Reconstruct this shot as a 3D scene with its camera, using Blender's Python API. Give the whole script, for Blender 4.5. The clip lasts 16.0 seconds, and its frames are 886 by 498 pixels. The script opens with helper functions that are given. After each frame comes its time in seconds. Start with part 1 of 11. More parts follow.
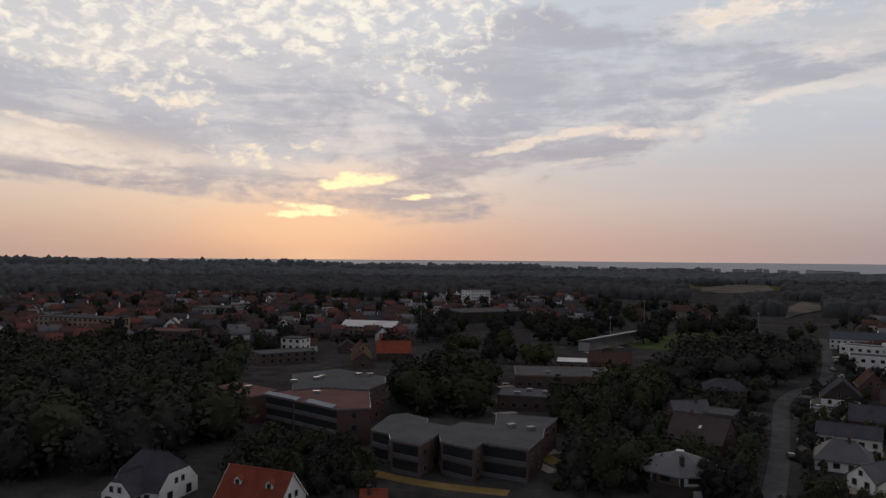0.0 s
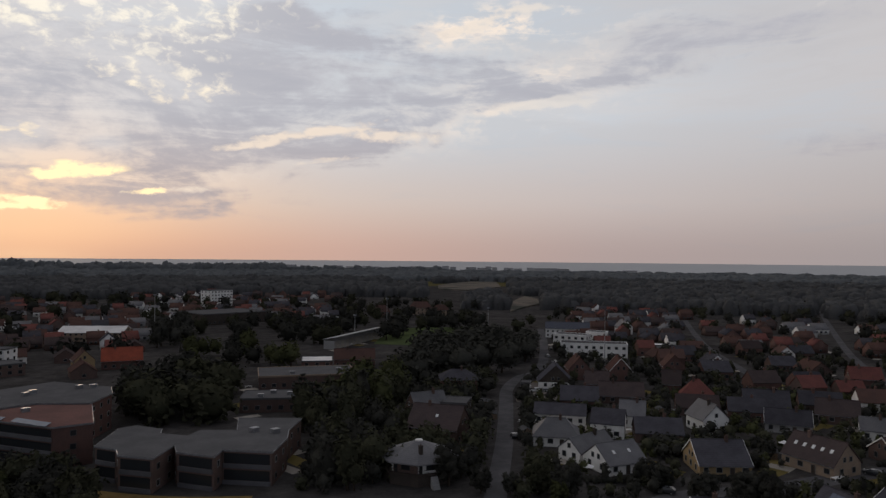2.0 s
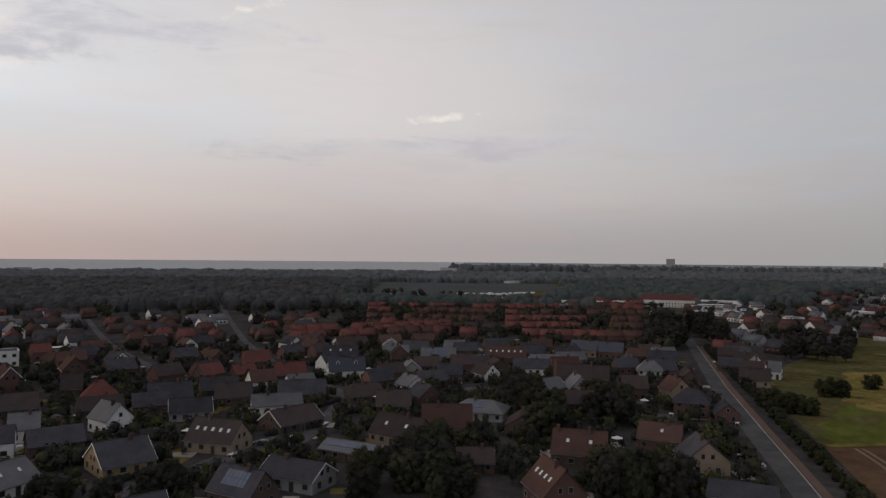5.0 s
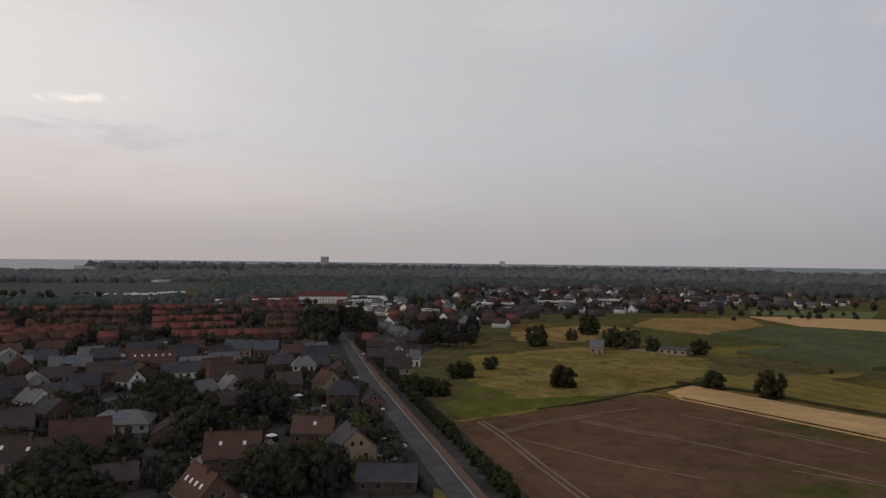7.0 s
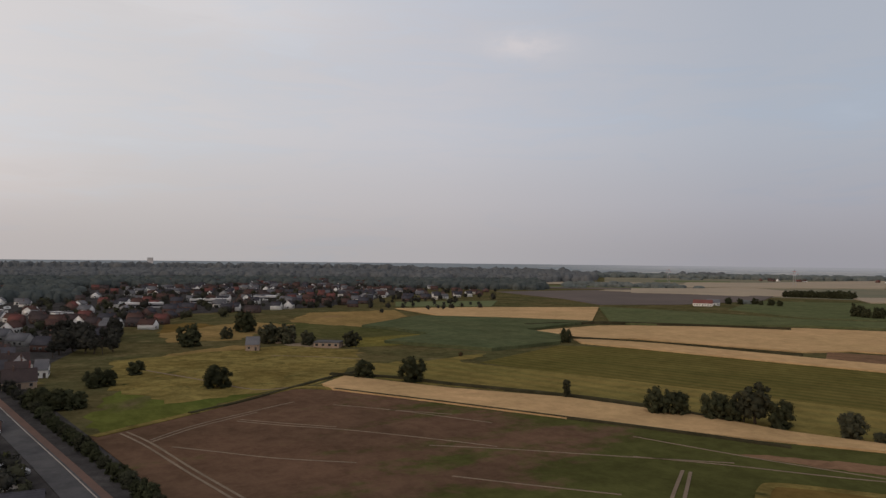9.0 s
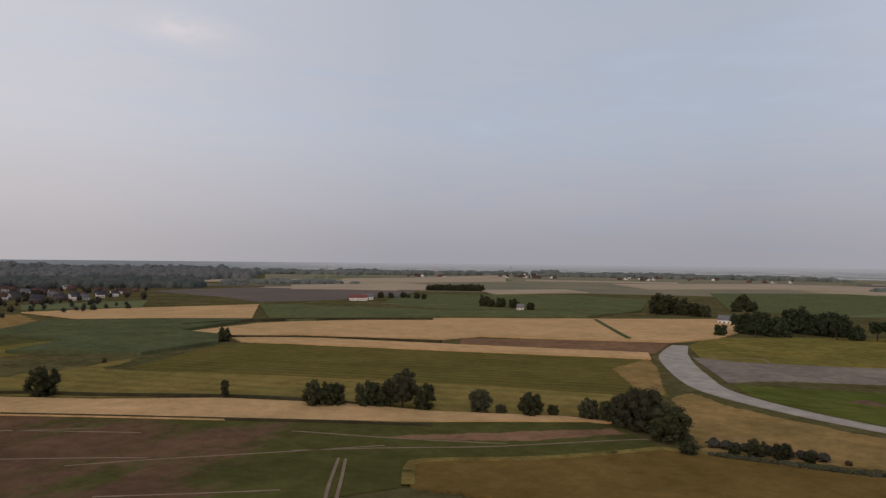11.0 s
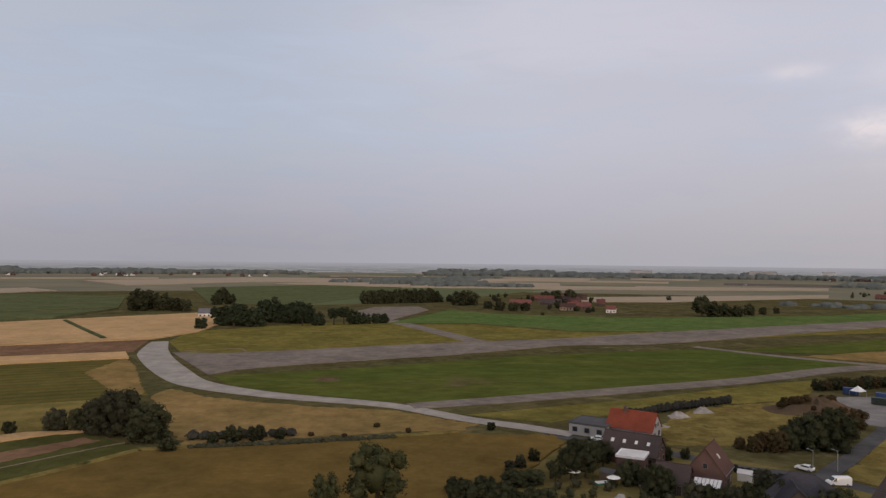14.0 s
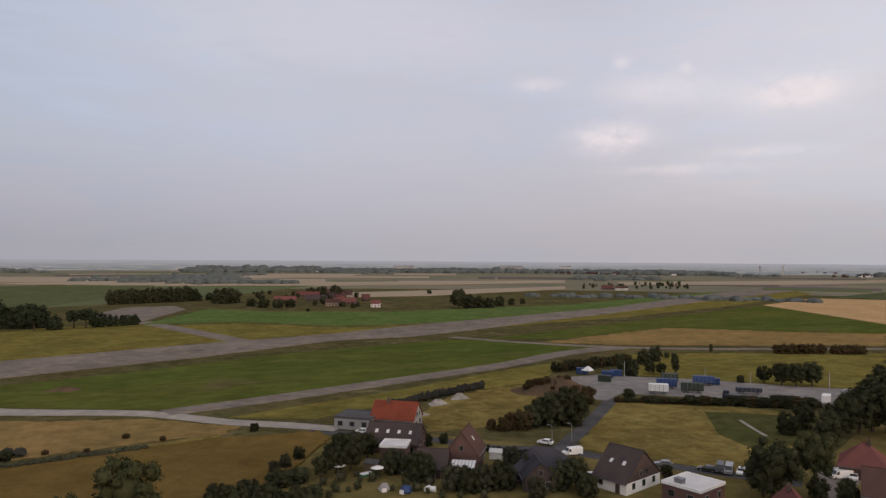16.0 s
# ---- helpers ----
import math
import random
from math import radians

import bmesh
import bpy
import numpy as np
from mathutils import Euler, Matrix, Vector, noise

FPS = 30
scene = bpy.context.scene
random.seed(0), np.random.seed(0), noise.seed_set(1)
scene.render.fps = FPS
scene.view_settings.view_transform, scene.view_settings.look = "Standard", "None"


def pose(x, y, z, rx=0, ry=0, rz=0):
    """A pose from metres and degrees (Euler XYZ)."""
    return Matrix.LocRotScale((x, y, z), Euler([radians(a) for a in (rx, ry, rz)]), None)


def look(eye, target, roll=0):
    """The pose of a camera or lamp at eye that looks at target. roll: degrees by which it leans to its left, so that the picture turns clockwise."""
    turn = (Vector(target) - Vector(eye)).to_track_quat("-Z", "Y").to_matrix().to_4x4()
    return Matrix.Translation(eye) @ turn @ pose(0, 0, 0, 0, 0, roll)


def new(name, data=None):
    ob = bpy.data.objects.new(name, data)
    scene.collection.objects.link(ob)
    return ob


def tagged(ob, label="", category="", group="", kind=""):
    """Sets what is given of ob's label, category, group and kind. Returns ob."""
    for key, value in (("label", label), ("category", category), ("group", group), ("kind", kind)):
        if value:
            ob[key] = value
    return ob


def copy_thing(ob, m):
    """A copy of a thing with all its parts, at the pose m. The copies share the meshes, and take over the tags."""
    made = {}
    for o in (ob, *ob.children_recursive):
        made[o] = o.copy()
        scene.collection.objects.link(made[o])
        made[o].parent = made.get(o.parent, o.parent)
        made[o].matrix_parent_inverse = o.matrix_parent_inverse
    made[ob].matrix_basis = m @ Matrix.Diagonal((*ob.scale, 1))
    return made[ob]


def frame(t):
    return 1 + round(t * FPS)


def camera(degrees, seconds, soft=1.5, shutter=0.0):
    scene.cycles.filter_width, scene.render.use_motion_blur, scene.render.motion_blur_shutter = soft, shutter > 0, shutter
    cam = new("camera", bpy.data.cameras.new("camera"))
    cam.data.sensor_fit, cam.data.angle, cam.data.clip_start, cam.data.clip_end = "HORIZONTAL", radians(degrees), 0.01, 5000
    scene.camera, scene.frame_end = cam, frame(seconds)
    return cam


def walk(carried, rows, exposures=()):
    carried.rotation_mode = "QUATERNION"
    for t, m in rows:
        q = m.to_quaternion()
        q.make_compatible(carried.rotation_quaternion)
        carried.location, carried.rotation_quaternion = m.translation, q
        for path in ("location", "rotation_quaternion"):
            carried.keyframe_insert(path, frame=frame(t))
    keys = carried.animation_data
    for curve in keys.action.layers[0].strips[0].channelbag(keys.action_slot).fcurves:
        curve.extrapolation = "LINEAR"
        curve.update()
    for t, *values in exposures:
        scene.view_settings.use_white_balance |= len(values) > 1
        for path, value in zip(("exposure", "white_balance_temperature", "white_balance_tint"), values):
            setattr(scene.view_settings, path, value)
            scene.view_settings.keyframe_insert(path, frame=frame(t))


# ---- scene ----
# A drone turns on the spot 50 m above the edge of a village at sunset: the village and
# woods towards the sea, then farmland, then a disused airfield beside a few houses.
cam = camera(63.96, 16.0, soft=1.4)
walk(cam, [
    (0.0, pose(0, 0, 50, 90.64, -0.49, -0.00)),
    (0.5, pose(0, 0, 50, 90.65, -0.50, -1.94)),
    (1.0, pose(0, 0, 50, 90.67, -0.51, -7.70)),
    (1.5, pose(0, 0, 50, 90.70, -0.52, -14.73)),
    (2.0, pose(0, 0, 50, 90.73, -0.53, -20.33)),
    (2.5, pose(0, 0, 50, 90.75, -0.54, -25.27)),
    (3.0, pose(0, 0, 50, 90.77, -0.53, -30.25)),
    (3.5, pose(0, 0, 50, 90.78, -0.51, -35.23)),
    (4.0, pose(0, 0, 50, 90.78, -0.50, -44.68)),
    (4.5, pose(0, 0, 50, 90.79, -0.50, -58.87)),
    (4.7, pose(0, 0, 50, 90.79, -0.50, -61.88)),
    (6.8, pose(0, 0, 50, 90.89, -0.67, -90.13)),
    (7.0, pose(0, 0, 50, 90.89, -0.67, -92.97)),
    (7.5, pose(0, 0, 50, 90.89, -0.67, -99.77)),
    (8.0, pose(0, 0, 50, 90.89, -0.65, -106.60)),
    (8.5, pose(0, 0, 50, 90.89, -0.62, -113.37)),
    (9.0, pose(0, 0, 50, 90.89, -0.60, -120.17)),
    (9.2, pose(0, 0, 50, 90.89, -0.59, -123.03)),
    (11.3, pose(0, 0, 50, 90.93, -0.65, -151.19)),
    (11.5, pose(0, 0, 50, 90.93, -0.65, -154.01)),
    (12.0, pose(0, 0, 50, 90.94, -0.67, -160.81)),
    (12.5, pose(0, 0, 50, 90.95, -0.70, -166.97)),
    (13.0, pose(0, 0, 50, 90.96, -0.68, -173.75)),
    (13.5, pose(0, 0, 50, 90.94, -0.64, -180.50)),
    (14.0, pose(0, 0, 50, 90.92, -0.59, -187.22)),
    (14.5, pose(0, 0, 50, 90.90, -0.53, -193.98)),
    (15.0, pose(0, 0, 50, 90.86, -0.45, -200.79)),
    (15.5, pose(0, 0, 50, 90.83, -0.40, -205.85)),
    (16.0, pose(0, 0, 50, 90.74, -0.37, -205.98)),
], exposures=[(0.0, -0.64, 6250, 13), (3.0, -0.5, 6300, 12), (4.7, -0.36, 6380, 12), (7.0, -0.15, 6480, 12), (9.0, 0.04, 6550, 13), (12.0, 0.16, 6500, 15), (16.0, 0.26, 6500, 16)])

# ---- world: evening sky with a veil of cloud, and a low sun behind it ----
SUN_YAW, SUN_UP = 10.4, 3.5
world = bpy.data.worlds.new("evening_sky")
scene.world = world
world.use_nodes = True


class Nodes:
    """A short way to write node trees."""

    def __init__(self, tree):
        self.tree = tree
        tree.nodes.clear()

    def add(self, kind, inputs=(), operation=None, use_clamp=False, data_type=None, blend_type=None, interpolation_type=None, bands_direction=None):
        n = self.tree.nodes.new(kind)
        if operation:
            n.operation = operation
        if use_clamp:
            n.use_clamp = True
        if data_type:
            n.data_type = data_type
        if blend_type:
            n.blend_type = blend_type
        if interpolation_type:
            n.interpolation_type = interpolation_type
        if bands_direction:
            n.bands_direction = bands_direction
        for key, value in dict(inputs).items():
            self.plug(value, n.inputs[key])
        return n

    def plug(self, value, socket):
        if isinstance(value, bpy.types.NodeSocket):
            self.tree.links.new(value, socket)
        else:
            socket.default_value = value

    def math(self, op, a, b=0.0, clamp=False):
        return self.add("ShaderNodeMath", {0: a, 1: b}, operation=op, use_clamp=clamp).outputs[0]

    def ramp(self, fac, stops, smooth=False):
        n = self.add("ShaderNodeValToRGB", {"Fac": fac})
        n.color_ramp.interpolation = "EASE" if smooth else "LINEAR"
        e = n.color_ramp.elements
        e[0].position, e[1].position = stops[0][0], stops[-1][0]
        e[0].color, e[1].color = (*stops[0][1], 1), (*stops[-1][1], 1)
        for p, c in stops[1:-1]:
            e.new(p).color = (*c, 1)
        return n.outputs[0]

    def step(self, v, lo, hi):
        n = self.add("ShaderNodeMapRange", {"Value": v, "From Min": lo, "From Max": hi}, interpolation_type="SMOOTHSTEP")
        return n.outputs[0]

    def mix(self, fac, a, b, blend="MIX"):
        n = self.add("ShaderNodeMix", data_type="RGBA", blend_type=blend)
        self.plug(fac, n.inputs[0])
        self.plug(a if isinstance(a, bpy.types.NodeSocket) else (*a, 1), n.inputs[6])
        self.plug(b if isinstance(b, bpy.types.NodeSocket) else (*b, 1), n.inputs[7])
        return n.outputs[2]

    def noise(self, vector, scale, detail=4.0, rough=0.55, warp=0.0):
        n = self.add("ShaderNodeTexNoise", {"Scale": scale, "Detail": detail, "Roughness": rough, "Distortion": warp})
        if vector is not None:
            self.plug(vector, n.inputs["Vector"])
        return n.outputs["Fac"]


def build_sky():
    k = Nodes(world.node_tree)
    way = k.add("ShaderNodeTexCoord").outputs["Generated"]
    xyz = k.add("ShaderNodeSeparateXYZ", {0: way})
    x, y, z = xyz.outputs
    up = k.math("MAXIMUM", z, 0.0)
    # nearness to the sun's bearing, 0 behind to 1 ahead
    flat = k.math("SQRT", k.math("ADD", k.math("MULTIPLY", x, x), k.math("MULTIPLY", y, y)))
    sx, sy = -math.sin(radians(SUN_YAW)), math.cos(radians(SUN_YAW))
    dot = k.math("DIVIDE", k.math("ADD", k.math("MULTIPLY", x, sx), k.math("MULTIPLY", y, sy)), k.math("MAXIMUM", flat, 0.05))
    # bearing and height in degrees
    bearing = k.math("MULTIPLY", k.math("ARCTAN2", k.math("MULTIPLY", x, -1.0), y), 57.2958)
    bearing = k.math("SUBTRACT", bearing, k.math("MULTIPLY", k.step(bearing, 100.0, 100.01), 360.0))
    height = k.math("MULTIPLY", k.math("ARCSINE", z), 57.2958)
    # clear air round the horizon: glowing at the sunset, dull blue opposite; three heights
    way_round = k.math("DIVIDE", k.math("SUBTRACT", 60.0, bearing), 320.0, clamp=True)

    def round_ramp(stops):
        return k.ramp(way_round, [((60.0 - b) / 320.0, c) for b, c in stops])

    rim_air = round_ramp([(60, (0.75, 0.52, 0.42)), (30, (0.92, 0.60, 0.45)), (10, (1.08, 0.64, 0.43)), (-12, (0.93, 0.62, 0.50)), (-33, (0.70, 0.55, 0.50)), (-59, (0.56, 0.50, 0.48)), (-96, (0.49, 0.47, 0.46)), (-120, (0.435, 0.425, 0.435)),
                          (-144, (0.335, 0.335, 0.365)), (-170, (0.325, 0.33, 0.36)), (-194, (0.37, 0.375, 0.405)), (-218, (0.40, 0.395, 0.41)), (-250, (0.44, 0.43, 0.43))])
    low_air = round_ramp([(60, (0.95, 0.80, 0.66)), (30, (1.16, 0.90, 0.68)), (10, (1.22, 0.92, 0.68)), (-12, (1.00, 0.83, 0.72)), (-33, (0.88, 0.76, 0.70)), (-59, (0.71, 0.635, 0.60)), (-96, (0.56, 0.54, 0.535)), (-120, (0.495, 0.485, 0.505)),
                          (-144, (0.385, 0.395, 0.445)), (-170, (0.36, 0.372, 0.425)), (-194, (0.405, 0.415, 0.47)), (-218, (0.44, 0.435, 0.46)), (-250, (0.50, 0.49, 0.50))])
    high_air = round_ramp([(60, (0.90, 0.90, 0.90)), (30, (1.02, 1.0, 0.97)), (10, (1.05, 1.04, 1.02)), (-12, (0.96, 1.0, 1.02)), (-33, (0.92, 0.92, 0.92)), (-59, (0.84, 0.80, 0.78)), (-96, (0.64, 0.635, 0.64)), (-120, (0.555, 0.565, 0.605)),
                           (-144, (0.425, 0.465, 0.53)), (-170, (0.40, 0.445, 0.51)), (-194, (0.47, 0.49, 0.55)), (-218, (0.48, 0.49, 0.545)), (-250, (0.60, 0.60, 0.62))])
    base = k.mix(k.step(height, 0.0, 5.0), rim_air, low_air)
    base = k.mix(k.step(height, 3.0, 11.0), base, high_air)
    base = k.mix(k.step(height, 21.0, 48.0), base, k.mix(1.0, base, (0.80, 0.78, 0.78), "MULTIPLY"))
    air = k.add("ShaderNodeTexSky")
    air.sky_type, air.sun_disc = "NISHITA", False
    air.sun_elevation, air.sun_rotation, air.dust_density = radians(SUN_UP), radians(-SUN_YAW), 2.5
    base = k.mix(0.08, base, k.mix(1.0, air.outputs[0], (0.1, 0.1, 0.1), "MULTIPLY"))
    # clouds: noises over bearing and height, drawn out along the bands
    dome = k.add("ShaderNodeCombineXYZ", {0: k.math("MULTIPLY", bearing, 0.1), 1: k.math("MULTIPLY", height, 0.1), 2: 0.0}).outputs[0]

    def billow(wide, high, detail, rough, warp, shift=0.0, turn=0.0):
        """A noise whose lumps are about so many degrees wide and high."""
        v = k.add("ShaderNodeMapping", {"Vector": dome, "Location": (shift, shift * 0.6, shift * 1.7), "Rotation": (0, 0, turn), "Scale": (10.0 / wide, 10.0 / high, 1.0)}).outputs[0]
        return k.noise(v, 0.55, detail, rough, warp)

    bank = billow(7.0, 3.0, 9.0, 0.62, 0.5, 1.3, 0.06)
    curd = billow(0.78, 0.47, 4.0, 0.58, 0.35, 4.1, 0.3)
    wisp = billow(5.0, 0.8, 8.0, 0.62, 0.8, 7.7, 0.14)
    haze = billow(26.0, 7.0, 7.0, 0.55, 0.6, 2.9, 0.1)

    def patch(b0, h0, wide, high, lean=0.0):
        """A soft-edged patch of sky about a bearing and a height."""
        db = k.math("DIVIDE", k.math("SUBTRACT", bearing, b0), wide)
        dh = k.math("SUBTRACT", height, h0)
        if lean:
            dh = k.math("SUBTRACT", dh, k.math("MULTIPLY", k.math("SUBTRACT", bearing, b0), lean))
        dh = k.math("DIVIDE", dh, high)
        r2 = k.math("ADD", k.math("MULTIPLY", db, db), k.math("MULTIPLY", dh, dh))
        return k.math("POWER", 2.718, k.math("MULTIPLY", r2, -1.0))

    def total(patches):
        t = patches[0]
        for q in patches[1:]:
            t = k.math("ADD", t, q)
        return t

    def lump(noise, amount):
        return k.math("MULTIPLY", k.math("SUBTRACT", noise, 0.5), amount)

    def cap(v, most=1.0):
        return k.math("MINIMUM", v, most)

    # pale cream veil high up and wide soft bands away from the sunset
    cream = total([patch(-57.5, 15.4, 18.3, 5.8), patch(-31.3, 12.2, 11.3, 1.8), patch(-102.6, 18.9, 11.3, 2.7), patch(-64.9, 12.0, 11.3, 4.0), patch(-78.0, 5.6, 18.3, 2.7), patch(-192.3, 17.8, 14.3, 4.0, -0.10),
                   patch(-230.2, 13.9, 11.3, 5.8), patch(-228.3, 5.9, 15.2, 2.0), patch(-202.0, 17.6, 18.3, 3.1, 0.08)])
    veil = k.step(k.math("ADD", k.math("MULTIPLY", cream, 0.55), k.math("ADD", lump(haze, 2.0), lump(wisp, 1.1))), 0.06, 0.75)
    pale = k.mix(1.0, base, (1.14, 1.12, 1.10), "MULTIPLY")
    sky = k.mix(k.math("MULTIPLY", veil, 0.7), base, pale)
    # faint cool gaps in the veil
    gaps = k.step(k.math("ADD", k.math("MULTIPLY", haze, 0.6), k.math("MULTIPLY", wisp, 0.4)), 0.48, 0.62)
    sky = k.mix(k.math("MULTIPLY", gaps, 0.7), sky, k.mix(1.0, sky, (0.90, 0.965, 1.02), "MULTIPLY"))
    # grey cloud banks
    banks = total([patch(27.6, 10.4, 13.0, 2.8, 0.16), patch(13.7, 12.4, 13.0, 3.9), patch(1.2, 11.5, 13.0, 3.6), patch(-9.7, 14.4, 10.4, 3.3), patch(-7.8, 18.0, 2.6, 1.1), patch(-23.5, 13.6, 14.3, 1.7, -0.24),
                   patch(23.1, 5.4, 14.3, 1.1, 0.08), patch(7.5, 4.9, 11.3, 1.4, 0.06), patch(-10.1, 8.7, 5.7, 1.0, -0.08), patch(0.3, 8.4, 7.4, 1.8), patch(-28.5, 13.7, 8.3, 1.0, -0.08), patch(-11.2, 13.7, 13.0, 3.1), patch(-42.6, 16.7, 11.3, 1.3, -0.05), patch(-63.2, 8.6, 13.0, 1.2, -0.03)])
    mass = k.math("ADD", k.math("MULTIPLY", cap(banks, 0.9), 0.62), k.math("ADD", lump(bank, 1.7), k.math("ADD", lump(wisp, 0.9), lump(curd, 0.5))))
    there = k.math("MULTIPLY", k.step(mass, 0.16, 0.66), k.step(banks, 0.03, 0.22))
    grey = k.mix(k.step(height, 4.0, 12.0), (0.77, 0.665, 0.635), (0.78, 0.765, 0.785))
    grey = k.mix(k.step(k.math("ADD", k.math("MULTIPLY", bank, 0.5), k.math("MULTIPLY", wisp, 0.5)), 0.36, 0.64), grey, k.mix(1.0, grey, (0.84, 0.85, 0.88), "MULTIPLY"))
    sky = k.mix(k.math("MULTIPLY", there, 0.9), sky, grey)
    # a warm gap between the banks beside the sunset
    sky = k.mix(k.math("MULTIPLY", cap(k.math("MULTIPLY", total([patch(28.0, 8.3, 9.0, 1.0, 0.10), patch(17.0, 7.2, 6.0, 0.5, 0.08)]), k.step(wisp, 0.30, 0.62))), 0.75), sky, (1.28, 1.04, 0.80))
    # lit rims of the banks
    rim = k.math("MULTIPLY", k.step(mass, -0.05, 0.2), k.math("SUBTRACT", 1.0, k.step(mass, 0.24, 0.55)))
    lit_side = total([patch(23.6, 13.2, 8.7, 4.0), patch(26.5, 7.3, 11.3, 1.3, 0.10), patch(-11.5, 9.9, 9.6, 1.8, -0.12), patch(0.7, 5.5, 4.8, 1.0, -0.10), patch(-26.1, 13.3, 8.7, 2.2, -0.20), patch(-21.5, 18.1, 5.2, 1.1, -0.30), patch(-26.7, 18.2, 7.4, 1.3, -0.10)])
    sunlit = k.math("MULTIPLY", k.math("MULTIPLY", rim, lit_side), k.math("ADD", 0.35, k.math("MULTIPLY", k.step(k.math("ADD", k.math("MULTIPLY", curd, 0.5), k.math("MULTIPLY", wisp, 0.5)), 0.44, 0.58), 0.6)))
    sky = k.mix(cap(k.math("MULTIPLY", sunlit, 0.85), 0.9), sky, (1.48, 1.26, 1.02))
    # curdled cloud, white and gold, broken into small puffs
    curdled = total([patch(28.4, 15.7, 10.0, 4.0), patch(13.8, 17.3, 10.0, 3.3), patch(2.2, 17.9, 6.5, 4.0), patch(4.4, 14.5, 3.0, 1.8, 0.50), patch(21.2, 12.2, 5.2, 2.2, 0.30), patch(-0.6, 12.4, 3.3, 1.2), patch(15.0, 7.8, 3.9, 1.5), patch(10.2, 8.5, 2.2, 1.0), patch(5.3, 8.2, 1.7, 0.6), patch(23.3, 21.3, 30.4, 4.0)])
    puffs = k.step(k.math("ADD", k.math("ADD", lump(curd, 2.2), lump(bank, 1.2)), k.math("MULTIPLY", cap(curdled, 1.0), 0.5)), 0.36, 0.98)
    puffs = k.math("MULTIPLY", puffs, cap(k.math("MULTIPLY", curdled, 1.6)))
    sky = k.mix(k.math("MULTIPLY", cap(curdled), 0.5), sky, (1.02, 0.99, 0.96))
    gold = k.mix(k.step(height, 8.0, 16.0), (1.75, 1.42, 0.95), (1.72, 1.56, 1.22))
    sky = k.mix(k.math("MULTIPLY", puffs, 0.72), sky, gold)
    # wisps catching the low light along the edges of the banks
    wisps = total([patch(-9.3, 9.7, 6.5, 0.5, -0.16), patch(-15.8, 9.7, 4.8, 0.5, 0.03), patch(-5.2, 8.5, 2.6, 0.3, -0.15), patch(26.5, 6.6, 8.3, 0.5, 0.09), patch(0.2, 5.0, 3.9, 0.4, -0.12), patch(20.0, 11.2, 2.6, 0.5, 0.25), patch(-27.6, 12.2, 5.7, 0.4, -0.22),
                   patch(-9.7, 7.5, 3.9, 0.3, -0.12), patch(29.7, 9.2, 3.9, 0.4, 0.15), patch(-22.3, 18.1, 3.5, 0.4, -0.30), patch(-27.6, 19.4, 3.0, 0.4, -0.05), patch(-22.3, 17.9, 2.6, 0.3, -0.10), patch(-28.6, 12.2, 6.5, 0.4), patch(-50.1, 18.6, 3.5, 0.6, -0.30), patch(-64.9, 11.2, 3.9, 0.5, -0.10)])
    wisps = k.math("MULTIPLY", k.step(k.math("ADD", wisps, k.math("ADD", lump(curd, 2.0), k.math("ADD", lump(wisp, 2.0), lump(bank, 1.0)))), 0.45, 1.25), k.step(wisps, 0.05, 0.4))
    sky = k.mix(k.math("MULTIPLY", wisps, 0.75), sky, k.mix(k.step(dot, 0.75, 0.95), (1.12, 1.05, 0.95), (1.5, 1.24, 0.95)))
    # a few pink tufts opposite the sunset
    tufts = total([patch(-219.4, 9.4, 2.7, 1.1), patch(-232.3, 12.2, 3.0, 1.2), k.math("MULTIPLY", total([patch(-220.1, 15.1, 0.6, 0.4), patch(-224.9, 14.5, 0.5, 0.4), patch(-223.4, 12.9, 4.8, 1.2), patch(-213.7, 13.7, 1.7, 0.5), patch(-230.2, 8.0, 3.9, 0.4), patch(-224.3, 6.9, 5.2, 0.4)]), 0.4),
                   k.math("MULTIPLY", patch(-126.7, 16.9, 3.0, 1.0), 0.45)])
    tufts = k.math("MULTIPLY", cap(k.math("MULTIPLY", tufts, 1.4)), k.step(k.math("ADD", lump(curd, 0.5), lump(bank, 0.8)), -0.3, 0.12))
    sky = k.mix(k.math("MULTIPLY", tufts, 0.75), sky, (0.74, 0.68, 0.655))
    # glow about the hidden sun, and the gap in the cloud that shows it
    glow = total([patch(10.8, 2.1, 7.4, 1.8), k.math("MULTIPLY", patch(10.1, -0.1, 3.9, 0.6), 0.6)])
    sky = k.mix(cap(k.math("MULTIPLY", glow, 0.62)), sky, (1.55, 0.95, 0.52))
    slit = total([patch(10.6, 3.9, 3.7, 0.3, 0.09), patch(11.5, 3.3, 2.6, 0.3), patch(6.8, 6.1, 2.7, 0.6, -0.04), patch(8.8, 5.6, 1.3, 0.3), patch(2.0, 4.8, 1.7, 0.3, -0.10)])
    slit = k.math("MULTIPLY", k.step(k.math("ADD", slit, k.math("ADD", lump(curd, 2.0), lump(wisp, 1.5))), 0.30, 0.85), k.step(slit, 0.08, 0.4))
    sky = k.mix(k.math("MULTIPLY", slit, 0.92), sky, (2.1, 1.6, 0.85))
    bg = k.add("ShaderNodeBackground", {"Color": sky, "Strength": 1.0})
    out = k.add("ShaderNodeOutputWorld")
    k.plug(bg.outputs[0], out.inputs[0])


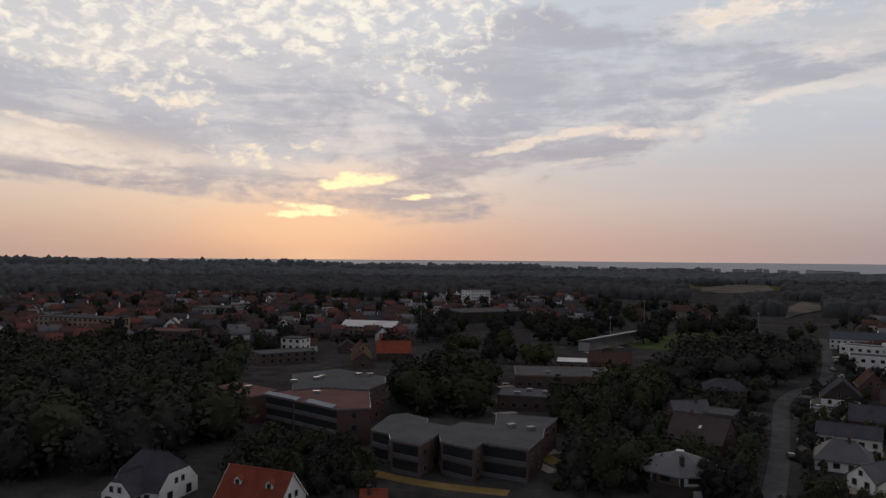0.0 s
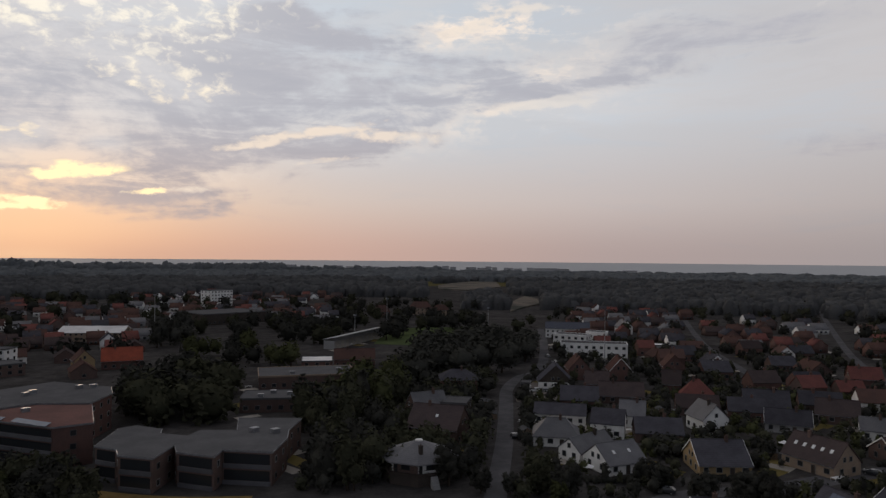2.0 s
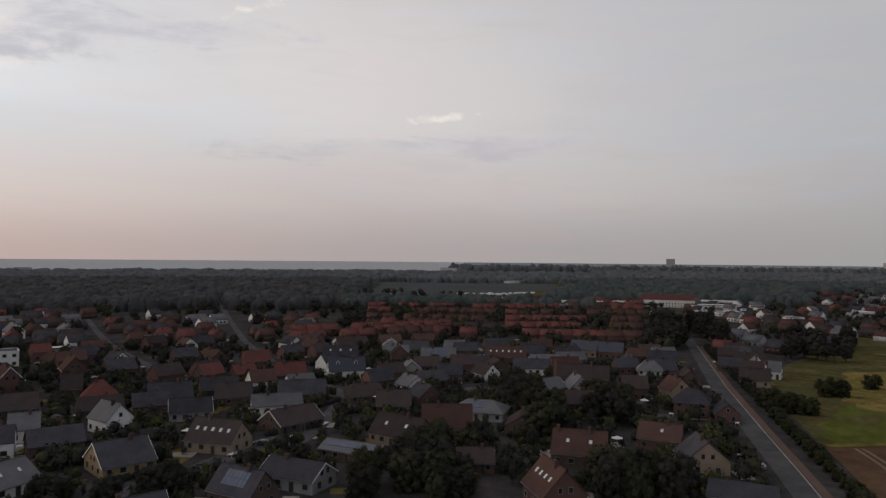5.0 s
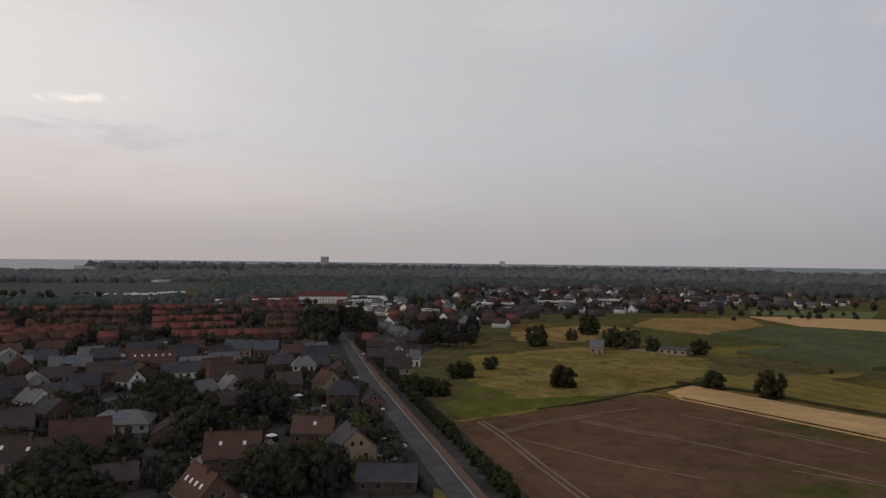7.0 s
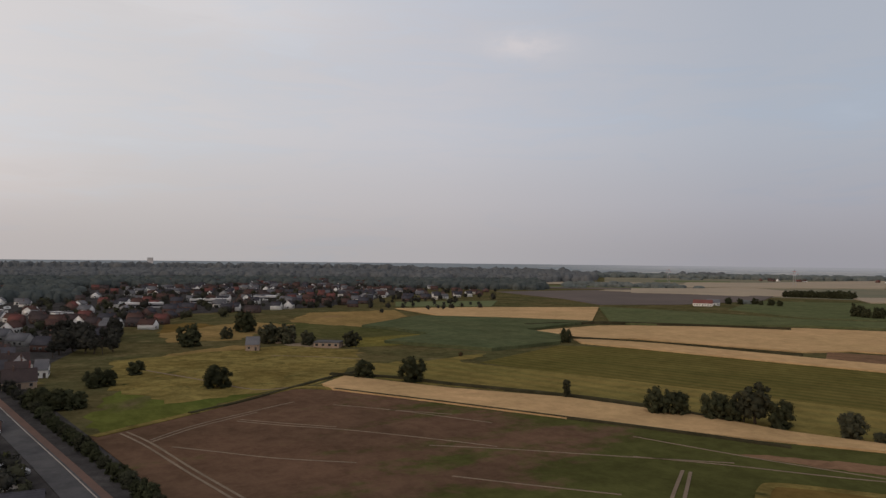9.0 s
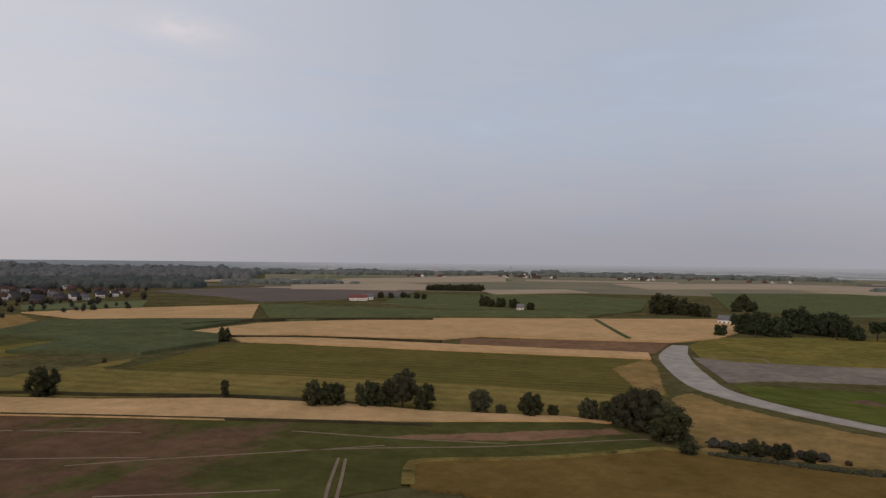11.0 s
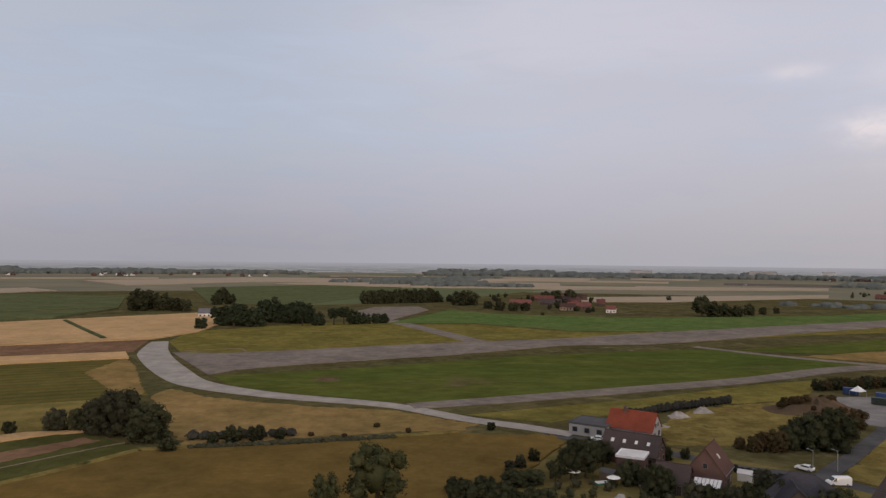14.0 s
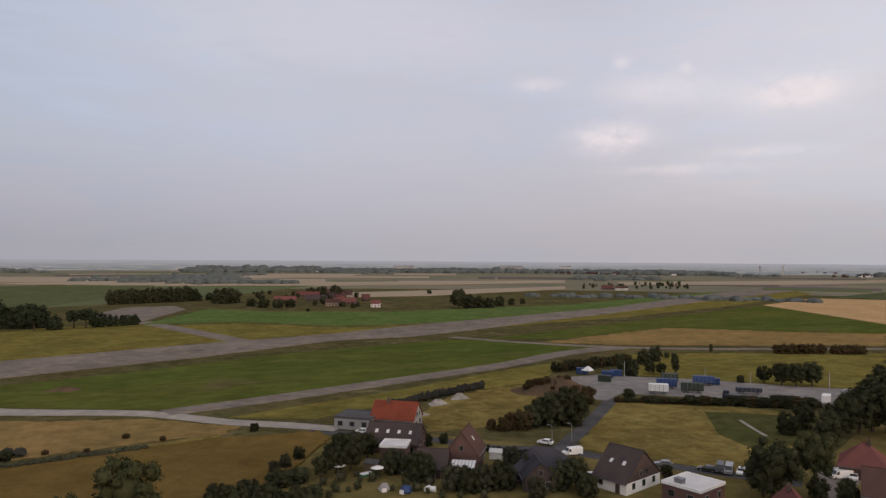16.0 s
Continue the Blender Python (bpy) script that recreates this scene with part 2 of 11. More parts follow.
build_sky()
sun = new("sun", bpy.data.lights.new("sun", "SUN"))
sun.data.energy, sun.data.angle, sun.data.color = 0.7, radians(12), (1.0, 0.72, 0.48)
sun.matrix_world = look((0, 0, 0), (math.sin(radians(SUN_YAW)), -math.cos(radians(SUN_YAW)), -math.tan(radians(SUN_UP + 1.0))))


# ---- materials ----
def surface(name, a, b, scale=0.5, rough=0.85, fine=8.0, fine_amount=0.35, bump=0.3, vary=0.12, metal=0.0, island=0.0,
            courses=0.0, rows=None, blots=None, stretch=None, shine=None, patchy=0.0, drift=None):
    """Two colours mixed by a coarse noise, grained by a fine one; vary: brightness from thing to thing."""
    m = bpy.data.materials.new(name)
    m.use_nodes = True
    k = Nodes(m.node_tree)
    place = k.add("ShaderNodeNewGeometry")
    pos = place.outputs["Position"]
    if stretch:
        pos = k.add("ShaderNodeMapping", {"Vector": pos, "Rotation": (0, 0, radians(stretch[0])), "Scale": (stretch[1], 1.0, 1.0)}).outputs[0]
    coarse = k.noise(pos, scale, 5.0, 0.6)
    grain = k.noise(pos, fine, 3.0, 0.6)
    col = k.mix(k.step(coarse, 0.32, 0.68), a, b)
    if blots:
        col = k.mix(k.step(k.noise(pos, blots[0], 4.0, 0.6, 0.4), blots[1], blots[1] + 0.12), col, blots[2])
    if drift:  # one growth passes into another along a line: from, to, colour
        (ax, ay), (bx, by), other = drift
        run = (bx - ax) ** 2 + (by - ay) ** 2
        along = k.add("ShaderNodeVectorMath", {0: place.outputs["Position"], 1: ((bx - ax) / run, (by - ay) / run, 0.0)}, operation="DOT_PRODUCT").outputs["Value"]
        along = k.math("SUBTRACT", along, (ax * (bx - ax) + ay * (by - ay)) / run)
        ragged = k.math("ADD", k.noise(k.add("ShaderNodeMapping", {"Vector": place.outputs["Position"], "Scale": (1.0, 0.4, 1.0), "Rotation": (0, 0, 0.6)}).outputs[0], 0.03, 5.0, 0.6, 0.5), k.math("MULTIPLY", k.noise(pos, 0.25, 4.0), 0.25))
        col = k.mix(k.step(k.math("ADD", along, k.math("MULTIPLY", k.math("SUBTRACT", ragged, 0.62), 2.6)), 0.35, 0.75), col, other)
    if rows:  # drilled or mown rows: direction in degrees, spacing, colour, strength
        turned = k.add("ShaderNodeMapping", {"Vector": place.outputs["Position"], "Rotation": (0, 0, radians(rows[0]))}).outputs[0]
        w = k.add("ShaderNodeTexWave", {"Vector": turned, "Scale": math.pi / 10 / rows[1], "Distortion": 1.2, "Detail": 2.0, "Detail Scale": 0.4}, bands_direction="Y").outputs["Fac"]
        wide = k.noise(k.add("ShaderNodeMapping", {"Vector": turned, "Scale": (0.05, 1.0, 1.0)}).outputs[0], 0.7 / rows[1], 3.0, 0.6)
        col = k.mix(k.math("MULTIPLY", k.math("ADD", k.math("MULTIPLY", w, 0.5), k.math("MULTIPLY", wide, 0.7)), rows[3]), col, rows[2])
    val = k.math("ADD", 1.0 - fine_amount / 2, k.math("MULTIPLY", grain, fine_amount))
    if patchy:  # mottling of a few metres, and wider drifts of wear
        for size, amount in ((0.16, patchy), (0.035, patchy * 0.8)):
            val = k.math("MULTIPLY", val, k.math("ADD", 1.0 - amount / 2, k.math("MULTIPLY", k.step(k.noise(pos, size, 6.0, 0.7, 0.3), 0.3, 0.7), amount)))
    if vary:
        val = k.math("MULTIPLY", val, k.math("ADD", 1.0 - vary, k.math("MULTIPLY", k.add("ShaderNodeObjectInfo").outputs["Random"], 2 * vary)))
    if island:
        val = k.math("MULTIPLY", val, k.math("ADD", 1.0 - island, k.math("MULTIPLY", place.outputs["Random Per Island"], 2 * island)))
    height = grain
    if courses:
        z = k.add("ShaderNodeSeparateXYZ", {0: place.outputs["Position"]}).outputs[2]
        saw = k.math("FRACT", k.math("DIVIDE", z, courses))
        val = k.math("MULTIPLY", val, k.math("ADD", 0.86, k.math("MULTIPLY", k.step(saw, 0.0, 0.35), 0.2)))
        height = k.math("ADD", k.math("MULTIPLY", grain, 0.4), saw)
    grey = k.add("ShaderNodeCombineColor", {0: val, 1: val, 2: val}).outputs[0]
    col = k.mix(1.0, col, grey, "MULTIPLY")
    bsdf = k.add("ShaderNodeBsdfPrincipled", {"Base Color": col, "Roughness": rough, "Metallic": metal, "Specular IOR Level": (0.0 if rough > 0.72 else 0.3) if shine is None else shine})
    if bump:
        bn = k.add("ShaderNodeBump", {"Height": height, "Strength": bump, "Distance": 0.05})
        k.plug(bn.outputs[0], bsdf.inputs["Normal"])
    out = k.add("ShaderNodeOutputMaterial")
    k.plug(bsdf.outputs[0], out.inputs[0])
    return m


M = {
    "grass": surface("meadow_grass", (0.098, 0.080, 0.035), (0.070, 0.066, 0.029), 0.018, 0.95, 0.5, 0.5, 0.5, 0, blots=(0.05, 0.56, (0.13, 0.105, 0.05)), patchy=0.5),
    "lawn": surface("garden_lawn", (0.118, 0.098, 0.036), (0.140, 0.108, 0.042), 0.08, 0.95, 1.5, 0.4, 0.4, patchy=0.4),
    "garden": surface("garden_ground", (0.044, 0.041, 0.040), (0.060, 0.055, 0.052), 0.06, 0.95, 1.2, 0.5, 0.5, 0, blots=(0.11, 0.6, (0.075, 0.065, 0.056)), patchy=0.5),
    "rough": surface("rough_grass", (0.174, 0.136, 0.046), (0.152, 0.112, 0.036), 0.05, 0.95, 0.9, 0.55, 0.6, 0, blots=(0.09, 0.6, (0.05, 0.055, 0.022)), patchy=0.6),
    "lush": surface("airfield_grass", (0.066, 0.086, 0.020), (0.088, 0.094, 0.023), 0.012, 0.95, 0.6, 0.4, 0.4, 0, blots=(0.02, 0.62, (0.11, 0.085, 0.045)), stretch=(0, 0.5), patchy=0.4),
    "bright": surface("bright_green_crop", (0.080, 0.124, 0.036), (0.098, 0.126, 0.040), 0.02, 0.95, 0.5, 0.3, 0.3, 0, patchy=0.35),
    "olive": surface("olive_ripening_crop", (0.140, 0.090, 0.029), (0.120, 0.081, 0.026), 0.03, 0.95, 0.8, 0.35, 0.4, 0, patchy=0.3),
    "olive_grass": surface("yellow_green_grass", (0.165, 0.132, 0.036), (0.128, 0.112, 0.032), 0.03, 0.95, 0.8, 0.4, 0.4, 0, patchy=0.45),
    "hay": surface("mown_hay", (0.168, 0.122, 0.038), (0.134, 0.104, 0.030), 0.02, 0.95, 0.9, 0.35, 0.4, 0, rows=(162.3, 7.0, (0.055, 0.06, 0.020), 0.75), patchy=0.3),
    "hay_light": surface("cut_meadow", (0.222, 0.158, 0.052), (0.180, 0.138, 0.044), 0.02, 0.95, 0.9, 0.35, 0.4, 0, rows=(162.3, 11.0, (0.095, 0.09, 0.03), 0.6), patchy=0.35),
    "wheat": surface("ripe_wheat", (0.45, 0.29, 0.145), (0.385, 0.255, 0.125), 0.02, 0.95, 0.9, 0.25, 0.3, 0, blots=(0.03, 0.66, (0.26, 0.19, 0.09)), patchy=0.28),
    "stubble": surface("tan_stubble", (0.238, 0.155, 0.062), (0.192, 0.134, 0.052), 0.025, 0.95, 0.9, 0.35, 0.4, 0, blots=(0.02, 0.6, (0.21, 0.13, 0.065)), patchy=0.4),
    "soil": surface("red_brown_soil", (0.185, 0.108, 0.064), (0.155, 0.094, 0.056), 0.03, 0.95, 0.8, 0.35, 0.5, 0, patchy=0.4),
    "brown": surface("brown_crop", (0.118, 0.069, 0.044), (0.100, 0.061, 0.039), 0.02, 0.95, 0.9, 0.3, 0.4, 0, patchy=0.35, drift=((210, -53), (111, -154), (0.066, 0.066, 0.022))),
    "green_crop": surface("low_green_crop", (0.064, 0.066, 0.024), (0.084, 0.078, 0.030), 0.02, 0.95, 0.8, 0.35, 0.4, 0, patchy=0.4),
    "ditch": surface("weedy_ditch", (0.040, 0.038, 0.022), (0.055, 0.048, 0.028), 0.2, 0.95, 1.5, 0.5, 0.6, 0, patchy=0.4),
    "maize": surface("dark_green_maize", (0.072, 0.084, 0.042), (0.084, 0.092, 0.046), 0.03, 0.9, 0.7, 0.4, 0.5, 0, patchy=0.35),
    "far_maize": surface("distant_maize", (0.086, 0.098, 0.044), (0.100, 0.106, 0.050), 0.02, 0.9, 0.4, 0.35, 0.3, 0, patchy=0.3),
    # Far crops: washed-out copies, with distance haze mixed into the base colour.
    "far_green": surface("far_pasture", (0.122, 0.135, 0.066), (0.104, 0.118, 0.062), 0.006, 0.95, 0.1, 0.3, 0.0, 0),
    "far_plain": surface("haze_tinted_pasture", (0.155, 0.150, 0.105), (0.205, 0.180, 0.125), 0.004, 0.95, 0.02, 0.4, 0.0, 0, blots=(0.006, 0.58, (0.125, 0.14, 0.10))),
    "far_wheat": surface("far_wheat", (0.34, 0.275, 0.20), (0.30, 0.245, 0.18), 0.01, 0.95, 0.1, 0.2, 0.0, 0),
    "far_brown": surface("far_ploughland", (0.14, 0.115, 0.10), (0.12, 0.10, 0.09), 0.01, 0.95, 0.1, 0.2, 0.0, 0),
    "street": surface("street_asphalt", (0.072, 0.070, 0.072), (0.092, 0.088, 0.086), 0.08, 0.85, 3.0, 0.3, 0.2, 0, patchy=0.25),
    "lane": surface("dark_village_asphalt", (0.078, 0.075, 0.078), (0.094, 0.090, 0.092), 0.08, 0.85, 3.0, 0.3, 0.2, 0, patchy=0.3),
    "concrete": surface("pale_concrete_road", (0.33, 0.295, 0.26), (0.27, 0.245, 0.215), 0.12, 0.85, 2.0, 0.25, 0.2, 0, blots=(0.3, 0.64, (0.17, 0.16, 0.155)), patchy=0.25),
    "runway": surface("weathered_runway", (0.168, 0.140, 0.118), (0.200, 0.166, 0.138), 0.05, 0.9, 1.2, 0.3, 0.2, 0, blots=(0.06, 0.6, (0.11, 0.10, 0.10)), patchy=0.35),
    "yard": surface("gravel_yard", (0.235, 0.215, 0.20), (0.19, 0.175, 0.165), 0.1, 0.9, 2.0, 0.3, 0.3, 0, patchy=0.3),
    "paving": surface("brick_paving", (0.17, 0.145, 0.125), (0.20, 0.18, 0.165), 0.3, 0.9, 4.0, 0.3, 0.2),
    "verge": surface("red_cycle_path", (0.15, 0.095, 0.075), (0.125, 0.085, 0.07), 0.1, 0.9, 3.0, 0.3, 0.2, 0),
    "track": surface("pale_wheel_track", (0.21, 0.16, 0.115), (0.165, 0.125, 0.09), 0.15, 0.95, 2.0, 0.5, 0.2, 0),
    "sand": surface("dune_sand", (0.27, 0.205, 0.14), (0.21, 0.16, 0.11), 0.03, 0.95, 0.5, 0.3, 0.3, 0, blots=(0.03, 0.6, (0.08, 0.08, 0.04)), patchy=0.3),
    "far_sand": surface("distant_dune_sand", (0.165, 0.138, 0.115), (0.115, 0.105, 0.09), 0.012, 0.95, 0.2, 0.3, 0.0, 0, blots=(0.02, 0.5, (0.07, 0.07, 0.06))),
    "pitch": surface("sports_turf", (0.062, 0.080, 0.036), (0.074, 0.090, 0.040), 0.05, 0.95, 1.0, 0.25, 0.2, 0, patchy=0.2),
    # foliage
    "leaf": surface("broad_leaves", (0.040, 0.041, 0.027), (0.052, 0.051, 0.032), 0.25, 0.75, 1.7, 0.6, 0.0, 0.22, island=0.09),
    "leaf_dark": surface("dark_leaves", (0.033, 0.0325, 0.0285), (0.042, 0.041, 0.034), 0.25, 0.75, 1.7, 0.6, 0.0, 0.22, island=0.09),
    "leaf_field": surface("hedgerow_leaves", (0.034, 0.037, 0.021), (0.044, 0.046, 0.025), 0.25, 0.75, 1.7, 0.6, 0.0, 0.22, island=0.09),
    "leaf_light": surface("light_leaves", (0.059, 0.061, 0.027), (0.049, 0.052, 0.026), 0.3, 0.75, 1.7, 0.6, 0.0, 0.2, island=0.09),
    "leaf_grey": surface("willow_leaves", (0.058, 0.060, 0.028), (0.044, 0.048, 0.023), 0.3, 0.75, 1.7, 0.6, 0.0, 0.15, island=0.09),
    "leaf_rust": surface("rusty_bramble", (0.075, 0.050, 0.028), (0.05, 0.042, 0.02), 0.3, 0.8, 1.7, 0.6, 0.0, 0.15, island=0.09),
    "needle": surface("pine_needles", (0.026, 0.034, 0.020), (0.036, 0.043, 0.025), 0.3, 0.8, 1.7, 0.6, 0.0, 0.2, island=0.09),
    # Far woods and heath: haze painted in as greyer, bluer colour.
    "wood_far": surface("haze_greyed_woodland", (0.060, 0.060, 0.061), (0.076, 0.075, 0.074), 0.012, 0.85, 0.3, 0.4, 0.0, 0, island=0.16),
    "wood_hazy": surface("haze_paled_woodland", (0.098, 0.104, 0.108), (0.116, 0.120, 0.122), 0.006, 0.85, 0.1, 0.3, 0.0, 0, island=0.09),
    "wood_green": surface("haze_tinted_woodland", (0.060, 0.070, 0.069), (0.076, 0.084, 0.079), 0.012, 0.85, 0.3, 0.4, 0.0, 0, island=0.09),
    "heath_grass": surface("haze_tinted_heath_grass", (0.082, 0.086, 0.084), (0.072, 0.076, 0.074), 0.01, 0.95, 0.2, 0.4, 0.0, 0, blots=(0.012, 0.56, (0.075, 0.08, 0.065))),
    "wood_plain": surface("haze_tinted_tree_lines", (0.105, 0.118, 0.112), (0.125, 0.135, 0.125), 0.006, 0.85, 0.1, 0.3, 0.0, 0, island=0.09),
    "bark": surface("bark", (0.07, 0.055, 0.042), (0.05, 0.04, 0.032), 1.0, 0.9, 8.0, 0.5, 0.5),
    # buildings
    "tile_red": surface("orange_red_roof_tiles", (0.25, 0.068, 0.042), (0.195, 0.055, 0.036), 0.3, 0.8, 3.0, 0.4, 0.5, 0.2, courses=0.32, blots=(0.5, 0.6, (0.17, 0.06, 0.04))),
    "tile_terra": surface("faded_terracotta_tiles", (0.158, 0.064, 0.056), (0.128, 0.056, 0.050), 0.3, 0.8, 3.0, 0.4, 0.5, 0.2, courses=0.32, blots=(0.5, 0.6, (0.12, 0.06, 0.045))),
    # Render of the far blocks, lightened to paint haze over them.
    "hazy_wall": surface("haze_tinted_render", (0.40, 0.39, 0.39), (0.35, 0.345, 0.35), 0.01, 0.9, 0.1, 0.1, 0.0, 0.2),
    "tile_brick": surface("dull_red_roof_tiles", (0.092, 0.054, 0.046), (0.076, 0.048, 0.042), 0.3, 0.8, 3.0, 0.4, 0.5, 0.2, courses=0.32, blots=(0.5, 0.6, (0.09, 0.05, 0.04))),
    "tile_brown": surface("brown_roof_tiles", (0.068, 0.052, 0.050), (0.056, 0.044, 0.044), 0.3, 0.8, 3.0, 0.4, 0.5, 0.18, courses=0.32, blots=(0.6, 0.62, (0.05, 0.045, 0.03))),
    "tile_dark": surface("anthracite_roof_tiles", (0.051, 0.049, 0.056), (0.067, 0.064, 0.073), 0.3, 0.75, 3.0, 0.4, 0.5, 0.2, courses=0.32),
    "tile_grey": surface("grey_slate", (0.115, 0.112, 0.118), (0.09, 0.088, 0.095), 0.3, 0.7, 3.0, 0.35, 0.4, 0.15, courses=0.25),
    "tile_blue": surface("blue_glazed_tiles", (0.045, 0.050, 0.070), (0.052, 0.056, 0.072), 0.3, 0.6, 3.0, 0.35, 0.4, 0.15, courses=0.32),
    "felt": surface("grey_roof_felt", (0.105, 0.102, 0.104), (0.085, 0.083, 0.085), 0.15, 0.85, 1.5, 0.3, 0.2, 0.1, blots=(0.3, 0.62, (0.09, 0.09, 0.09))),
    "felt_pale": surface("pale_corrugated_sheet", (0.26, 0.26, 0.265), (0.21, 0.21, 0.215), 0.2, 0.7, 2.0, 0.25, 0.1, 0.08),
    "felt_red": surface("red_roof_gravel", (0.15, 0.085, 0.075), (0.12, 0.072, 0.065), 0.15, 0.9, 1.5, 0.3, 0.2, 0.1),
    "white_roof": surface("white_roof_sheet", (0.62, 0.60, 0.58), (0.52, 0.50, 0.49), 0.2, 0.6, 2.0, 0.2, 0.1, 0.08),
    "brick_red": surface("red_brick", (0.135, 0.080, 0.068), (0.108, 0.068, 0.060), 0.4, 0.9, 5.0, 0.4, 0.3, 0.18, courses=0.15),
    "brick_brown": surface("brown_brick", (0.120, 0.082, 0.070), (0.096, 0.068, 0.060), 0.4, 0.9, 5.0, 0.4, 0.3, 0.18, courses=0.15),
    "brick_tan": surface("beige_brick", (0.30, 0.225, 0.165), (0.25, 0.19, 0.145), 0.4, 0.9, 5.0, 0.35, 0.3, 0.12, courses=0.15),
    "ochre": surface("ochre_render", (0.30, 0.215, 0.12), (0.26, 0.19, 0.11), 0.3, 0.9, 4.0, 0.2, 0.1, 0.05),
    "white": surface("white_render", (0.72, 0.70, 0.67), (0.60, 0.585, 0.56), 0.25, 0.85, 3.0, 0.15, 0.1, 0.08),
    "grey_wall": surface("grey_render", (0.30, 0.29, 0.285), (0.25, 0.245, 0.24), 0.25, 0.9, 3.0, 0.2, 0.1, 0.1),
    "dark_wall": surface("dark_timber_cladding", (0.055, 0.045, 0.04), (0.07, 0.058, 0.05), 0.5, 0.8, 4.0, 0.3, 0.2, 0.1),
    "trim": surface("white_paint", (0.74, 0.73, 0.71), (0.66, 0.65, 0.63), 0.8, 0.6, 5.0, 0.1, 0.0, 0.08),
    "frame": surface("window_paint", (0.17, 0.16, 0.15), (0.13, 0.125, 0.12), 0.8, 0.6, 5.0, 0.1, 0.0, 0.6),
    "zinc": surface("zinc", (0.22, 0.22, 0.23), (0.17, 0.17, 0.18), 1.0, 0.5, 5.0, 0.2, 0.0, 0.1, metal=0.5),
    "steel": surface("galvanised_steel", (0.34, 0.34, 0.34), (0.28, 0.28, 0.28), 1.0, 0.5, 5.0, 0.2, 0.0, 0.1, metal=0.6),
    "solar": surface("solar_glass", (0.10, 0.115, 0.16), (0.085, 0.10, 0.14), 0.5, 0.25, 3.0, 0.2, 0.0, 0.1),
    "wood": surface("weathered_timber", (0.16, 0.115, 0.08), (0.12, 0.09, 0.065), 0.8, 0.9, 6.0, 0.4, 0.3, 0.15),
    "rubble": surface("builders_rubble", (0.34, 0.31, 0.28), (0.24, 0.21, 0.19), 0.6, 0.95, 3.0, 0.4, 0.5, 0.1),
    "heath": surface("bramble_mound", (0.12, 0.078, 0.05), (0.085, 0.062, 0.04), 0.15, 0.95, 1.2, 0.5, 0.6, 0.0),
    # vehicles and small things
    "car_white": surface("white_car_paint", (0.75, 0.75, 0.74), (0.7, 0.7, 0.69), 0.5, 0.25, 3.0, 0.05, 0.0, 0.05),
    "car_dark": surface("dark_car_paint", (0.03, 0.032, 0.036), (0.04, 0.042, 0.046), 0.5, 0.25, 3.0, 0.1, 0.0, 0.3),
    "car_grey": surface("silver_car_paint", (0.33, 0.335, 0.34), (0.3, 0.305, 0.31), 0.5, 0.3, 3.0, 0.05, 0.0, 0.2, metal=0.5),
    "rubber": surface("tyre_rubber", (0.02, 0.02, 0.02), (0.028, 0.028, 0.028), 1.0, 0.9, 5.0, 0.2, 0.0, 0.0),
    "blue_sheet": surface("blue_tarpaulin", (0.028, 0.06, 0.16), (0.024, 0.05, 0.13), 0.5, 0.6, 3.0, 0.2, 0.1, 0.1),
    "green_sheet": surface("green_paint", (0.05, 0.22, 0.10), (0.045, 0.19, 0.09), 0.5, 0.6, 3.0, 0.2, 0.0, 0.1),
    "dark_green": surface("dark_green_paint", (0.035, 0.048, 0.035), (0.03, 0.04, 0.03), 0.5, 0.6, 3.0, 0.2, 0.0, 0.1),
    "navy": surface("navy_paint", (0.022, 0.028, 0.05), (0.03, 0.034, 0.05), 0.5, 0.5, 3.0, 0.2, 0.0, 0.1),
    "red_paint": surface("red_paint", (0.35, 0.04, 0.03), (0.3, 0.035, 0.028), 0.5, 0.5, 3.0, 0.2, 0.0, 0.1),
    "cloth_white": surface("white_canvas", (0.72, 0.71, 0.70), (0.66, 0.65, 0.64), 0.5, 0.8, 3.0, 0.1, 0.0, 0.05),
}


def glossy(name, colour, rough, transmission=0.0):
    m = bpy.data.materials.new(name)
    m.use_nodes = True
    k = Nodes(m.node_tree)
    pos = k.add("ShaderNodeNewGeometry").outputs["Position"]
    r = k.math("ADD", rough, k.math("MULTIPLY", k.noise(pos, 0.4, 3.0), 0.08))
    b = k.add("ShaderNodeBsdfPrincipled", {"Base Color": (*colour, 1), "Roughness": r, "Transmission Weight": transmission})
    k.plug(b.outputs[0], k.add("ShaderNodeOutputMaterial").inputs[0])
    return m


M["pane"] = glossy("window_glass", (0.025, 0.027, 0.03), 0.06)
M["clear_glass"] = glossy("conservatory_glass", (0.5, 0.53, 0.55), 0.05, 0.5)
M["lamp_glass"] = glossy("headlight_glass", (0.6, 0.6, 0.6), 0.1)


def sea_material():
    m = bpy.data.materials.new("evening_sea")
    m.use_nodes = True
    k = Nodes(m.node_tree)
    pos = k.add("ShaderNodeNewGeometry").outputs["Position"]
    n = k.noise(k.add("ShaderNodeMapping", {"Vector": pos, "Scale": (0.01, 0.05, 1)}).outputs[0], 1.0, 4.0)
    col = k.mix(n, (0.33, 0.335, 0.345), (0.38, 0.38, 0.385))
    b = k.add("ShaderNodeBsdfPrincipled", {"Base Color": col, "Roughness": 0.8, "Specular IOR Level": 0.15})
    bump = k.add("ShaderNodeBump", {"Height": k.noise(pos, 0.2, 3.0), "Strength": 0.3, "Distance": 0.5})
    k.plug(bump.outputs[0], b.inputs["Normal"])
    k.plug(b.outputs[0], k.add("ShaderNodeOutputMaterial").inputs[0])
    return m


M["sea"] = sea_material()


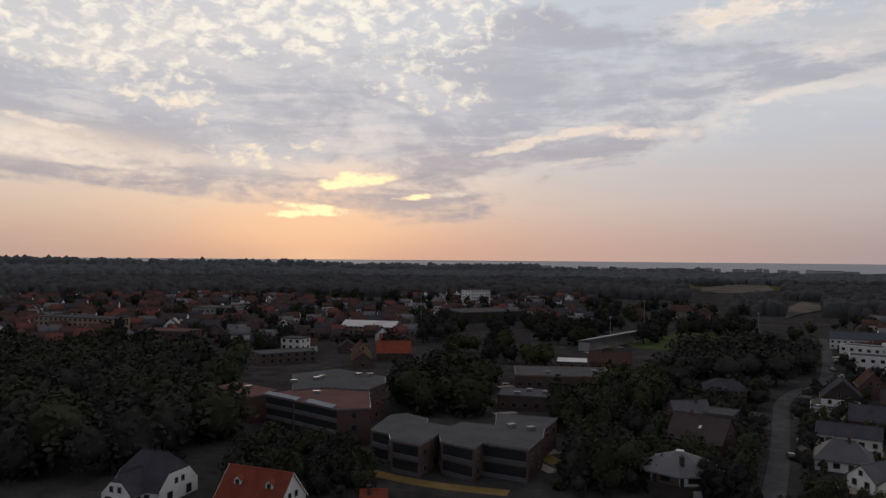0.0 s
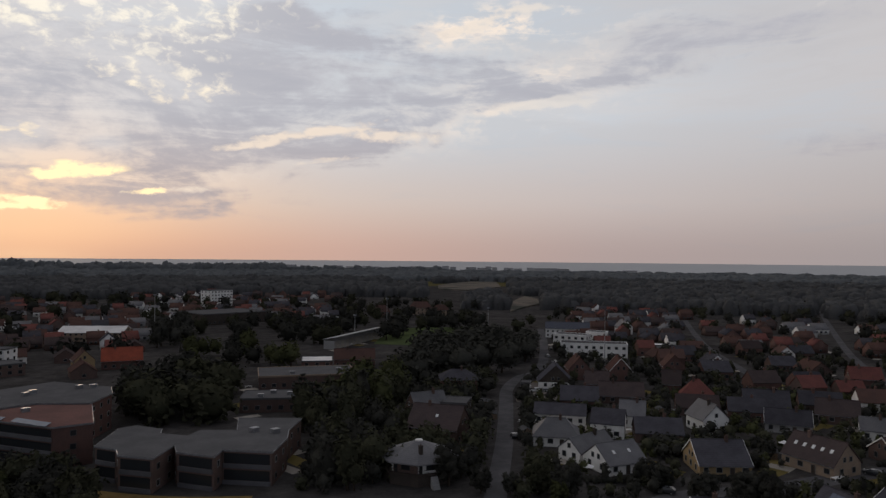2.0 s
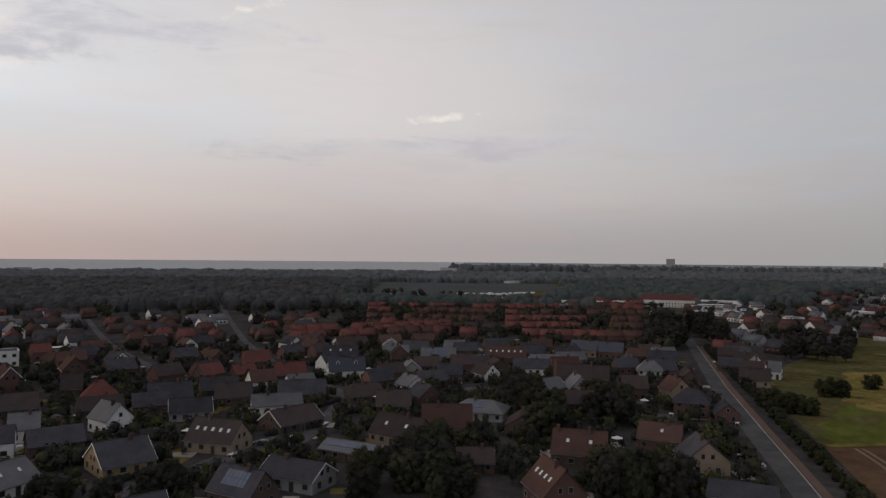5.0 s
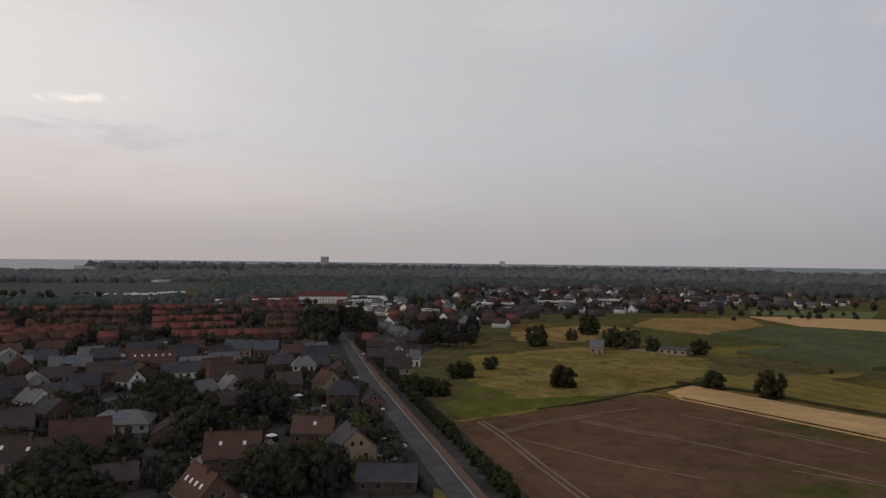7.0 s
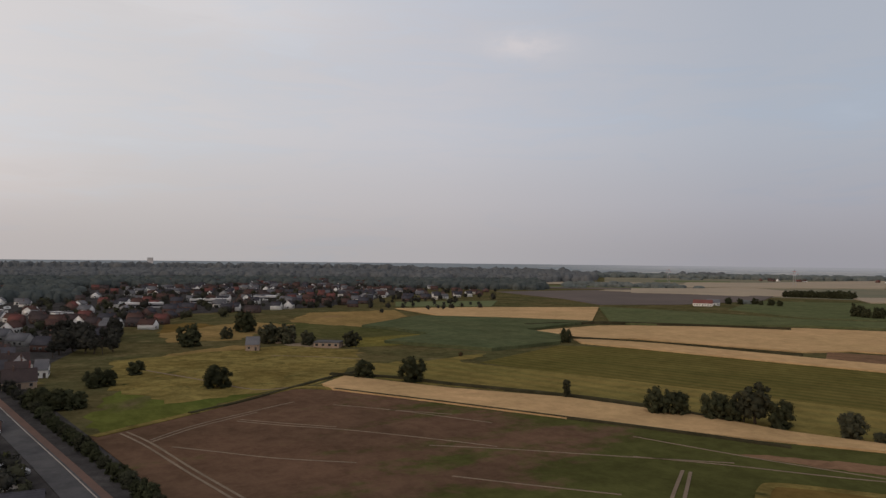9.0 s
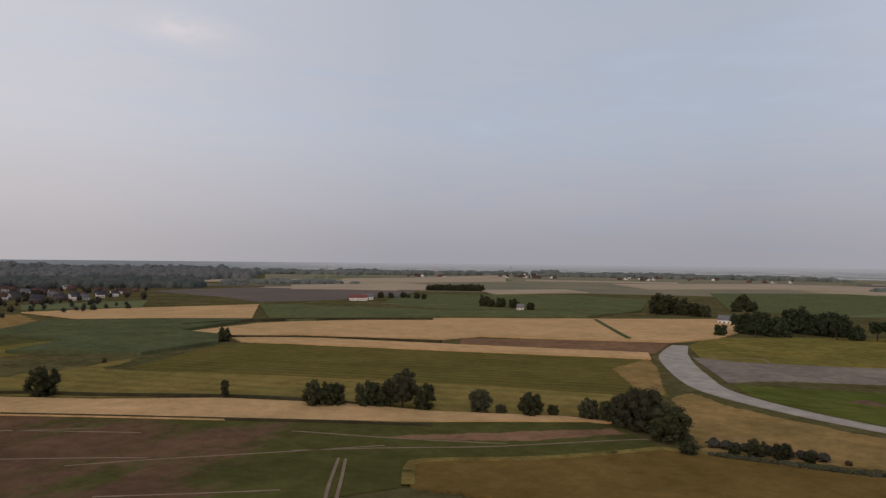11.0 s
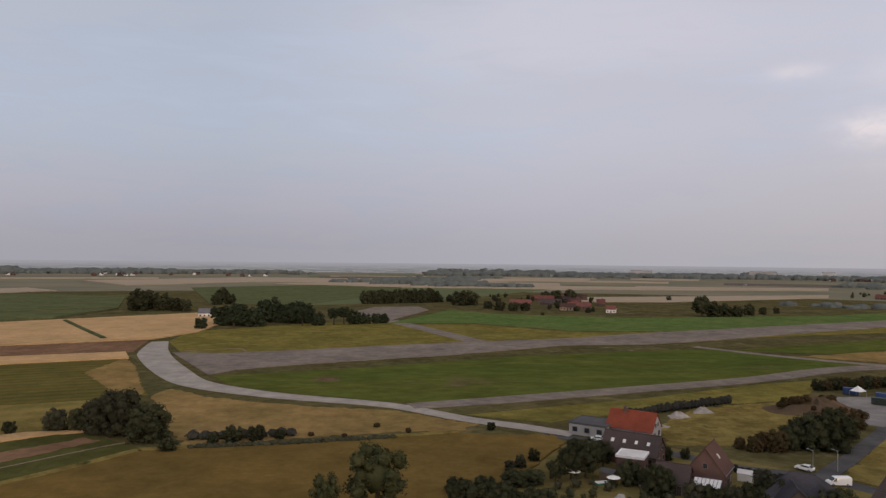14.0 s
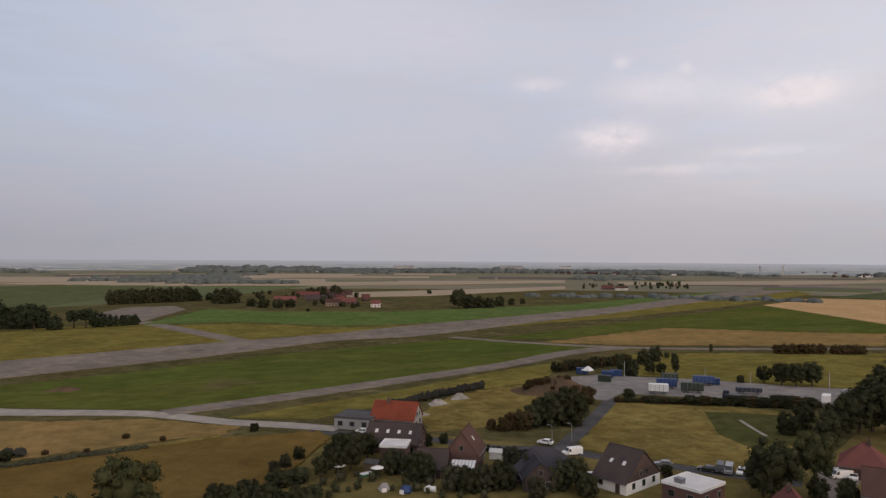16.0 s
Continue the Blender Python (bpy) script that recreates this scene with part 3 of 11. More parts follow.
def distance_material():
    """Land beyond two and a half kilometres: dim fields and woods, evening haze painted in as emission."""
    m = bpy.data.materials.new("haze_glow_distance")
    m.use_nodes = True
    k = Nodes(m.node_tree)
    pos = k.add("ShaderNodeNewGeometry").outputs["Position"]
    xyz = k.add("ShaderNodeSeparateXYZ", {0: pos})
    r = k.math("SQRT", k.math("ADD", k.math("MULTIPLY", xyz.outputs[0], xyz.outputs[0]), k.math("MULTIPLY", xyz.outputs[1], xyz.outputs[1])))
    turn = k.math("ARCTAN2", xyz.outputs[0], xyz.outputs[1])
    band = k.add("ShaderNodeCombineXYZ", {0: k.math("MULTIPLY", turn, 9.0), 1: k.math("MULTIPLY", r, 0.006), 2: 0.0}).outputs[0]
    n = k.noise(band, 1.6, 6.0, 0.65)
    n2 = k.noise(band, 7.0, 4.0, 0.65)
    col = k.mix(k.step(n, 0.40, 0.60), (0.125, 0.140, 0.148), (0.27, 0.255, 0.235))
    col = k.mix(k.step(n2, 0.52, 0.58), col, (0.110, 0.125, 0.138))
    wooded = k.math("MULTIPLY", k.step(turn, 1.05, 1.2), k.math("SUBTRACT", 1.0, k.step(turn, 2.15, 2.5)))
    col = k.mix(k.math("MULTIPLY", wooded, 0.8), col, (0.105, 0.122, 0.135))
    # Pales outwards: the haze is put into the emission colour.
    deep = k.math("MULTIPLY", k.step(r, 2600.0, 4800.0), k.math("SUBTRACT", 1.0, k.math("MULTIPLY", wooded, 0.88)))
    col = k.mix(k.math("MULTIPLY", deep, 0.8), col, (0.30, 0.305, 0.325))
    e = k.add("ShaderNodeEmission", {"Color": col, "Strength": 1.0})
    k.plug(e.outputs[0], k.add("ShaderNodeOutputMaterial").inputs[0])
    return m


M["distance"] = distance_material()


# ---- building blocks ----
from mathutils.geometry import tessellate_polygon


class Solid:
    """Collects vertices and faces of one mesh."""

    def __init__(self):
        self.v, self.f, self.m = [], [], []

    def face(self, points, slot=0):
        n = len(self.v)
        self.v += [tuple(p) for p in points]
        self.f.append(tuple(range(n, n + len(points))))
        self.m.append(slot)
        return self

    def box(self, x0, x1, y0, y1, z0, z1, slot=0):
        n = len(self.v)
        self.v += [(x0, y0, z0), (x1, y0, z0), (x1, y1, z0), (x0, y1, z0), (x0, y0, z1), (x1, y0, z1), (x1, y1, z1), (x0, y1, z1)]
        for q in ((0, 3, 2, 1), (4, 5, 6, 7), (0, 1, 5, 4), (1, 2, 6, 5), (2, 3, 7, 6), (3, 0, 4, 7)):
            self.f.append(tuple(n + i for i in q))
            self.m.append(slot)
        return self

    def prism(self, outline, z0, z1, slot=0):
        """An upright prism over an outline that runs anticlockwise; z0, z1 may be numbers or one number a corner."""
        n, c = len(self.v), len(outline)
        lo = z0 if isinstance(z0, (list, tuple)) else [z0] * c
        hi = z1 if isinstance(z1, (list, tuple)) else [z1] * c
        self.v += [(p[0], p[1], a) for p, a in zip(outline, lo)] + [(p[0], p[1], a) for p, a in zip(outline, hi)]
        self.f.append(tuple(n + i for i in reversed(range(c))))
        self.f.append(tuple(n + c + i for i in range(c)))
        self.m += [slot, slot]
        for i in range(c):
            j = (i + 1) % c
            self.f.append((n + i, n + j, n + c + j, n + c + i))
            self.m.append(slot)
        return self

    def hull(self, points, faces, slot=0):
        n = len(self.v)
        self.v += [tuple(p) for p in points]
        for q in faces:
            self.f.append(tuple(n + i for i in q))
            self.m.append(slot)
        return self

    def tube(self, a, b, ra, rb, sides=7, slot=0):
        a, b = Vector(a), Vector(b)
        q = (b - a).to_track_quat("Z", "Y")
        n = len(self.v)
        for p, r in ((a, ra), (b, rb)):
            for i in range(sides):
                w = 2 * math.pi * i / sides
                self.v.append(tuple(p + q @ Vector((r * math.cos(w), r * math.sin(w), 0))))
        for i in range(sides):
            j = (i + 1) % sides
            self.f.append((n + i, n + j, n + sides + j, n + sides + i))
            self.m.append(slot)
        self.f += [tuple(n + i for i in reversed(range(sides))), tuple(n + sides + i for i in range(sides))]
        self.m += [slot, slot]
        return self

    def mesh(self, name, *materials):
        me = bpy.data.meshes.new(name)
        me.from_pydata(self.v, [], self.f)
        for m in materials:
            me.materials.append(M[m] if isinstance(m, str) else m)
        if len(materials) > 1:
            me.polygons.foreach_set("material_index", self.m)
        me.update()
        return me


def part(name, solid, material, parent, label="", at=None):
    """One mesh object under a thing or a part. solid: a Solid or a finished mesh."""
    me = solid if isinstance(solid, bpy.types.Mesh) else solid.mesh(name, *(material if isinstance(material, tuple) else (material,)))
    ob = new(name, me)
    ob.parent = parent
    if at is not None:
        ob.matrix_local = at
    if label:
        tagged(ob, label)
    return ob


def thing(name, x, y, turn, label, category, group="", z=0.0):
    ob = new(name)
    ob.empty_display_size = 0.5
    ob.matrix_world = pose(x, y, z, 0, 0, turn)
    return tagged(ob, label, category, group)


SHARED = {}


def shared(key, make):
    if key not in SHARED:
        SHARED[key] = make()
    return SHARED[key]


def window_frame_mesh(w, h):
    def make():
        b, d = 0.1, 0.06
        o, q = [(-w / 2, 0), (w / 2, 0), (w / 2, h), (-w / 2, h)], [(-w / 2 + b, b), (w / 2 - b, b), (w / 2 - b, h - b), (-w / 2 + b, h - b)]
        v = [(x, y, z) for y in (-d, d) for ring in (o, q) for x, z in ring]
        f = []
        for i in range(4):
            j = (i + 1) % 4
            f += [(i, j, 4 + j, 4 + i), (8 + j, 8 + i, 12 + i, 12 + j), (j, i, 8 + i, 8 + j), (4 + i, 4 + j, 12 + j, 12 + i)]
        s = Solid().hull(v, f)
        return s.mesh("frame", "frame")
    return shared(("frame", w, h), make)


def pane_mesh(w, h):
    return shared(("pane", w, h), lambda: Solid().box(-w / 2 + 0.09, w / 2 - 0.09, -0.02, 0.02, 0.09, h - 0.09).mesh("pane", "pane"))


def add_window(parent, x, y, z, turn, w=1.2, h=1.3):
    """turn 0: the window looks towards -y."""
    f = part("window", window_frame_mesh(w, h), None, parent, at=pose(x, y, z, 0, 0, turn))
    part("pane", pane_mesh(w, h), None, f)
    return f


def add_door(parent, x, y, turn, w=1.0, h=2.1, mat="dark_wall"):
    def make():
        s = Solid().box(-w / 2, w / 2, -0.05, 0.05, 0, h, 0)
        s.box(-w / 2 - 0.08, -w / 2, -0.07, 0.05, 0, h + 0.08, 1).box(w / 2, w / 2 + 0.08, -0.07, 0.05, 0, h + 0.08, 1)
        s.box(-w / 2, w / 2, -0.07, 0.05, h, h + 0.08, 1)
        return s.mesh("door", mat, "frame")
    return part("door", shared(("door", w, h, mat), make), None, parent, at=pose(x, y, 0.02, 0, 0, turn))


def chimney(parent, x, y, z0, z1, mat="brick_red", w=0.7):
    def make():
        h = z1 - z0
        return Solid().box(-w / 2, w / 2, -w / 2, w / 2, 0, h).box(-w / 2 - 0.08, w / 2 + 0.08, -w / 2 - 0.08, w / 2 + 0.08, h, h + 0.12).mesh("chimney", mat)
    c = part("chimney", shared(("chimney", round(z1 - z0, 2), mat, w), make), None, parent, at=pose(x, y, z0))
    part("chimney_pot", shared("pot", lambda: Solid().tube((0, 0, 0), (0, 0, 0.4), 0.16, 0.13, 8).mesh("chimney_pot", "brick_brown")), None, c, at=pose(0, 0, z1 - z0 + 0.12))
    return c


NAMES = {"tile_terra": "faded terracotta tiled", "hazy_wall": "pale", "tile_red": "orange-red tiled", "tile_brick": "dull red tiled", "tile_brown": "brown tiled", "tile_dark": "anthracite tiled", "tile_grey": "grey slate",
         "tile_blue": "dark blue tiled", "felt": "grey felt", "white_roof": "white sheet", "felt_red": "reddish gravel", "brick_red": "red brick", "brick_brown": "brown brick",
         "brick_tan": "beige brick", "ochre": "ochre rendered", "white": "white rendered", "grey_wall": "grey rendered", "dark_wall": "dark timber"}


def house(x, y, turn, length, width, eaves, ridge, roof, wall, hip=0.0, chimneys=1, lights=0, panels=0, trim=False, dormers=0, base="", group="village houses",
          name="house", label="", gable_mat="", pots="brick_brown"):
    """A pitched-roof house on the ground at x, y, its ridge along its own x axis, which is turned by turn degrees.
    hip: how far the ridge stops short of each end; lights: roof windows; panels: solar panels; base: a paler ground floor."""
    label = label or f"{NAMES[wall]} house with {'hipped ' if hip else ''}{NAMES[roof]} roof" + (" and solar panels" if panels else " and roof windows" if lights else "")
    root = thing(name, x, y, turn, label, "house", group)
    L, W, o = length / 2, width / 2, 0.4
    rise = (ridge - eaves) / W
    near = -1 if (Matrix.Rotation(radians(-turn), 2) @ Vector((-x, -y))).y < 0 else 1
    end = -1 if (Matrix.Rotation(radians(-turn), 2) @ Vector((-x, -y))).x < 0 else 1
    # walls
    s = Solid()
    if hip:
        s.box(-L, L, -W, W, 0, eaves)
    else:
        top = ridge - 0.12
        s.hull([(-L, -W, 0), (-L, W, 0), (-L, W, eaves), (-L, 0, top), (-L, -W, eaves), (L, -W, 0), (L, W, 0), (L, W, eaves), (L, 0, top), (L, -W, eaves)],
               [(0, 4, 3, 2, 1), (5, 6, 7, 8, 9), (0, 5, 9, 4), (1, 2, 7, 6), (0, 1, 6, 5), (4, 9, 8, 3), (3, 8, 7, 2)])
    part("wall", s, wall, root)
    if base:
        part("ground_floor_wall", Solid().box(-L - 0.05, L + 0.05, -W - 0.05, W + 0.05, 0, 2.5), base, root, f"{NAMES[base]} ground floor")
    # roof
    s, th, e = Solid(), 0.22, eaves - o * rise
    if hip:
        r = L - hip
        low = [(-L - o, -W - o), (L + o, -W - o), (L + o, W + o), (-L - o, W + o)]
        pts = [(*p, e) for p in low] + [(*p, e + th) for p in low] + [(-r, 0, ridge + th), (r, 0, ridge + th)]
        s.hull(pts, [(3, 2, 1, 0), (0, 1, 5, 4), (1, 2, 6, 5), (2, 3, 7, 6), (3, 0, 4, 7), (4, 5, 9, 8), (6, 7, 8, 9), (5, 6, 9), (7, 4, 8)])
    else:
        for sg in (-1, 1):
            a, b = (0, ridge), (sg * (W + o), e)
            pts = [(xx, yy, zz + dz) for xx in (-L - 0.25, L + 0.25) for yy, zz in (a, b) for dz in (0, th)]
            s.hull(pts, [(0, 2, 3, 1), (4, 5, 7, 6), (0, 4, 6, 2), (1, 3, 7, 5), (2, 6, 7, 3), (0, 1, 5, 4)])
    part("roof", s, roof, root)
    r = L - hip + 0.2
    part("ridge_cap", Solid().tube((-r, 0, ridge + th - 0.02), (r, 0, ridge + th - 0.02), 0.14, 0.14, 6), roof, root)
    for sg in (-1, 1):
        part("gutter", Solid().box(-L - 0.25, L + 0.25, sg * (W + o) - 0.06 + sg * 0.07, sg * (W + o) + 0.06 + sg * 0.07, e - 0.02, e + 0.12), "zinc", root)
    if trim and not hip:
        for ex in (-1, 1):
            for sg in (-1, 1):
                xx = ex * (L + 0.25)
                x0, x1 = min(xx, xx + ex * 0.06), max(xx, xx + ex * 0.06)
                pts = [(q, yy, zz + dz) for q in (x0, x1) for yy, zz in ((0, ridge), (sg * (W + o), e)) for dz in (-0.05, th + 0.04)]
                part("bargeboard", Solid().hull(pts, [(0, 2, 3, 1), (4, 5, 7, 6), (0, 4, 6, 2), (1, 3, 7, 5), (2, 6, 7, 3), (0, 1, 5, 4)]), "trim", root, "white painted bargeboard")

    def on_roof(u, v):
        """A point u along the ridge and v metres down the near slope from it, and the slope's tilt."""
        run = v / math.hypot(1, rise)
        return u, near * run, ridge + th - run * rise + 0.0

    tilt = math.degrees(math.atan(rise)) * (1 if near < 0 else -1)
    slope = W * math.hypot(1, rise)
    for i in range(lights):
        u = (i + 0.5) / lights * (length - 2 * hip - 2) - (length - 2 * hip - 2) / 2 if lights > 1 else 0.6
        p = on_roof(u, slope * 0.5)
        f = part("roof_window", shared("roof_window", lambda: Solid().box(-0.45, 0.45, -0.6, 0.6, -0.05, 0.09).mesh("roof_window", "frame")), None, root, at=pose(*p, tilt))
        part("pane", shared("roof_pane", lambda: Solid().box(-0.36, 0.36, -0.5, 0.5, 0.095, 0.12).mesh("pane", "lamp_glass")), None, f)
    if panels:
        n = max(2, int((length - 2 * hip) * panels / 1.1))
        for i in range(n):
            for j in range(2):
                p = on_roof((i - (n - 1) / 2) * 1.06, 0.9 + 0.9 + j * 1.75)
                if 0.9 + 0.9 + j * 1.75 + 0.9 < slope + 0.3:
                    part("solar_panel", shared("panel", lambda: Solid().box(-0.5, 0.5, -0.83, 0.83, 0.02, 0.1).mesh("solar_panel", "solar")), None, root, at=pose(*p, tilt))
    for i in range(dormers):
        u = (i + 0.5) / dormers * length - L
        d = W * 0.55
        zb = ridge - d * rise
        s = Solid().hull([(-0.8, 0, 0), (0.8, 0, 0), (0.8, d, 0), (-0.8, d, 0), (-0.8, 0, 1.2), (0.8, 0, 1.2), (0.8, d, 1.2), (-0.8, d, 1.2), (0, 0, 1.9), (0, d, 1.9)],
                         [(0, 1, 5, 8, 4), (2, 3, 7, 9, 6), (1, 2, 6, 5), (3, 0, 4, 7), (0, 3, 2, 1)])
        dm = part("dormer", s, gable_mat or wall, root, at=pose(u, near * d, zb, 0, 0, 0 if near < 0 else 180))
        s = Solid()
        for sg in (-1, 1):
            pts = [(xx, yy, zz + dz) for yy in (-0.25, d) for xx, zz in ((0, 1.9), (sg * 1.0, 1.02)) for dz in (0, 0.12)]
            s.hull(pts, [(0, 2, 3, 1), (4, 5, 7, 6), (0, 4, 6, 2), (1, 3, 7, 5), (2, 6, 7, 3), (0, 1, 5, 4)])
        part("dormer_roof", s, roof, dm)
        add_window(dm, 0, -0.04, 0.25, 0, 0.9, 0.95)
    for i in range(chimneys):
        cx = (0.32 if i == 0 else -0.75) * L * (1 if (x + y) % 2 < 1 else -1) * (0.6 if hip else 1.1)
        chimney(root, cx, 0.5 * near, ridge - 0.9, ridge + 1.0, pots)
    # windows and a door on the sides that face the open
    n = max(2, int(length / 2.9))
    tall = eaves > 4.6
    face = 0 if near < 0 else 180
    for i in range(n):
        u = (i + 0.5) / n * length - L
        if i == n // 2:
            add_door(root, u, near * (W + 0.06), face)
        else:
            add_window(root, u, near * (W + 0.06), 0.95, face, 1.5 if i % 2 else 1.2, 1.3)
        if tall:
            add_window(root, u, near * (W + 0.06), 3.5, face, 1.2, 1.2)
    m = max(2, int(width / 3.5))
    face = -90 if end < 0 else 90
    for i in range(m):
        v = (i + 0.5) / m * width * 0.9 - W * 0.9
        add_window(root, end * (L + 0.06), v, 0.9, face, 1.2, 1.4)
    if not hip and ridge - eaves > 2.6:
        for v in ((-1.1, 1.1) if width > 8 else (0,)):
            add_window(root, end * (L + 0.04), v, eaves + 0.5, face, 1.0, 1.25)
    return root


def half_hip_house(x, y, turn, length, width, eaves, ridge, clip, roof, wall, label="white rendered house with a clipped dark tiled gable roof"):
    """A house whose gables are clipped by small hips above the height clip."""
    root = thing("house", x, y, turn, label, "house", "village houses")
    L, W, o = length / 2, width / 2, 0.35
    rise = (ridge - eaves) / W
    wc = (ridge - clip) / rise
    back = L - (ridge - clip) / rise * 0.8
    part("wall", Solid().box(-L, L, -W, W, 0, eaves), wall, root)
    e = eaves - o * rise
    ring = [(-L, -W - o, e), (L, -W - o, e), (L, W + o, e), (-L, W + o, e)]
    top = [(-L, -wc, clip), (L, -wc, clip), (L, wc, clip), (-L, wc, clip), (-back, 0, ridge), (back, 0, ridge)]
    part("roof", Solid().hull(ring + top, [(3, 2, 1, 0), (0, 1, 5, 9, 8, 4), (2, 3, 7, 8, 9, 6), (5, 6, 9), (7, 4, 8), (1, 2, 6, 5), (3, 0, 4, 7)]), roof, root)
    for sg in (-1, 1):
        xx = (sg * (L + 0.03), sg * (L + 0.12))
        pts = [(q, yy, zz) for q in (min(xx), max(xx)) for yy, zz in ((-W, 0), (W, 0), (W, eaves), (wc, clip - 0.12), (-wc, clip - 0.12), (-W, eaves))]
        part("gable", Solid().hull(pts, [(5, 4, 3, 2, 1, 0), (6, 7, 8, 9, 10, 11), (0, 1, 7, 6), (1, 2, 8, 7), (2, 3, 9, 8), (3, 4, 10, 9), (4, 5, 11, 10), (5, 0, 6, 11)]), wall, root)
        face = -90 if sg < 0 else 90
        for v in (-W * 0.5, W * 0.5):
            add_window(root, sg * (L + 0.18), v, 0.4, face, 1.6, 1.9)
        for v in (-1.0, 1.0):
            add_window(root, sg * (L + 0.18), v, eaves + 0.4, face, 0.9, 1.2)
    for u in (-L * 0.5, L * 0.5):
        add_window(root, u, -W - 0.06, 0.9, 0, 1.3, 1.3)
        add_window(root, u, W + 0.06, 0.9, 180, 1.3, 1.3)
    part("ridge_cap", Solid().tube((-back, 0, ridge), (back, 0, ridge), 0.14, 0.14, 6), roof, root)
    return root


def flat_block(x, y, turn, length, width, height, wall, roof="felt", storeys=2, rim="felt", name="flat_roofed_building", label="", category="building", group="", bands=False, boxes=0, strip=True):
    """A flat-roofed building with a parapet rim; bands: continuous balconies along the front."""
    root = thing(name, x, y, turn, label or f"{NAMES[wall]} flat-roofed building with {NAMES[roof]} roof", category, group)
    L, W = length / 2, width / 2
    part("wall", Solid().box(-L, L, -W, W, 0, height - 0.05), wall, root)
    part("roof", Solid().box(-L + 0.02, L - 0.02, -W + 0.02, W - 0.02, height - 0.05, height + 0.12), roof, root)
    for a in ((-L - 0.15, L + 0.15, -W - 0.15, -W + 0.15), (-L - 0.15, L + 0.15, W - 0.15, W + 0.15), (-L - 0.15, -L + 0.15, -W + 0.15, W - 0.15), (L - 0.15, L + 0.15, -W + 0.15, W - 0.15)):
        part("roof_edge", Solid().box(*a, height - 0.3, height + 0.3), rim, root)
    near = -1 if (Matrix.Rotation(radians(-turn), 2) @ Vector((-x, -y))).y < 0 else 1
    end = -1 if (Matrix.Rotation(radians(-turn), 2) @ Vector((-x, -y))).x < 0 else 1
    for st in range(storeys):
        z = st * (height / storeys)
        if bands:
            part("balcony", Solid().box(-L, L, near * (W + 0.75) - 0.75, near * (W + 0.75) + 0.75, z + 0.0, z + 0.22).box(-L, L, near * (W + 1.46) - 0.05, near * (W + 1.46) + 0.05, z + 0.22, z + 1.1), "grey_wall", root, "pale concrete balcony")
        n = max(2, int(length / 3.6))
        for i in range(n):
            add_window(root, (i + 0.5) / n * length - L, near * (W + 0.06), z + 0.95, 0 if near < 0 else 180, 2.2 if bands else 1.6, 1.45)
        n = max(1, int(width / 4.5))
        for i in range(n):
            add_window(root, end * (L + 0.06), (i + 0.5) / n * width - W, z + 0.95, -90 if end < 0 else 90, 1.3, 1.4)
    for i in range(boxes):
        u = ((i * 0.618 + 0.3) % 1 - 0.5) * length * 0.8
        part("roof_hatch", Solid().box(-0.9, 0.9, -0.7, 0.7, 0, 0.9).box(-1.0, 1.0, -0.8, 0.8, 0.9, 1.0), "zinc", root, at=pose(u, ((i * 0.37) % 1 - 0.5) * width * 0.6, height + 0.12))
    return root


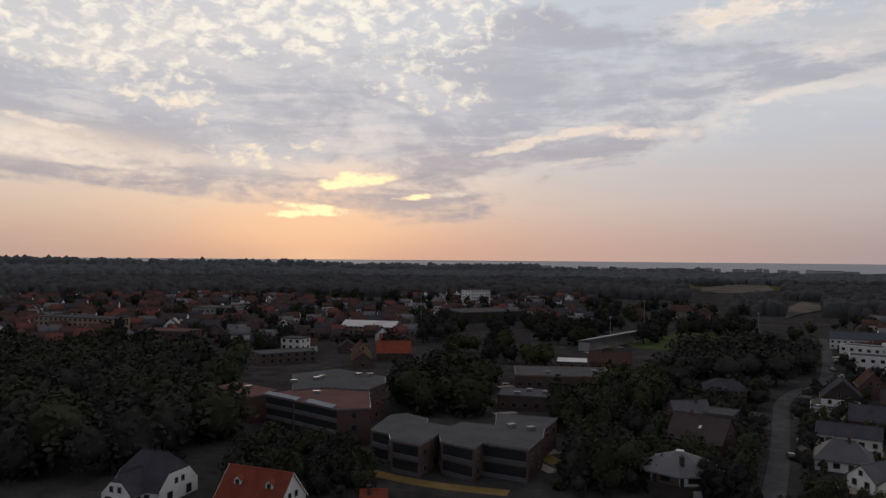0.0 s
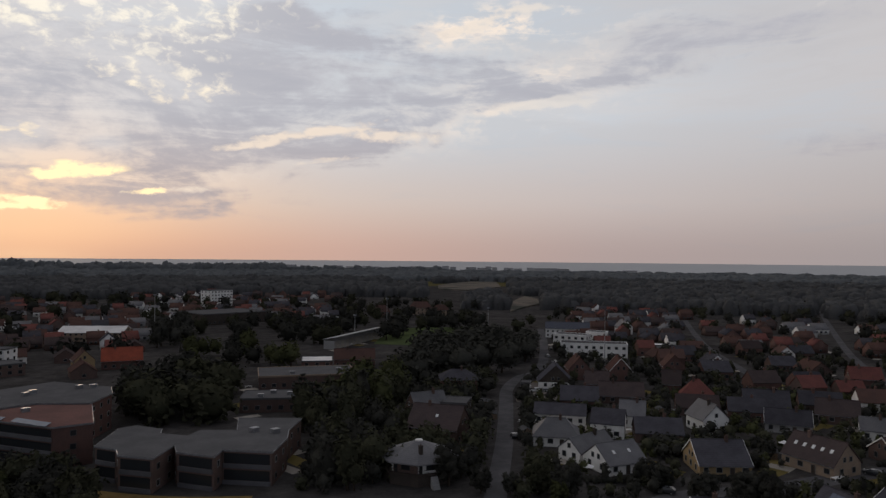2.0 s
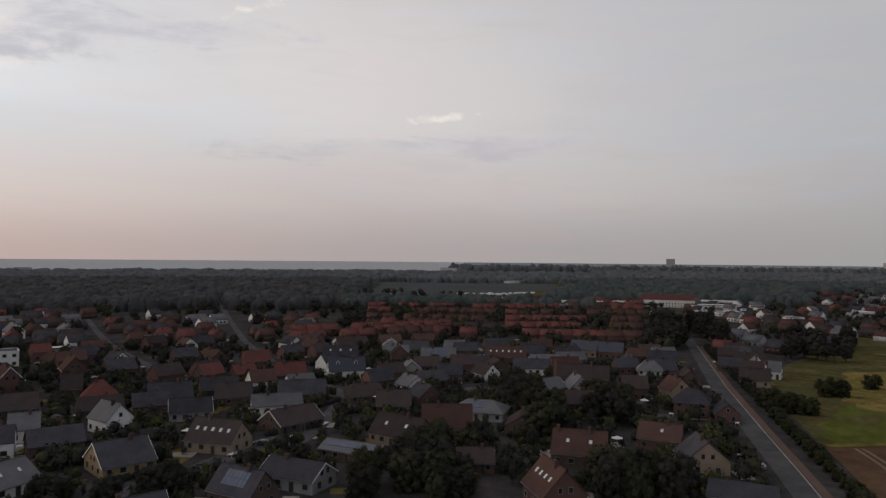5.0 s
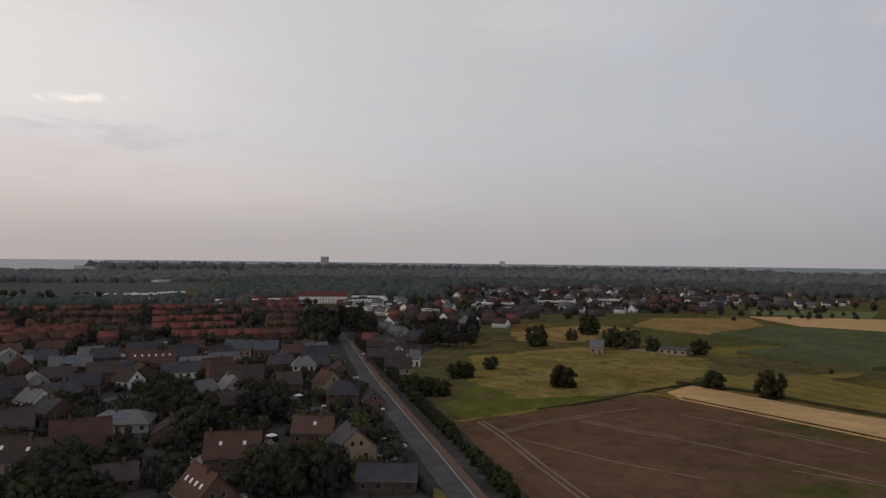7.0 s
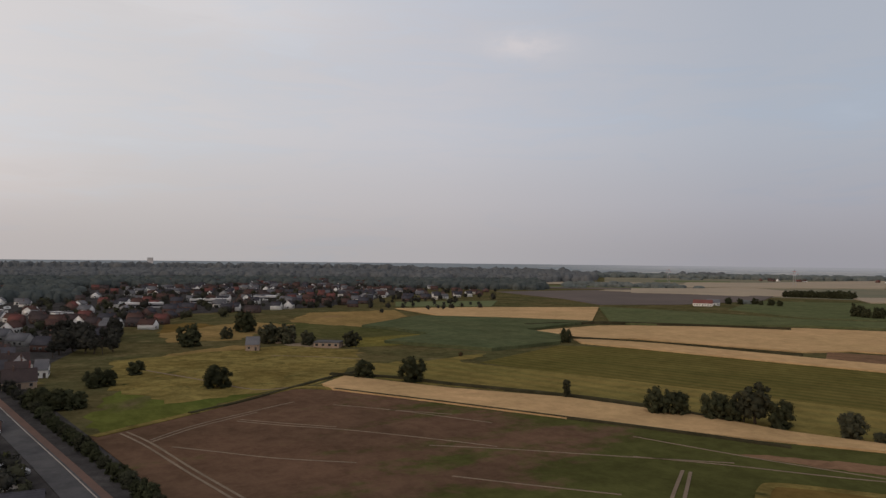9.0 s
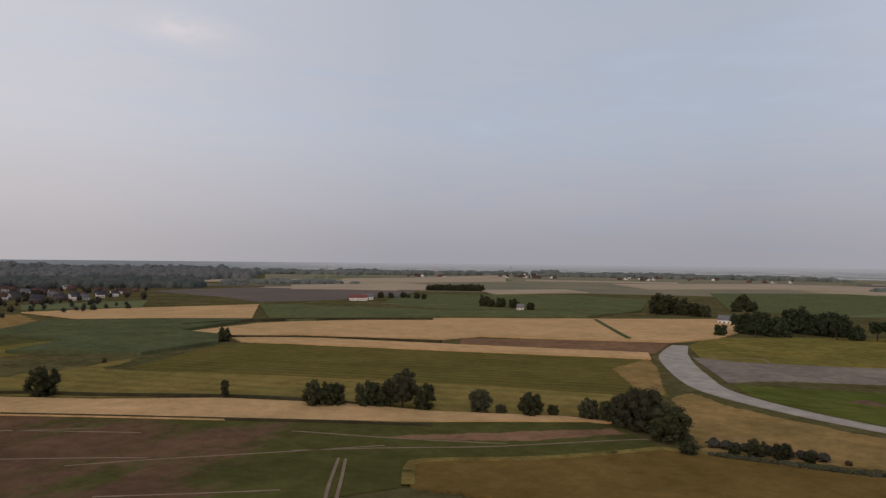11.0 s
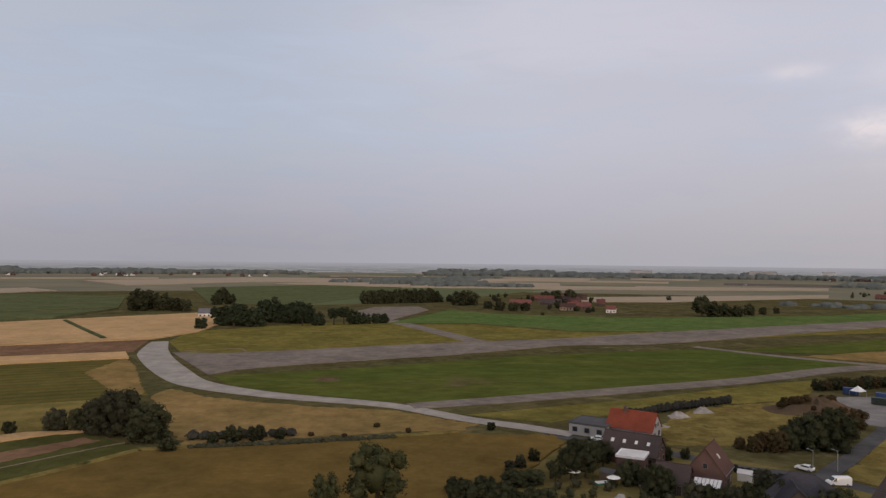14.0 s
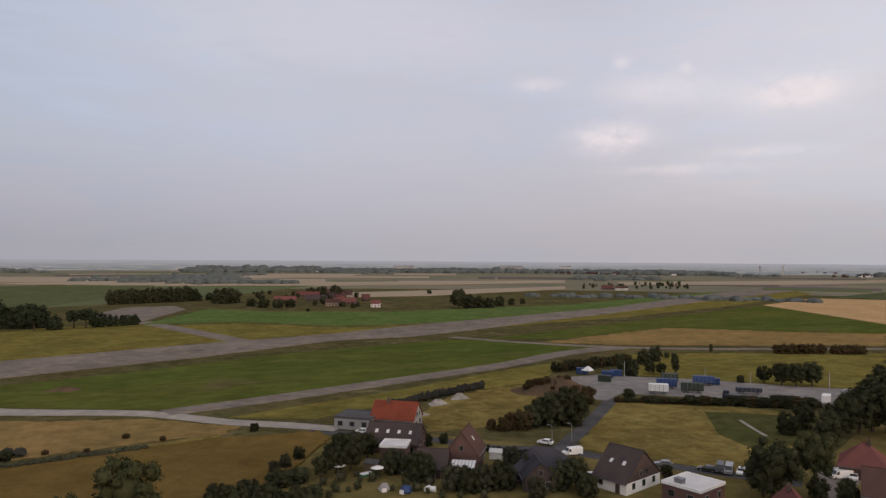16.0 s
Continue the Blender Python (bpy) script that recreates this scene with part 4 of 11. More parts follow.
def outline_flats(outline, height, storeys, fronts, wall="brick_brown", roof="felt", label="", hatches=(), panels=()):
    """A flat-roofed block of any outline with recessed balconies on the fronts. fronts: sides that have them; outline runs anticlockwise."""
    cx, cy = sum(p[0] for p in outline) / len(outline), sum(p[1] for p in outline) / len(outline)
    pts, n = [(p[0] - cx, p[1] - cy) for p in outline], len(outline)
    root = thing("apartment_block", cx, cy, 0, label, "apartment block")

    def slab(z0, z1, grow=0.0):
        s, ring = Solid(), []
        for i in range(n):
            a, b, c = Vector(pts[i - 1]), Vector(pts[i]), Vector(pts[(i + 1) % n])
            d = (b - a).normalized() + (c - b).normalized()
            d = d.normalized() if d.length > 1e-3 else (b - a).normalized()
            ring.append(b + Vector((d.y, -d.x)) * grow)
        tops = [tuple(t) for t in tessellate_polygon([[Vector((p.x, p.y, 0)) for p in ring]])]
        s.hull([(p.x, p.y, z) for z in (z0, z1) for p in ring], [(i, (i + 1) % n, n + (i + 1) % n, n + i) for i in range(n)] + [tuple(n + i for i in t) for t in tops] + [tuple(reversed(t)) for t in tops])
        return s

    part("wall", slab(0, height), wall, root)
    part("roof_edge", slab(height + 0.004, height + 0.35, 0.3), "zinc", root, "grey metal roof edge")
    part("roof", slab(height + 0.36, height + 0.42, 0.12), roof, root)
    step = height / storeys
    for i in range(n):
        a, b = Vector(pts[i]), Vector(pts[(i + 1) % n])
        run, turn = (b - a).length, math.degrees(math.atan2(b.y - a.y, b.x - a.x))
        at = pose(a.x, a.y, 0, 0, 0, turn)
        for st in range(storeys):
            z = st * step
            if i in fronts and run > 3:
                part("balcony_opening", Solid().box(0.5, run - 0.5, -0.04, 0.02, z + 1.05, z + step - 0.35), "pane", root, "dark glazed balcony recess", at=at)
                part("balcony", Solid().box(0.3, run - 0.3, -0.3, 0.0, z + 0.05, z + 1.0), "tile_grey", root, "grey balcony front", at=at)
            elif run > 5:
                k = int(run / 4.5)
                for q in range(k):
                    u = (q + 0.5) / k * run
                    p = at @ Vector((u, -0.06, z + 0.95))
                    add_window(root, p.x, p.y, p.z, turn, 1.4, 1.4)
    for hx, hy in hatches:
        part("roof_hatch", Solid().box(-0.9, 0.9, -0.7, 0.7, 0, 0.9).box(-1.0, 1.0, -0.8, 0.8, 0.9, 1.0), "zinc", root, at=pose(hx - cx, hy - cy, height + 0.42, 0, 0, 30))
    for px, py, turn, l in panels:
        part("solar_panel", Solid().box(-l / 2, l / 2, -0.9, 0.9, 0.3, 0.38), "solar", root, "row of blue solar panels", at=pose(px - cx, py - cy, height + 0.42, 18, 0, turn))
    return root


def grandstand(x, y, turn, length):
    """An open stand: stepped terrace, back wall, posts and a roof that rises towards the pitch."""
    root = thing("grandstand", x, y, turn, "pale roofed grandstand with stepped seats beside the pitch", "grandstand")
    L = length / 2
    part("back_wall", Solid().box(-L, L, 3.6, 4.0, 0, 5.0), "grey_wall", root)
    for i in range(6):
        part("step", Solid().box(-L, L, -2.4 + i, -1.4 + i, 0, 0.5 + i * 0.45), "concrete", root)
    s = Solid().hull([(-L - 0.6, -4.2, 6.6), (L + 0.6, -4.2, 6.6), (L + 0.6, 4.4, 5.2), (-L - 0.6, 4.4, 5.2), (-L - 0.6, -4.2, 6.9), (L + 0.6, -4.2, 6.9), (L + 0.6, 4.4, 5.5), (-L - 0.6, 4.4, 5.5)],
                     [(3, 2, 1, 0), (4, 5, 6, 7), (0, 1, 5, 4), (1, 2, 6, 5), (2, 3, 7, 6), (3, 0, 4, 7)])
    part("roof", s, "felt_pale", root, "pale corrugated roof")
    n = int(length / 6)
    for i in range(n + 1):
        u = -L + i * length / n
        part("post", Solid().tube((u, -2.8, 0), (u, -2.8, 6.45), 0.12, 0.12, 6), "steel", root)
    for sg in (-1, 1):
        part("side_wall", Solid().box(sg * L - 0.12, sg * L + 0.12, -2.4, 3.6, 0, 4.6), "grey_wall", root)
    return root


# ---- trees ----
def leaf_cloud(rng, centres, radii, count, size, up=0.35, flat=1.0):
    """Rhombic leaf sprays scattered over the outsides of round clumps: vertices and faces as arrays."""
    centres, radii = np.asarray(centres), np.asarray(radii)
    pick = rng.choice(len(centres), count, p=radii ** 2 / (radii ** 2).sum())
    d = rng.normal(size=(count, 3))
    d /= np.linalg.norm(d, axis=1)[:, None]
    d[:, 2] = np.where(d[:, 2] < -0.75, -d[:, 2], d[:, 2])
    p = centres[pick] + d * (radii[pick] * rng.uniform(0.6, 1.12, count))[:, None] * np.array([1, 1, flat])
    n = d + rng.normal(size=(count, 3)) * 0.45 + np.array([0, 0, up])
    n /= np.linalg.norm(n, axis=1)[:, None]
    a = np.cross(n, rng.normal(size=(count, 3)))
    a /= np.linalg.norm(a, axis=1)[:, None]
    b = np.cross(n, a)
    s = (size * rng.uniform(0.6, 1.4, count))[:, None]
    v = np.stack([p - a * s, p - b * s * 0.6, p + a * s, p + b * s * 0.6], 1).reshape(-1, 3)
    return v


def blob(rng, centre, r, flat=1.0, rings=4, sides=7):
    """A lumpy closed ball as vertices and quads."""
    v, f = [], []
    for i in range(rings):
        t = math.pi * (i + 0.5) / rings
        for j in range(sides):
            w = 2 * math.pi * (j + 0.5 * (i % 2)) / sides
            q = r * rng.uniform(0.78, 1.1)
            v.append((centre[0] + q * math.sin(t) * math.cos(w), centre[1] + q * math.sin(t) * math.sin(w), centre[2] + q * flat * math.cos(t)))
    for i in range(rings - 1):
        for j in range(sides):
            k = (j + 1) % sides
            f.append((i * sides + j, (i + 1) * sides + j, (i + 1) * sides + k, i * sides + k))
    f.append(tuple(range(sides)))
    f.append(tuple(reversed(range((rings - 1) * sides, rings * sides))))
    return v, f


def crown_mesh(name, seed, centres, radii, count, size, material, up=0.35, flat=1.0, core=0.72):
    """Leaf sprays about round clumps, over lumpy shaded hearts."""
    rng = np.random.default_rng(seed)
    v = leaf_cloud(rng, centres[1:], radii[1:], count, size, up, flat)
    verts = [tuple(p) for p in v.tolist()]
    faces = [(4 * i, 4 * i + 1, 4 * i + 2, 4 * i + 3) for i in range(count)]
    if count > 600:  # a heart in each clump
        for c, r in zip(centres, radii):
            n = len(verts)
            bv, bf = blob(rng, c, r * (0.72 if r < 1.6 else 0.85), flat, 5, 7)
            verts += bv
            faces += [tuple(n + i for i in q) for q in bf]
    else:
        half = max(math.hypot(c[0], c[1]) for c in centres) + 0.5 * max(radii[1:])
        low, high = min(c[2] for c in centres), max(c[2] for c in centres)
        bv, bf = blob(rng, (0, 0, 0), core * 0.82, 1.0, *((7, 11) if count > 250 else (5, 7)))
        n, mid, up_half = len(verts), (low + high) / 2, (high - low) / 2 + 0.5 * max(radii[1:])
        verts += [(a * half, b * half, mid + c * up_half) for a, b, c in bv]
        faces += [tuple(n + i for i in q) for q in bf]
    me = bpy.data.meshes.new(name)
    me.from_pydata(verts, [], faces)
    me.materials.append(M[material])
    me.polygons.foreach_set("use_smooth", [i >= count for i in range(len(faces))])
    me.update()
    return me


def trunk_mesh(seed, height, radius, limbs, spread):
    rng = random.Random(seed)
    s = Solid()
    bend = rng.uniform(-0.3, 0.3), rng.uniform(-0.3, 0.3)
    mid = (bend[0], bend[1], height * 0.5)
    s.tube((0, 0, -0.2), mid, radius, radius * 0.75).tube(mid, (0, 0, height), radius * 0.75, radius * 0.3)
    for i in range(limbs):
        w = 2 * math.pi * i / limbs + rng.uniform(-0.4, 0.4)
        z = height * rng.uniform(0.45, 0.8)
        s.tube((bend[0] * 0.6, bend[1] * 0.6, z), (spread * math.cos(w), spread * math.sin(w), z + spread * rng.uniform(0.5, 0.9)), radius * 0.38, radius * 0.1, 5)
    return s.mesh("trunk", "bark")


def tree_kind(kind, seed, leaves):
    """Meshes of a tree about 10 m high: trunk and crown. leaves: how many leaf sprays."""
    rng = random.Random(seed)
    c, r = [], []
    def shell(n, half, low, high, small, large, power=0.5):
        """Clumps over an egg-shaped crown, with one large clump at its heart."""
        mid, up = (low + high) / 2, (high - low) / 2
        c.append((0, 0, mid)), r.append(min(half, up) * 0.78)
        for i in range(n):
            t = 1 - 2 * (i + 0.5) / n
            w = i * 2.39996 + rng.uniform(-0.5, 0.5)
            q = math.sqrt(max(0.0, 1 - t * t)) ** power * rng.uniform(0.55, 0.95)
            c.append((half * q * math.cos(w), half * q * math.sin(w), mid + up * t * rng.uniform(0.75, 0.95))), r.append(rng.uniform(small, large))

    if kind == "broad":
        shell(28, 3.3, 1.1, 8.6, 0.75, 1.45, 0.42)
        return trunk_mesh(seed, 5.0, 0.32, 5, 2.0), (c, r, leaves, 0.36, 0.3, 0.95, 0.9)
    if kind == "tall":
        shell(22, 1.6, 0.9, 9.0, 0.55, 1.0)
        return trunk_mesh(seed, 7.0, 0.26, 4, 1.1), (c, r, leaves, 0.34, 0.25, 1.1, 0.95)
    if kind == "pine":
        shell(20, 2.7, 3.4, 8.6, 0.7, 1.3)
        return trunk_mesh(seed, 7.5, 0.3, 5, 2.0), (c, r, leaves, 0.34, 0.4, 0.8, 0.78)
    if kind == "willow":
        shell(26, 3.3, 1.6, 8.8, 0.8, 1.3, 0.35)
        return trunk_mesh(seed, 5.0, 0.4, 5, 2.4), (c, r, leaves, 0.36, -0.1, 1.2, 0.95)
    # bush: full to the ground
    shell(34, 3.1, -0.7, 6.8, 0.65, 1.3, 0.5)
    return trunk_mesh(seed, 3.0, 0.25, 4, 1.5), (c, r, leaves, 0.36, 0.3, 1.0, 0.88)


TREE_WORDS = {"broad": "broad-crowned tree", "tall": "tall narrow tree", "pine": "dark pine with an open crown", "willow": "drooping willow", "bush": "dense round bush"}
LEAF_WORDS = {"leaf": "mid-green", "leaf_dark": "dark green", "leaf_field": "dark green", "leaf_light": "yellow-green", "leaf_grey": "grey-green", "leaf_rust": "rusty brown", "needle": "blackish green"}


def tree_meshes(kind, material, pick, leaves, spray, blobs=5):
    def make():
        seed = len(kind) * 131 + len(material) * 17 + pick * 7 + leaves
        trunk, (c, r, n, size, up, flat, core) = tree_kind(kind, seed, leaves)
        return trunk, crown_mesh("crown", seed, c, r, n, size * spray, material, up, flat, core)
    return shared(("tree", kind, material, pick, leaves), make)


def tree(x, y, height, kind="broad", material="leaf", wide=1.0, fine=False, group="trees", z=0.0, label=""):
    """A tree or bush of that height; fine: more leaf sprays for those that stand nearest."""
    trunk, crown = tree_meshes(kind, material, random.randrange(3), 2700 if fine else 760, 0.62 if fine else 1.05)
    root = new("bush" if kind == "bush" else "tree")
    root.empty_display_size = 0.5
    s = height / 9.0 if kind != "bush" else height / 7.0
    root.matrix_world = pose(x, y, z, 0, 0, random.uniform(0, 360)) @ Matrix.Diagonal((s * wide, s * wide, s, 1))
    tagged(root, label or f"{LEAF_WORDS[material]} {TREE_WORDS[kind]} in full leaf", "bush" if kind == "bush" else "tree", group)
    part("trunk", trunk, None, root)
    part("crown", crown, None, root)
    return root


def join_copies(name, placed, label, category):
    """Many copies of meshes as one mass. placed: mesh, matrix."""
    verts, loops, starts, slots, mats, at, lat = [], [], [], [], [], 0, 0
    for me, m in placed:
        n = len(me.vertices)
        v = np.empty(n * 3, np.float32)
        me.vertices.foreach_get("co", v)
        a = np.array(m, np.float32)
        verts.append(v.reshape(-1, 3) @ a[:3, :3].T + a[:3, 3])
        li = np.empty(len(me.loops), np.int32)
        me.loops.foreach_get("vertex_index", li)
        loops.append(li + at)
        st = np.empty(len(me.polygons), np.int32)
        me.polygons.foreach_get("loop_start", st)
        starts.append(st + lat)
        mi = np.empty(len(me.polygons), np.int32)
        me.polygons.foreach_get("material_index", mi)
        index = []
        for mt in me.materials:
            if mt not in mats:
                mats.append(mt)
            index.append(mats.index(mt))
        slots.append(np.array(index, np.int32)[mi])
        at, lat = at + n, lat + len(li)
    out = bpy.data.meshes.new(name)
    verts, loops, starts, slots = np.concatenate(verts), np.concatenate(loops), np.concatenate(starts), np.concatenate(slots)
    out.vertices.add(len(verts))
    out.vertices.foreach_set("co", verts.ravel())
    out.loops.add(len(loops))
    out.loops.foreach_set("vertex_index", loops)
    out.polygons.add(len(starts))
    out.polygons.foreach_set("loop_start", starts)
    for mt in mats:
        out.materials.append(mt)
    out.polygons.foreach_set("material_index", slots)
    out.update(calc_edges=True)
    out.validate()
    return tagged(new(name, out), label, category, kind="stuff")


def inside(p, poly):
    hit = False
    for (ax, ay), (bx, by) in zip(poly, poly[1:] + poly[:1]):
        if (ay > p[1]) != (by > p[1]) and p[0] < (bx - ax) * (p[1] - ay) / (by - ay) + ax:
            hit = not hit
    return hit


TAKEN = []


def free(x, y, gap):
    return all((x - a) ** 2 + (y - b) ** 2 > (gap + c) ** 2 for a, b, c in TAKEN)


def scatter(poly, count, seed, clear=3.0, own=None):
    """Seeded points in an outline that keep clear of what stands there."""
    rng = random.Random(seed)
    xs, ys = [p[0] for p in poly], [p[1] for p in poly]
    out, tries = [], 0
    while len(out) < count and tries < count * 40:
        tries += 1
        p = rng.uniform(min(xs), max(xs)), rng.uniform(min(ys), max(ys))
        if inside(p, poly) and free(*p, clear) and all((p[0] - q[0]) ** 2 + (p[1] - q[1]) ** 2 > (own or clear) ** 2 for q in out):
            out.append(p)
    return out


def grove(poly, count, seed, low, high, kinds=("broad",), materials=("leaf",), clear=3.5, fine=False, wide=1.0, group="wood", mass=""):
    """Trees scattered over an outline: things of their own or, with mass, one object of that label."""
    rng, placed = random.Random(seed), []
    for x, y in scatter(poly, count, seed, clear):
        h, kind, mat, w = rng.uniform(low, high), rng.choice(kinds), rng.choice(materials), wide * rng.uniform(0.85, 1.2)
        if not mass:
            tree(x, y, h, kind, mat, w, fine, group)
            continue
        d = math.hypot(x, y)
        near = h / d  # how large it can be seen
        trunk, crown = tree_meshes(kind, mat, rng.randrange(3), *((460, 1.12) if near > 0.055 else (210, 1.55) if near > 0.028 else (84, 2.3)))
        s = h / 9.0 if kind != "bush" else h / 7.0
        m = pose(x, y, 0, 0, 0, rng.uniform(0, 360)) @ Matrix.Diagonal((s * w, s * w, s, 1))
        placed += [(crown, m)] + ([(trunk, m)] if near > 0.03 else [])
    if placed:
        join_copies("shrubbery" if high < 6 else "woodland", placed, mass, "shrubs" if high < 6 else "woodland")


def woodland(name, spots, seed, material, label, lumps=3):
    """Far trees as one mass: each crown is a few uneven domes grown together. spots: x, y, radius, height of each crown."""
    rng = np.random.default_rng(seed)
    sides = 7
    w = np.arange(sides) * 2 * math.pi / sides
    levels = ((1.0, 0.0), (1.0, 0.5), (0.66, 0.86))
    dome = np.array([(k * math.cos(a + 0.4 * i), k * math.sin(a + 0.4 * i), z) for i, (k, z) in enumerate(levels) for a in w] + [(0, 0, 1.0)])
    quads = [(i * sides + j, i * sides + (j + 1) % sides, (i + 1) * sides + (j + 1) % sides, (i + 1) * sides + j) for i in range(2) for j in range(sides)]
    caps = [(2 * sides + j, 2 * sides + (j + 1) % sides, 3 * sides) for j in range(sides)]
    verts, faces = [], []
    for x, y, r, h in spots:
        turn = rng.uniform(0, 6.28)
        for q in range(lumps):
            a, off = turn + q * 2.2, r * (0.0 if q == 0 else rng.uniform(0.4, 0.7))
            lr, lh = r * (0.82 if q == 0 else rng.uniform(0.42, 0.66)), h * (1.0 if q == 0 else rng.uniform(0.72, 1.06))
            v = dome * rng.uniform(0.86, 1.14, (len(dome), 1)) * np.array([lr, lr, lh]) + np.array([x + off * math.cos(a), y + off * math.sin(a), 0.0])
            v[:sides, 2] = 0.0
            n = len(verts)
            verts += v.tolist()
            faces += [tuple(n + i for i in f) for f in quads] + [tuple(n + i for i in f) for f in caps]
    me = bpy.data.meshes.new(name)
    me.from_pydata(verts, [], faces)
    me.materials.append(M[material])
    me.polygons.foreach_set("use_smooth", [True] * len(faces))
    me.update()
    return tagged(new(name, me), label, "woodland", kind="stuff")


def hedge(points, width, height, material="leaf_dark", name="hedge", label="dense clipped garden hedge", seed=1):
    """A leafy hedge along a line, one mesh."""
    rng = np.random.default_rng(seed)
    verts, faces = [], []
    for (ax, ay), (bx, by) in zip(points, points[1:]):
        run = math.hypot(bx - ax, by - ay)
        n = max(1, int(run / (width * 0.8)))
        for i in range(n + 1):
            t = i / n
            c = (ax + (bx - ax) * t + rng.uniform(-0.15, 0.15) * width, ay + (by - ay) * t + rng.uniform(-0.15, 0.15) * width)
            hh, r = height * rng.uniform(0.8, 1.1), width * 0.6
            bv, bf = blob(rng, (0, 0, 0), 1.0, 1.0, 4, 6)
            k = len(verts)
            verts += [(c[0] + a * r, c[1] + b * r, hh * 0.5 + d * hh * 0.52) for a, b, d in bv]
            faces += [tuple(k + j for j in q) for q in bf]
            m = 26
            v = leaf_cloud(rng, [(0, 0, 0)], [1.0], m, 0.22, 0.4) * np.array([r * 1.1, r * 1.1, hh * 0.52]) + np.array([c[0], c[1], hh * 0.5])
            k = len(verts)
            verts += [tuple(p) for p in v.tolist()]
            faces += [(k + 4 * j, k + 4 * j + 1, k + 4 * j + 2, k + 4 * j + 3) for j in range(m)]
    me = bpy.data.meshes.new(name)
    me.from_pydata(verts, [], faces)
    me.materials.append(M[material])
    me.update()
    return tagged(new(name, me), label, "hedge")


# ---- ground cover ----
LAID = [0]


def field(name, material, outline, z=0.1, base=-0.3, label="", category="field", ragged=0.0):
    """A field, lawn or paved area standing z above the ground sheet; ragged: how far its edge wanders."""
    if ragged:
        rng, fine = random.Random(len(outline) + int(outline[0][0])), []
        for a, b in zip(outline, outline[1:] + outline[:1]):
            k = max(1, int(math.dist(a, b) / (ragged * 2.2)))
            fine += [(a[0] + (b[0] - a[0]) * i / k + rng.uniform(-ragged, ragged), a[1] + (b[1] - a[1]) * i / k + rng.uniform(-ragged, ragged)) for i in range(k)]
        outline = fine
    area = sum(a[0] * b[1] - b[0] * a[1] for a, b in zip(outline, outline[1:] + outline[:1]))
    pts = outline if area > 0 else outline[::-1]
    LAID[0] += 1
    z, n = z + 0.0006 * LAID[0], len(pts)
    v = [(p[0], p[1], base) for p in pts] + [(p[0], p[1], z) for p in pts]
    f = [(i, (i + 1) % n, n + (i + 1) % n, n + i) for i in range(n)]
    f += [tuple(n + i for i in t) for t in tessellate_polygon([[Vector((p[0], p[1], 0)) for p in pts]])]
    me = bpy.data.meshes.new(name)
    me.from_pydata(v, [], f)
    me.materials.append(M[material])
    return tagged(new(name, me), label or name.replace("_", " "), category, kind="structure")


def ribbon(name, material, line, width, z=0.1, label="", category="road", smooth=True):
    """A strip along a line of points; widths may change point by point."""
    w = width if isinstance(width, (list, tuple)) else [width] * len(line)
    if smooth and len(line) > 2:
        fine, fw = [], []
        for i in range(len(line) - 1):
            p0, p1, p2, p3 = (Vector(line[max(0, i - 1)]), Vector(line[i]), Vector(line[i + 1]), Vector(line[min(len(line) - 1, i + 2)]))
            for k in range(6):
                t = k / 6
                fine.append(0.5 * (2 * p1 + (p2 - p0) * t + (2 * p0 - 5 * p1 + 4 * p2 - p3) * t * t + (3 * p1 - p0 - 3 * p2 + p3) * t ** 3))
                fw.append(w[i] + (w[i + 1] - w[i]) * t)
        line, w = fine + [Vector(line[-1])], fw + [w[-1]]
    line = [Vector(p) for p in line]
    s, n = Solid(), len(line)
    left, right = [], []
    if material in ("street", "lane"):  # nothing grows or is built on a street
        for a, b in zip(line, line[1:]):
            for i in range(max(1, int((b - a).length / 5))):
                p = a.lerp(b, i / max(1, int((b - a).length / 5)))
                TAKEN.append((p.x, p.y, 2.6))
    for i, p in enumerate(line):
        d = (line[min(n - 1, i + 1)] - line[max(0, i - 1)]).normalized()
        q = Vector((-d.y, d.x)) * w[i] / 2
        left.append(p + q), right.append(p - q)
    v = [(a.x, a.y, zz) for zz in (z, -0.2) for row in (left, right) for a in row]
    f = []
    for i in range(n - 1):
        f += [(n + i, n + i + 1, i + 1, i), (i, i + 1, 2 * n + i + 1, 2 * n + i), (n + i + 1, n + i, 3 * n + i, 3 * n + i + 1)]
    s.hull(v, f)
    return tagged(new(name, s.mesh(name, material)), label or name.replace("_", " "), category, kind="structure")


# ---- vehicles ----
def wheel_set(root, xs, half, r=0.32):
    for x in xs:
        for sg in (-1, 1):
            tyre = part("wheel", shared(("wheel", r), lambda: Solid().tube((0, -0.1, 0), (0, 0.1, 0), r, r, 12).mesh("wheel", "rubber")), None, root, at=pose(x, sg * half, r))
            part("rim", shared(("rim", r), lambda: Solid().tube((0, -0.115, 0), (0, 0.115, 0), r * 0.6, r * 0.6, 10).mesh("rim", "steel")), None, tyre)


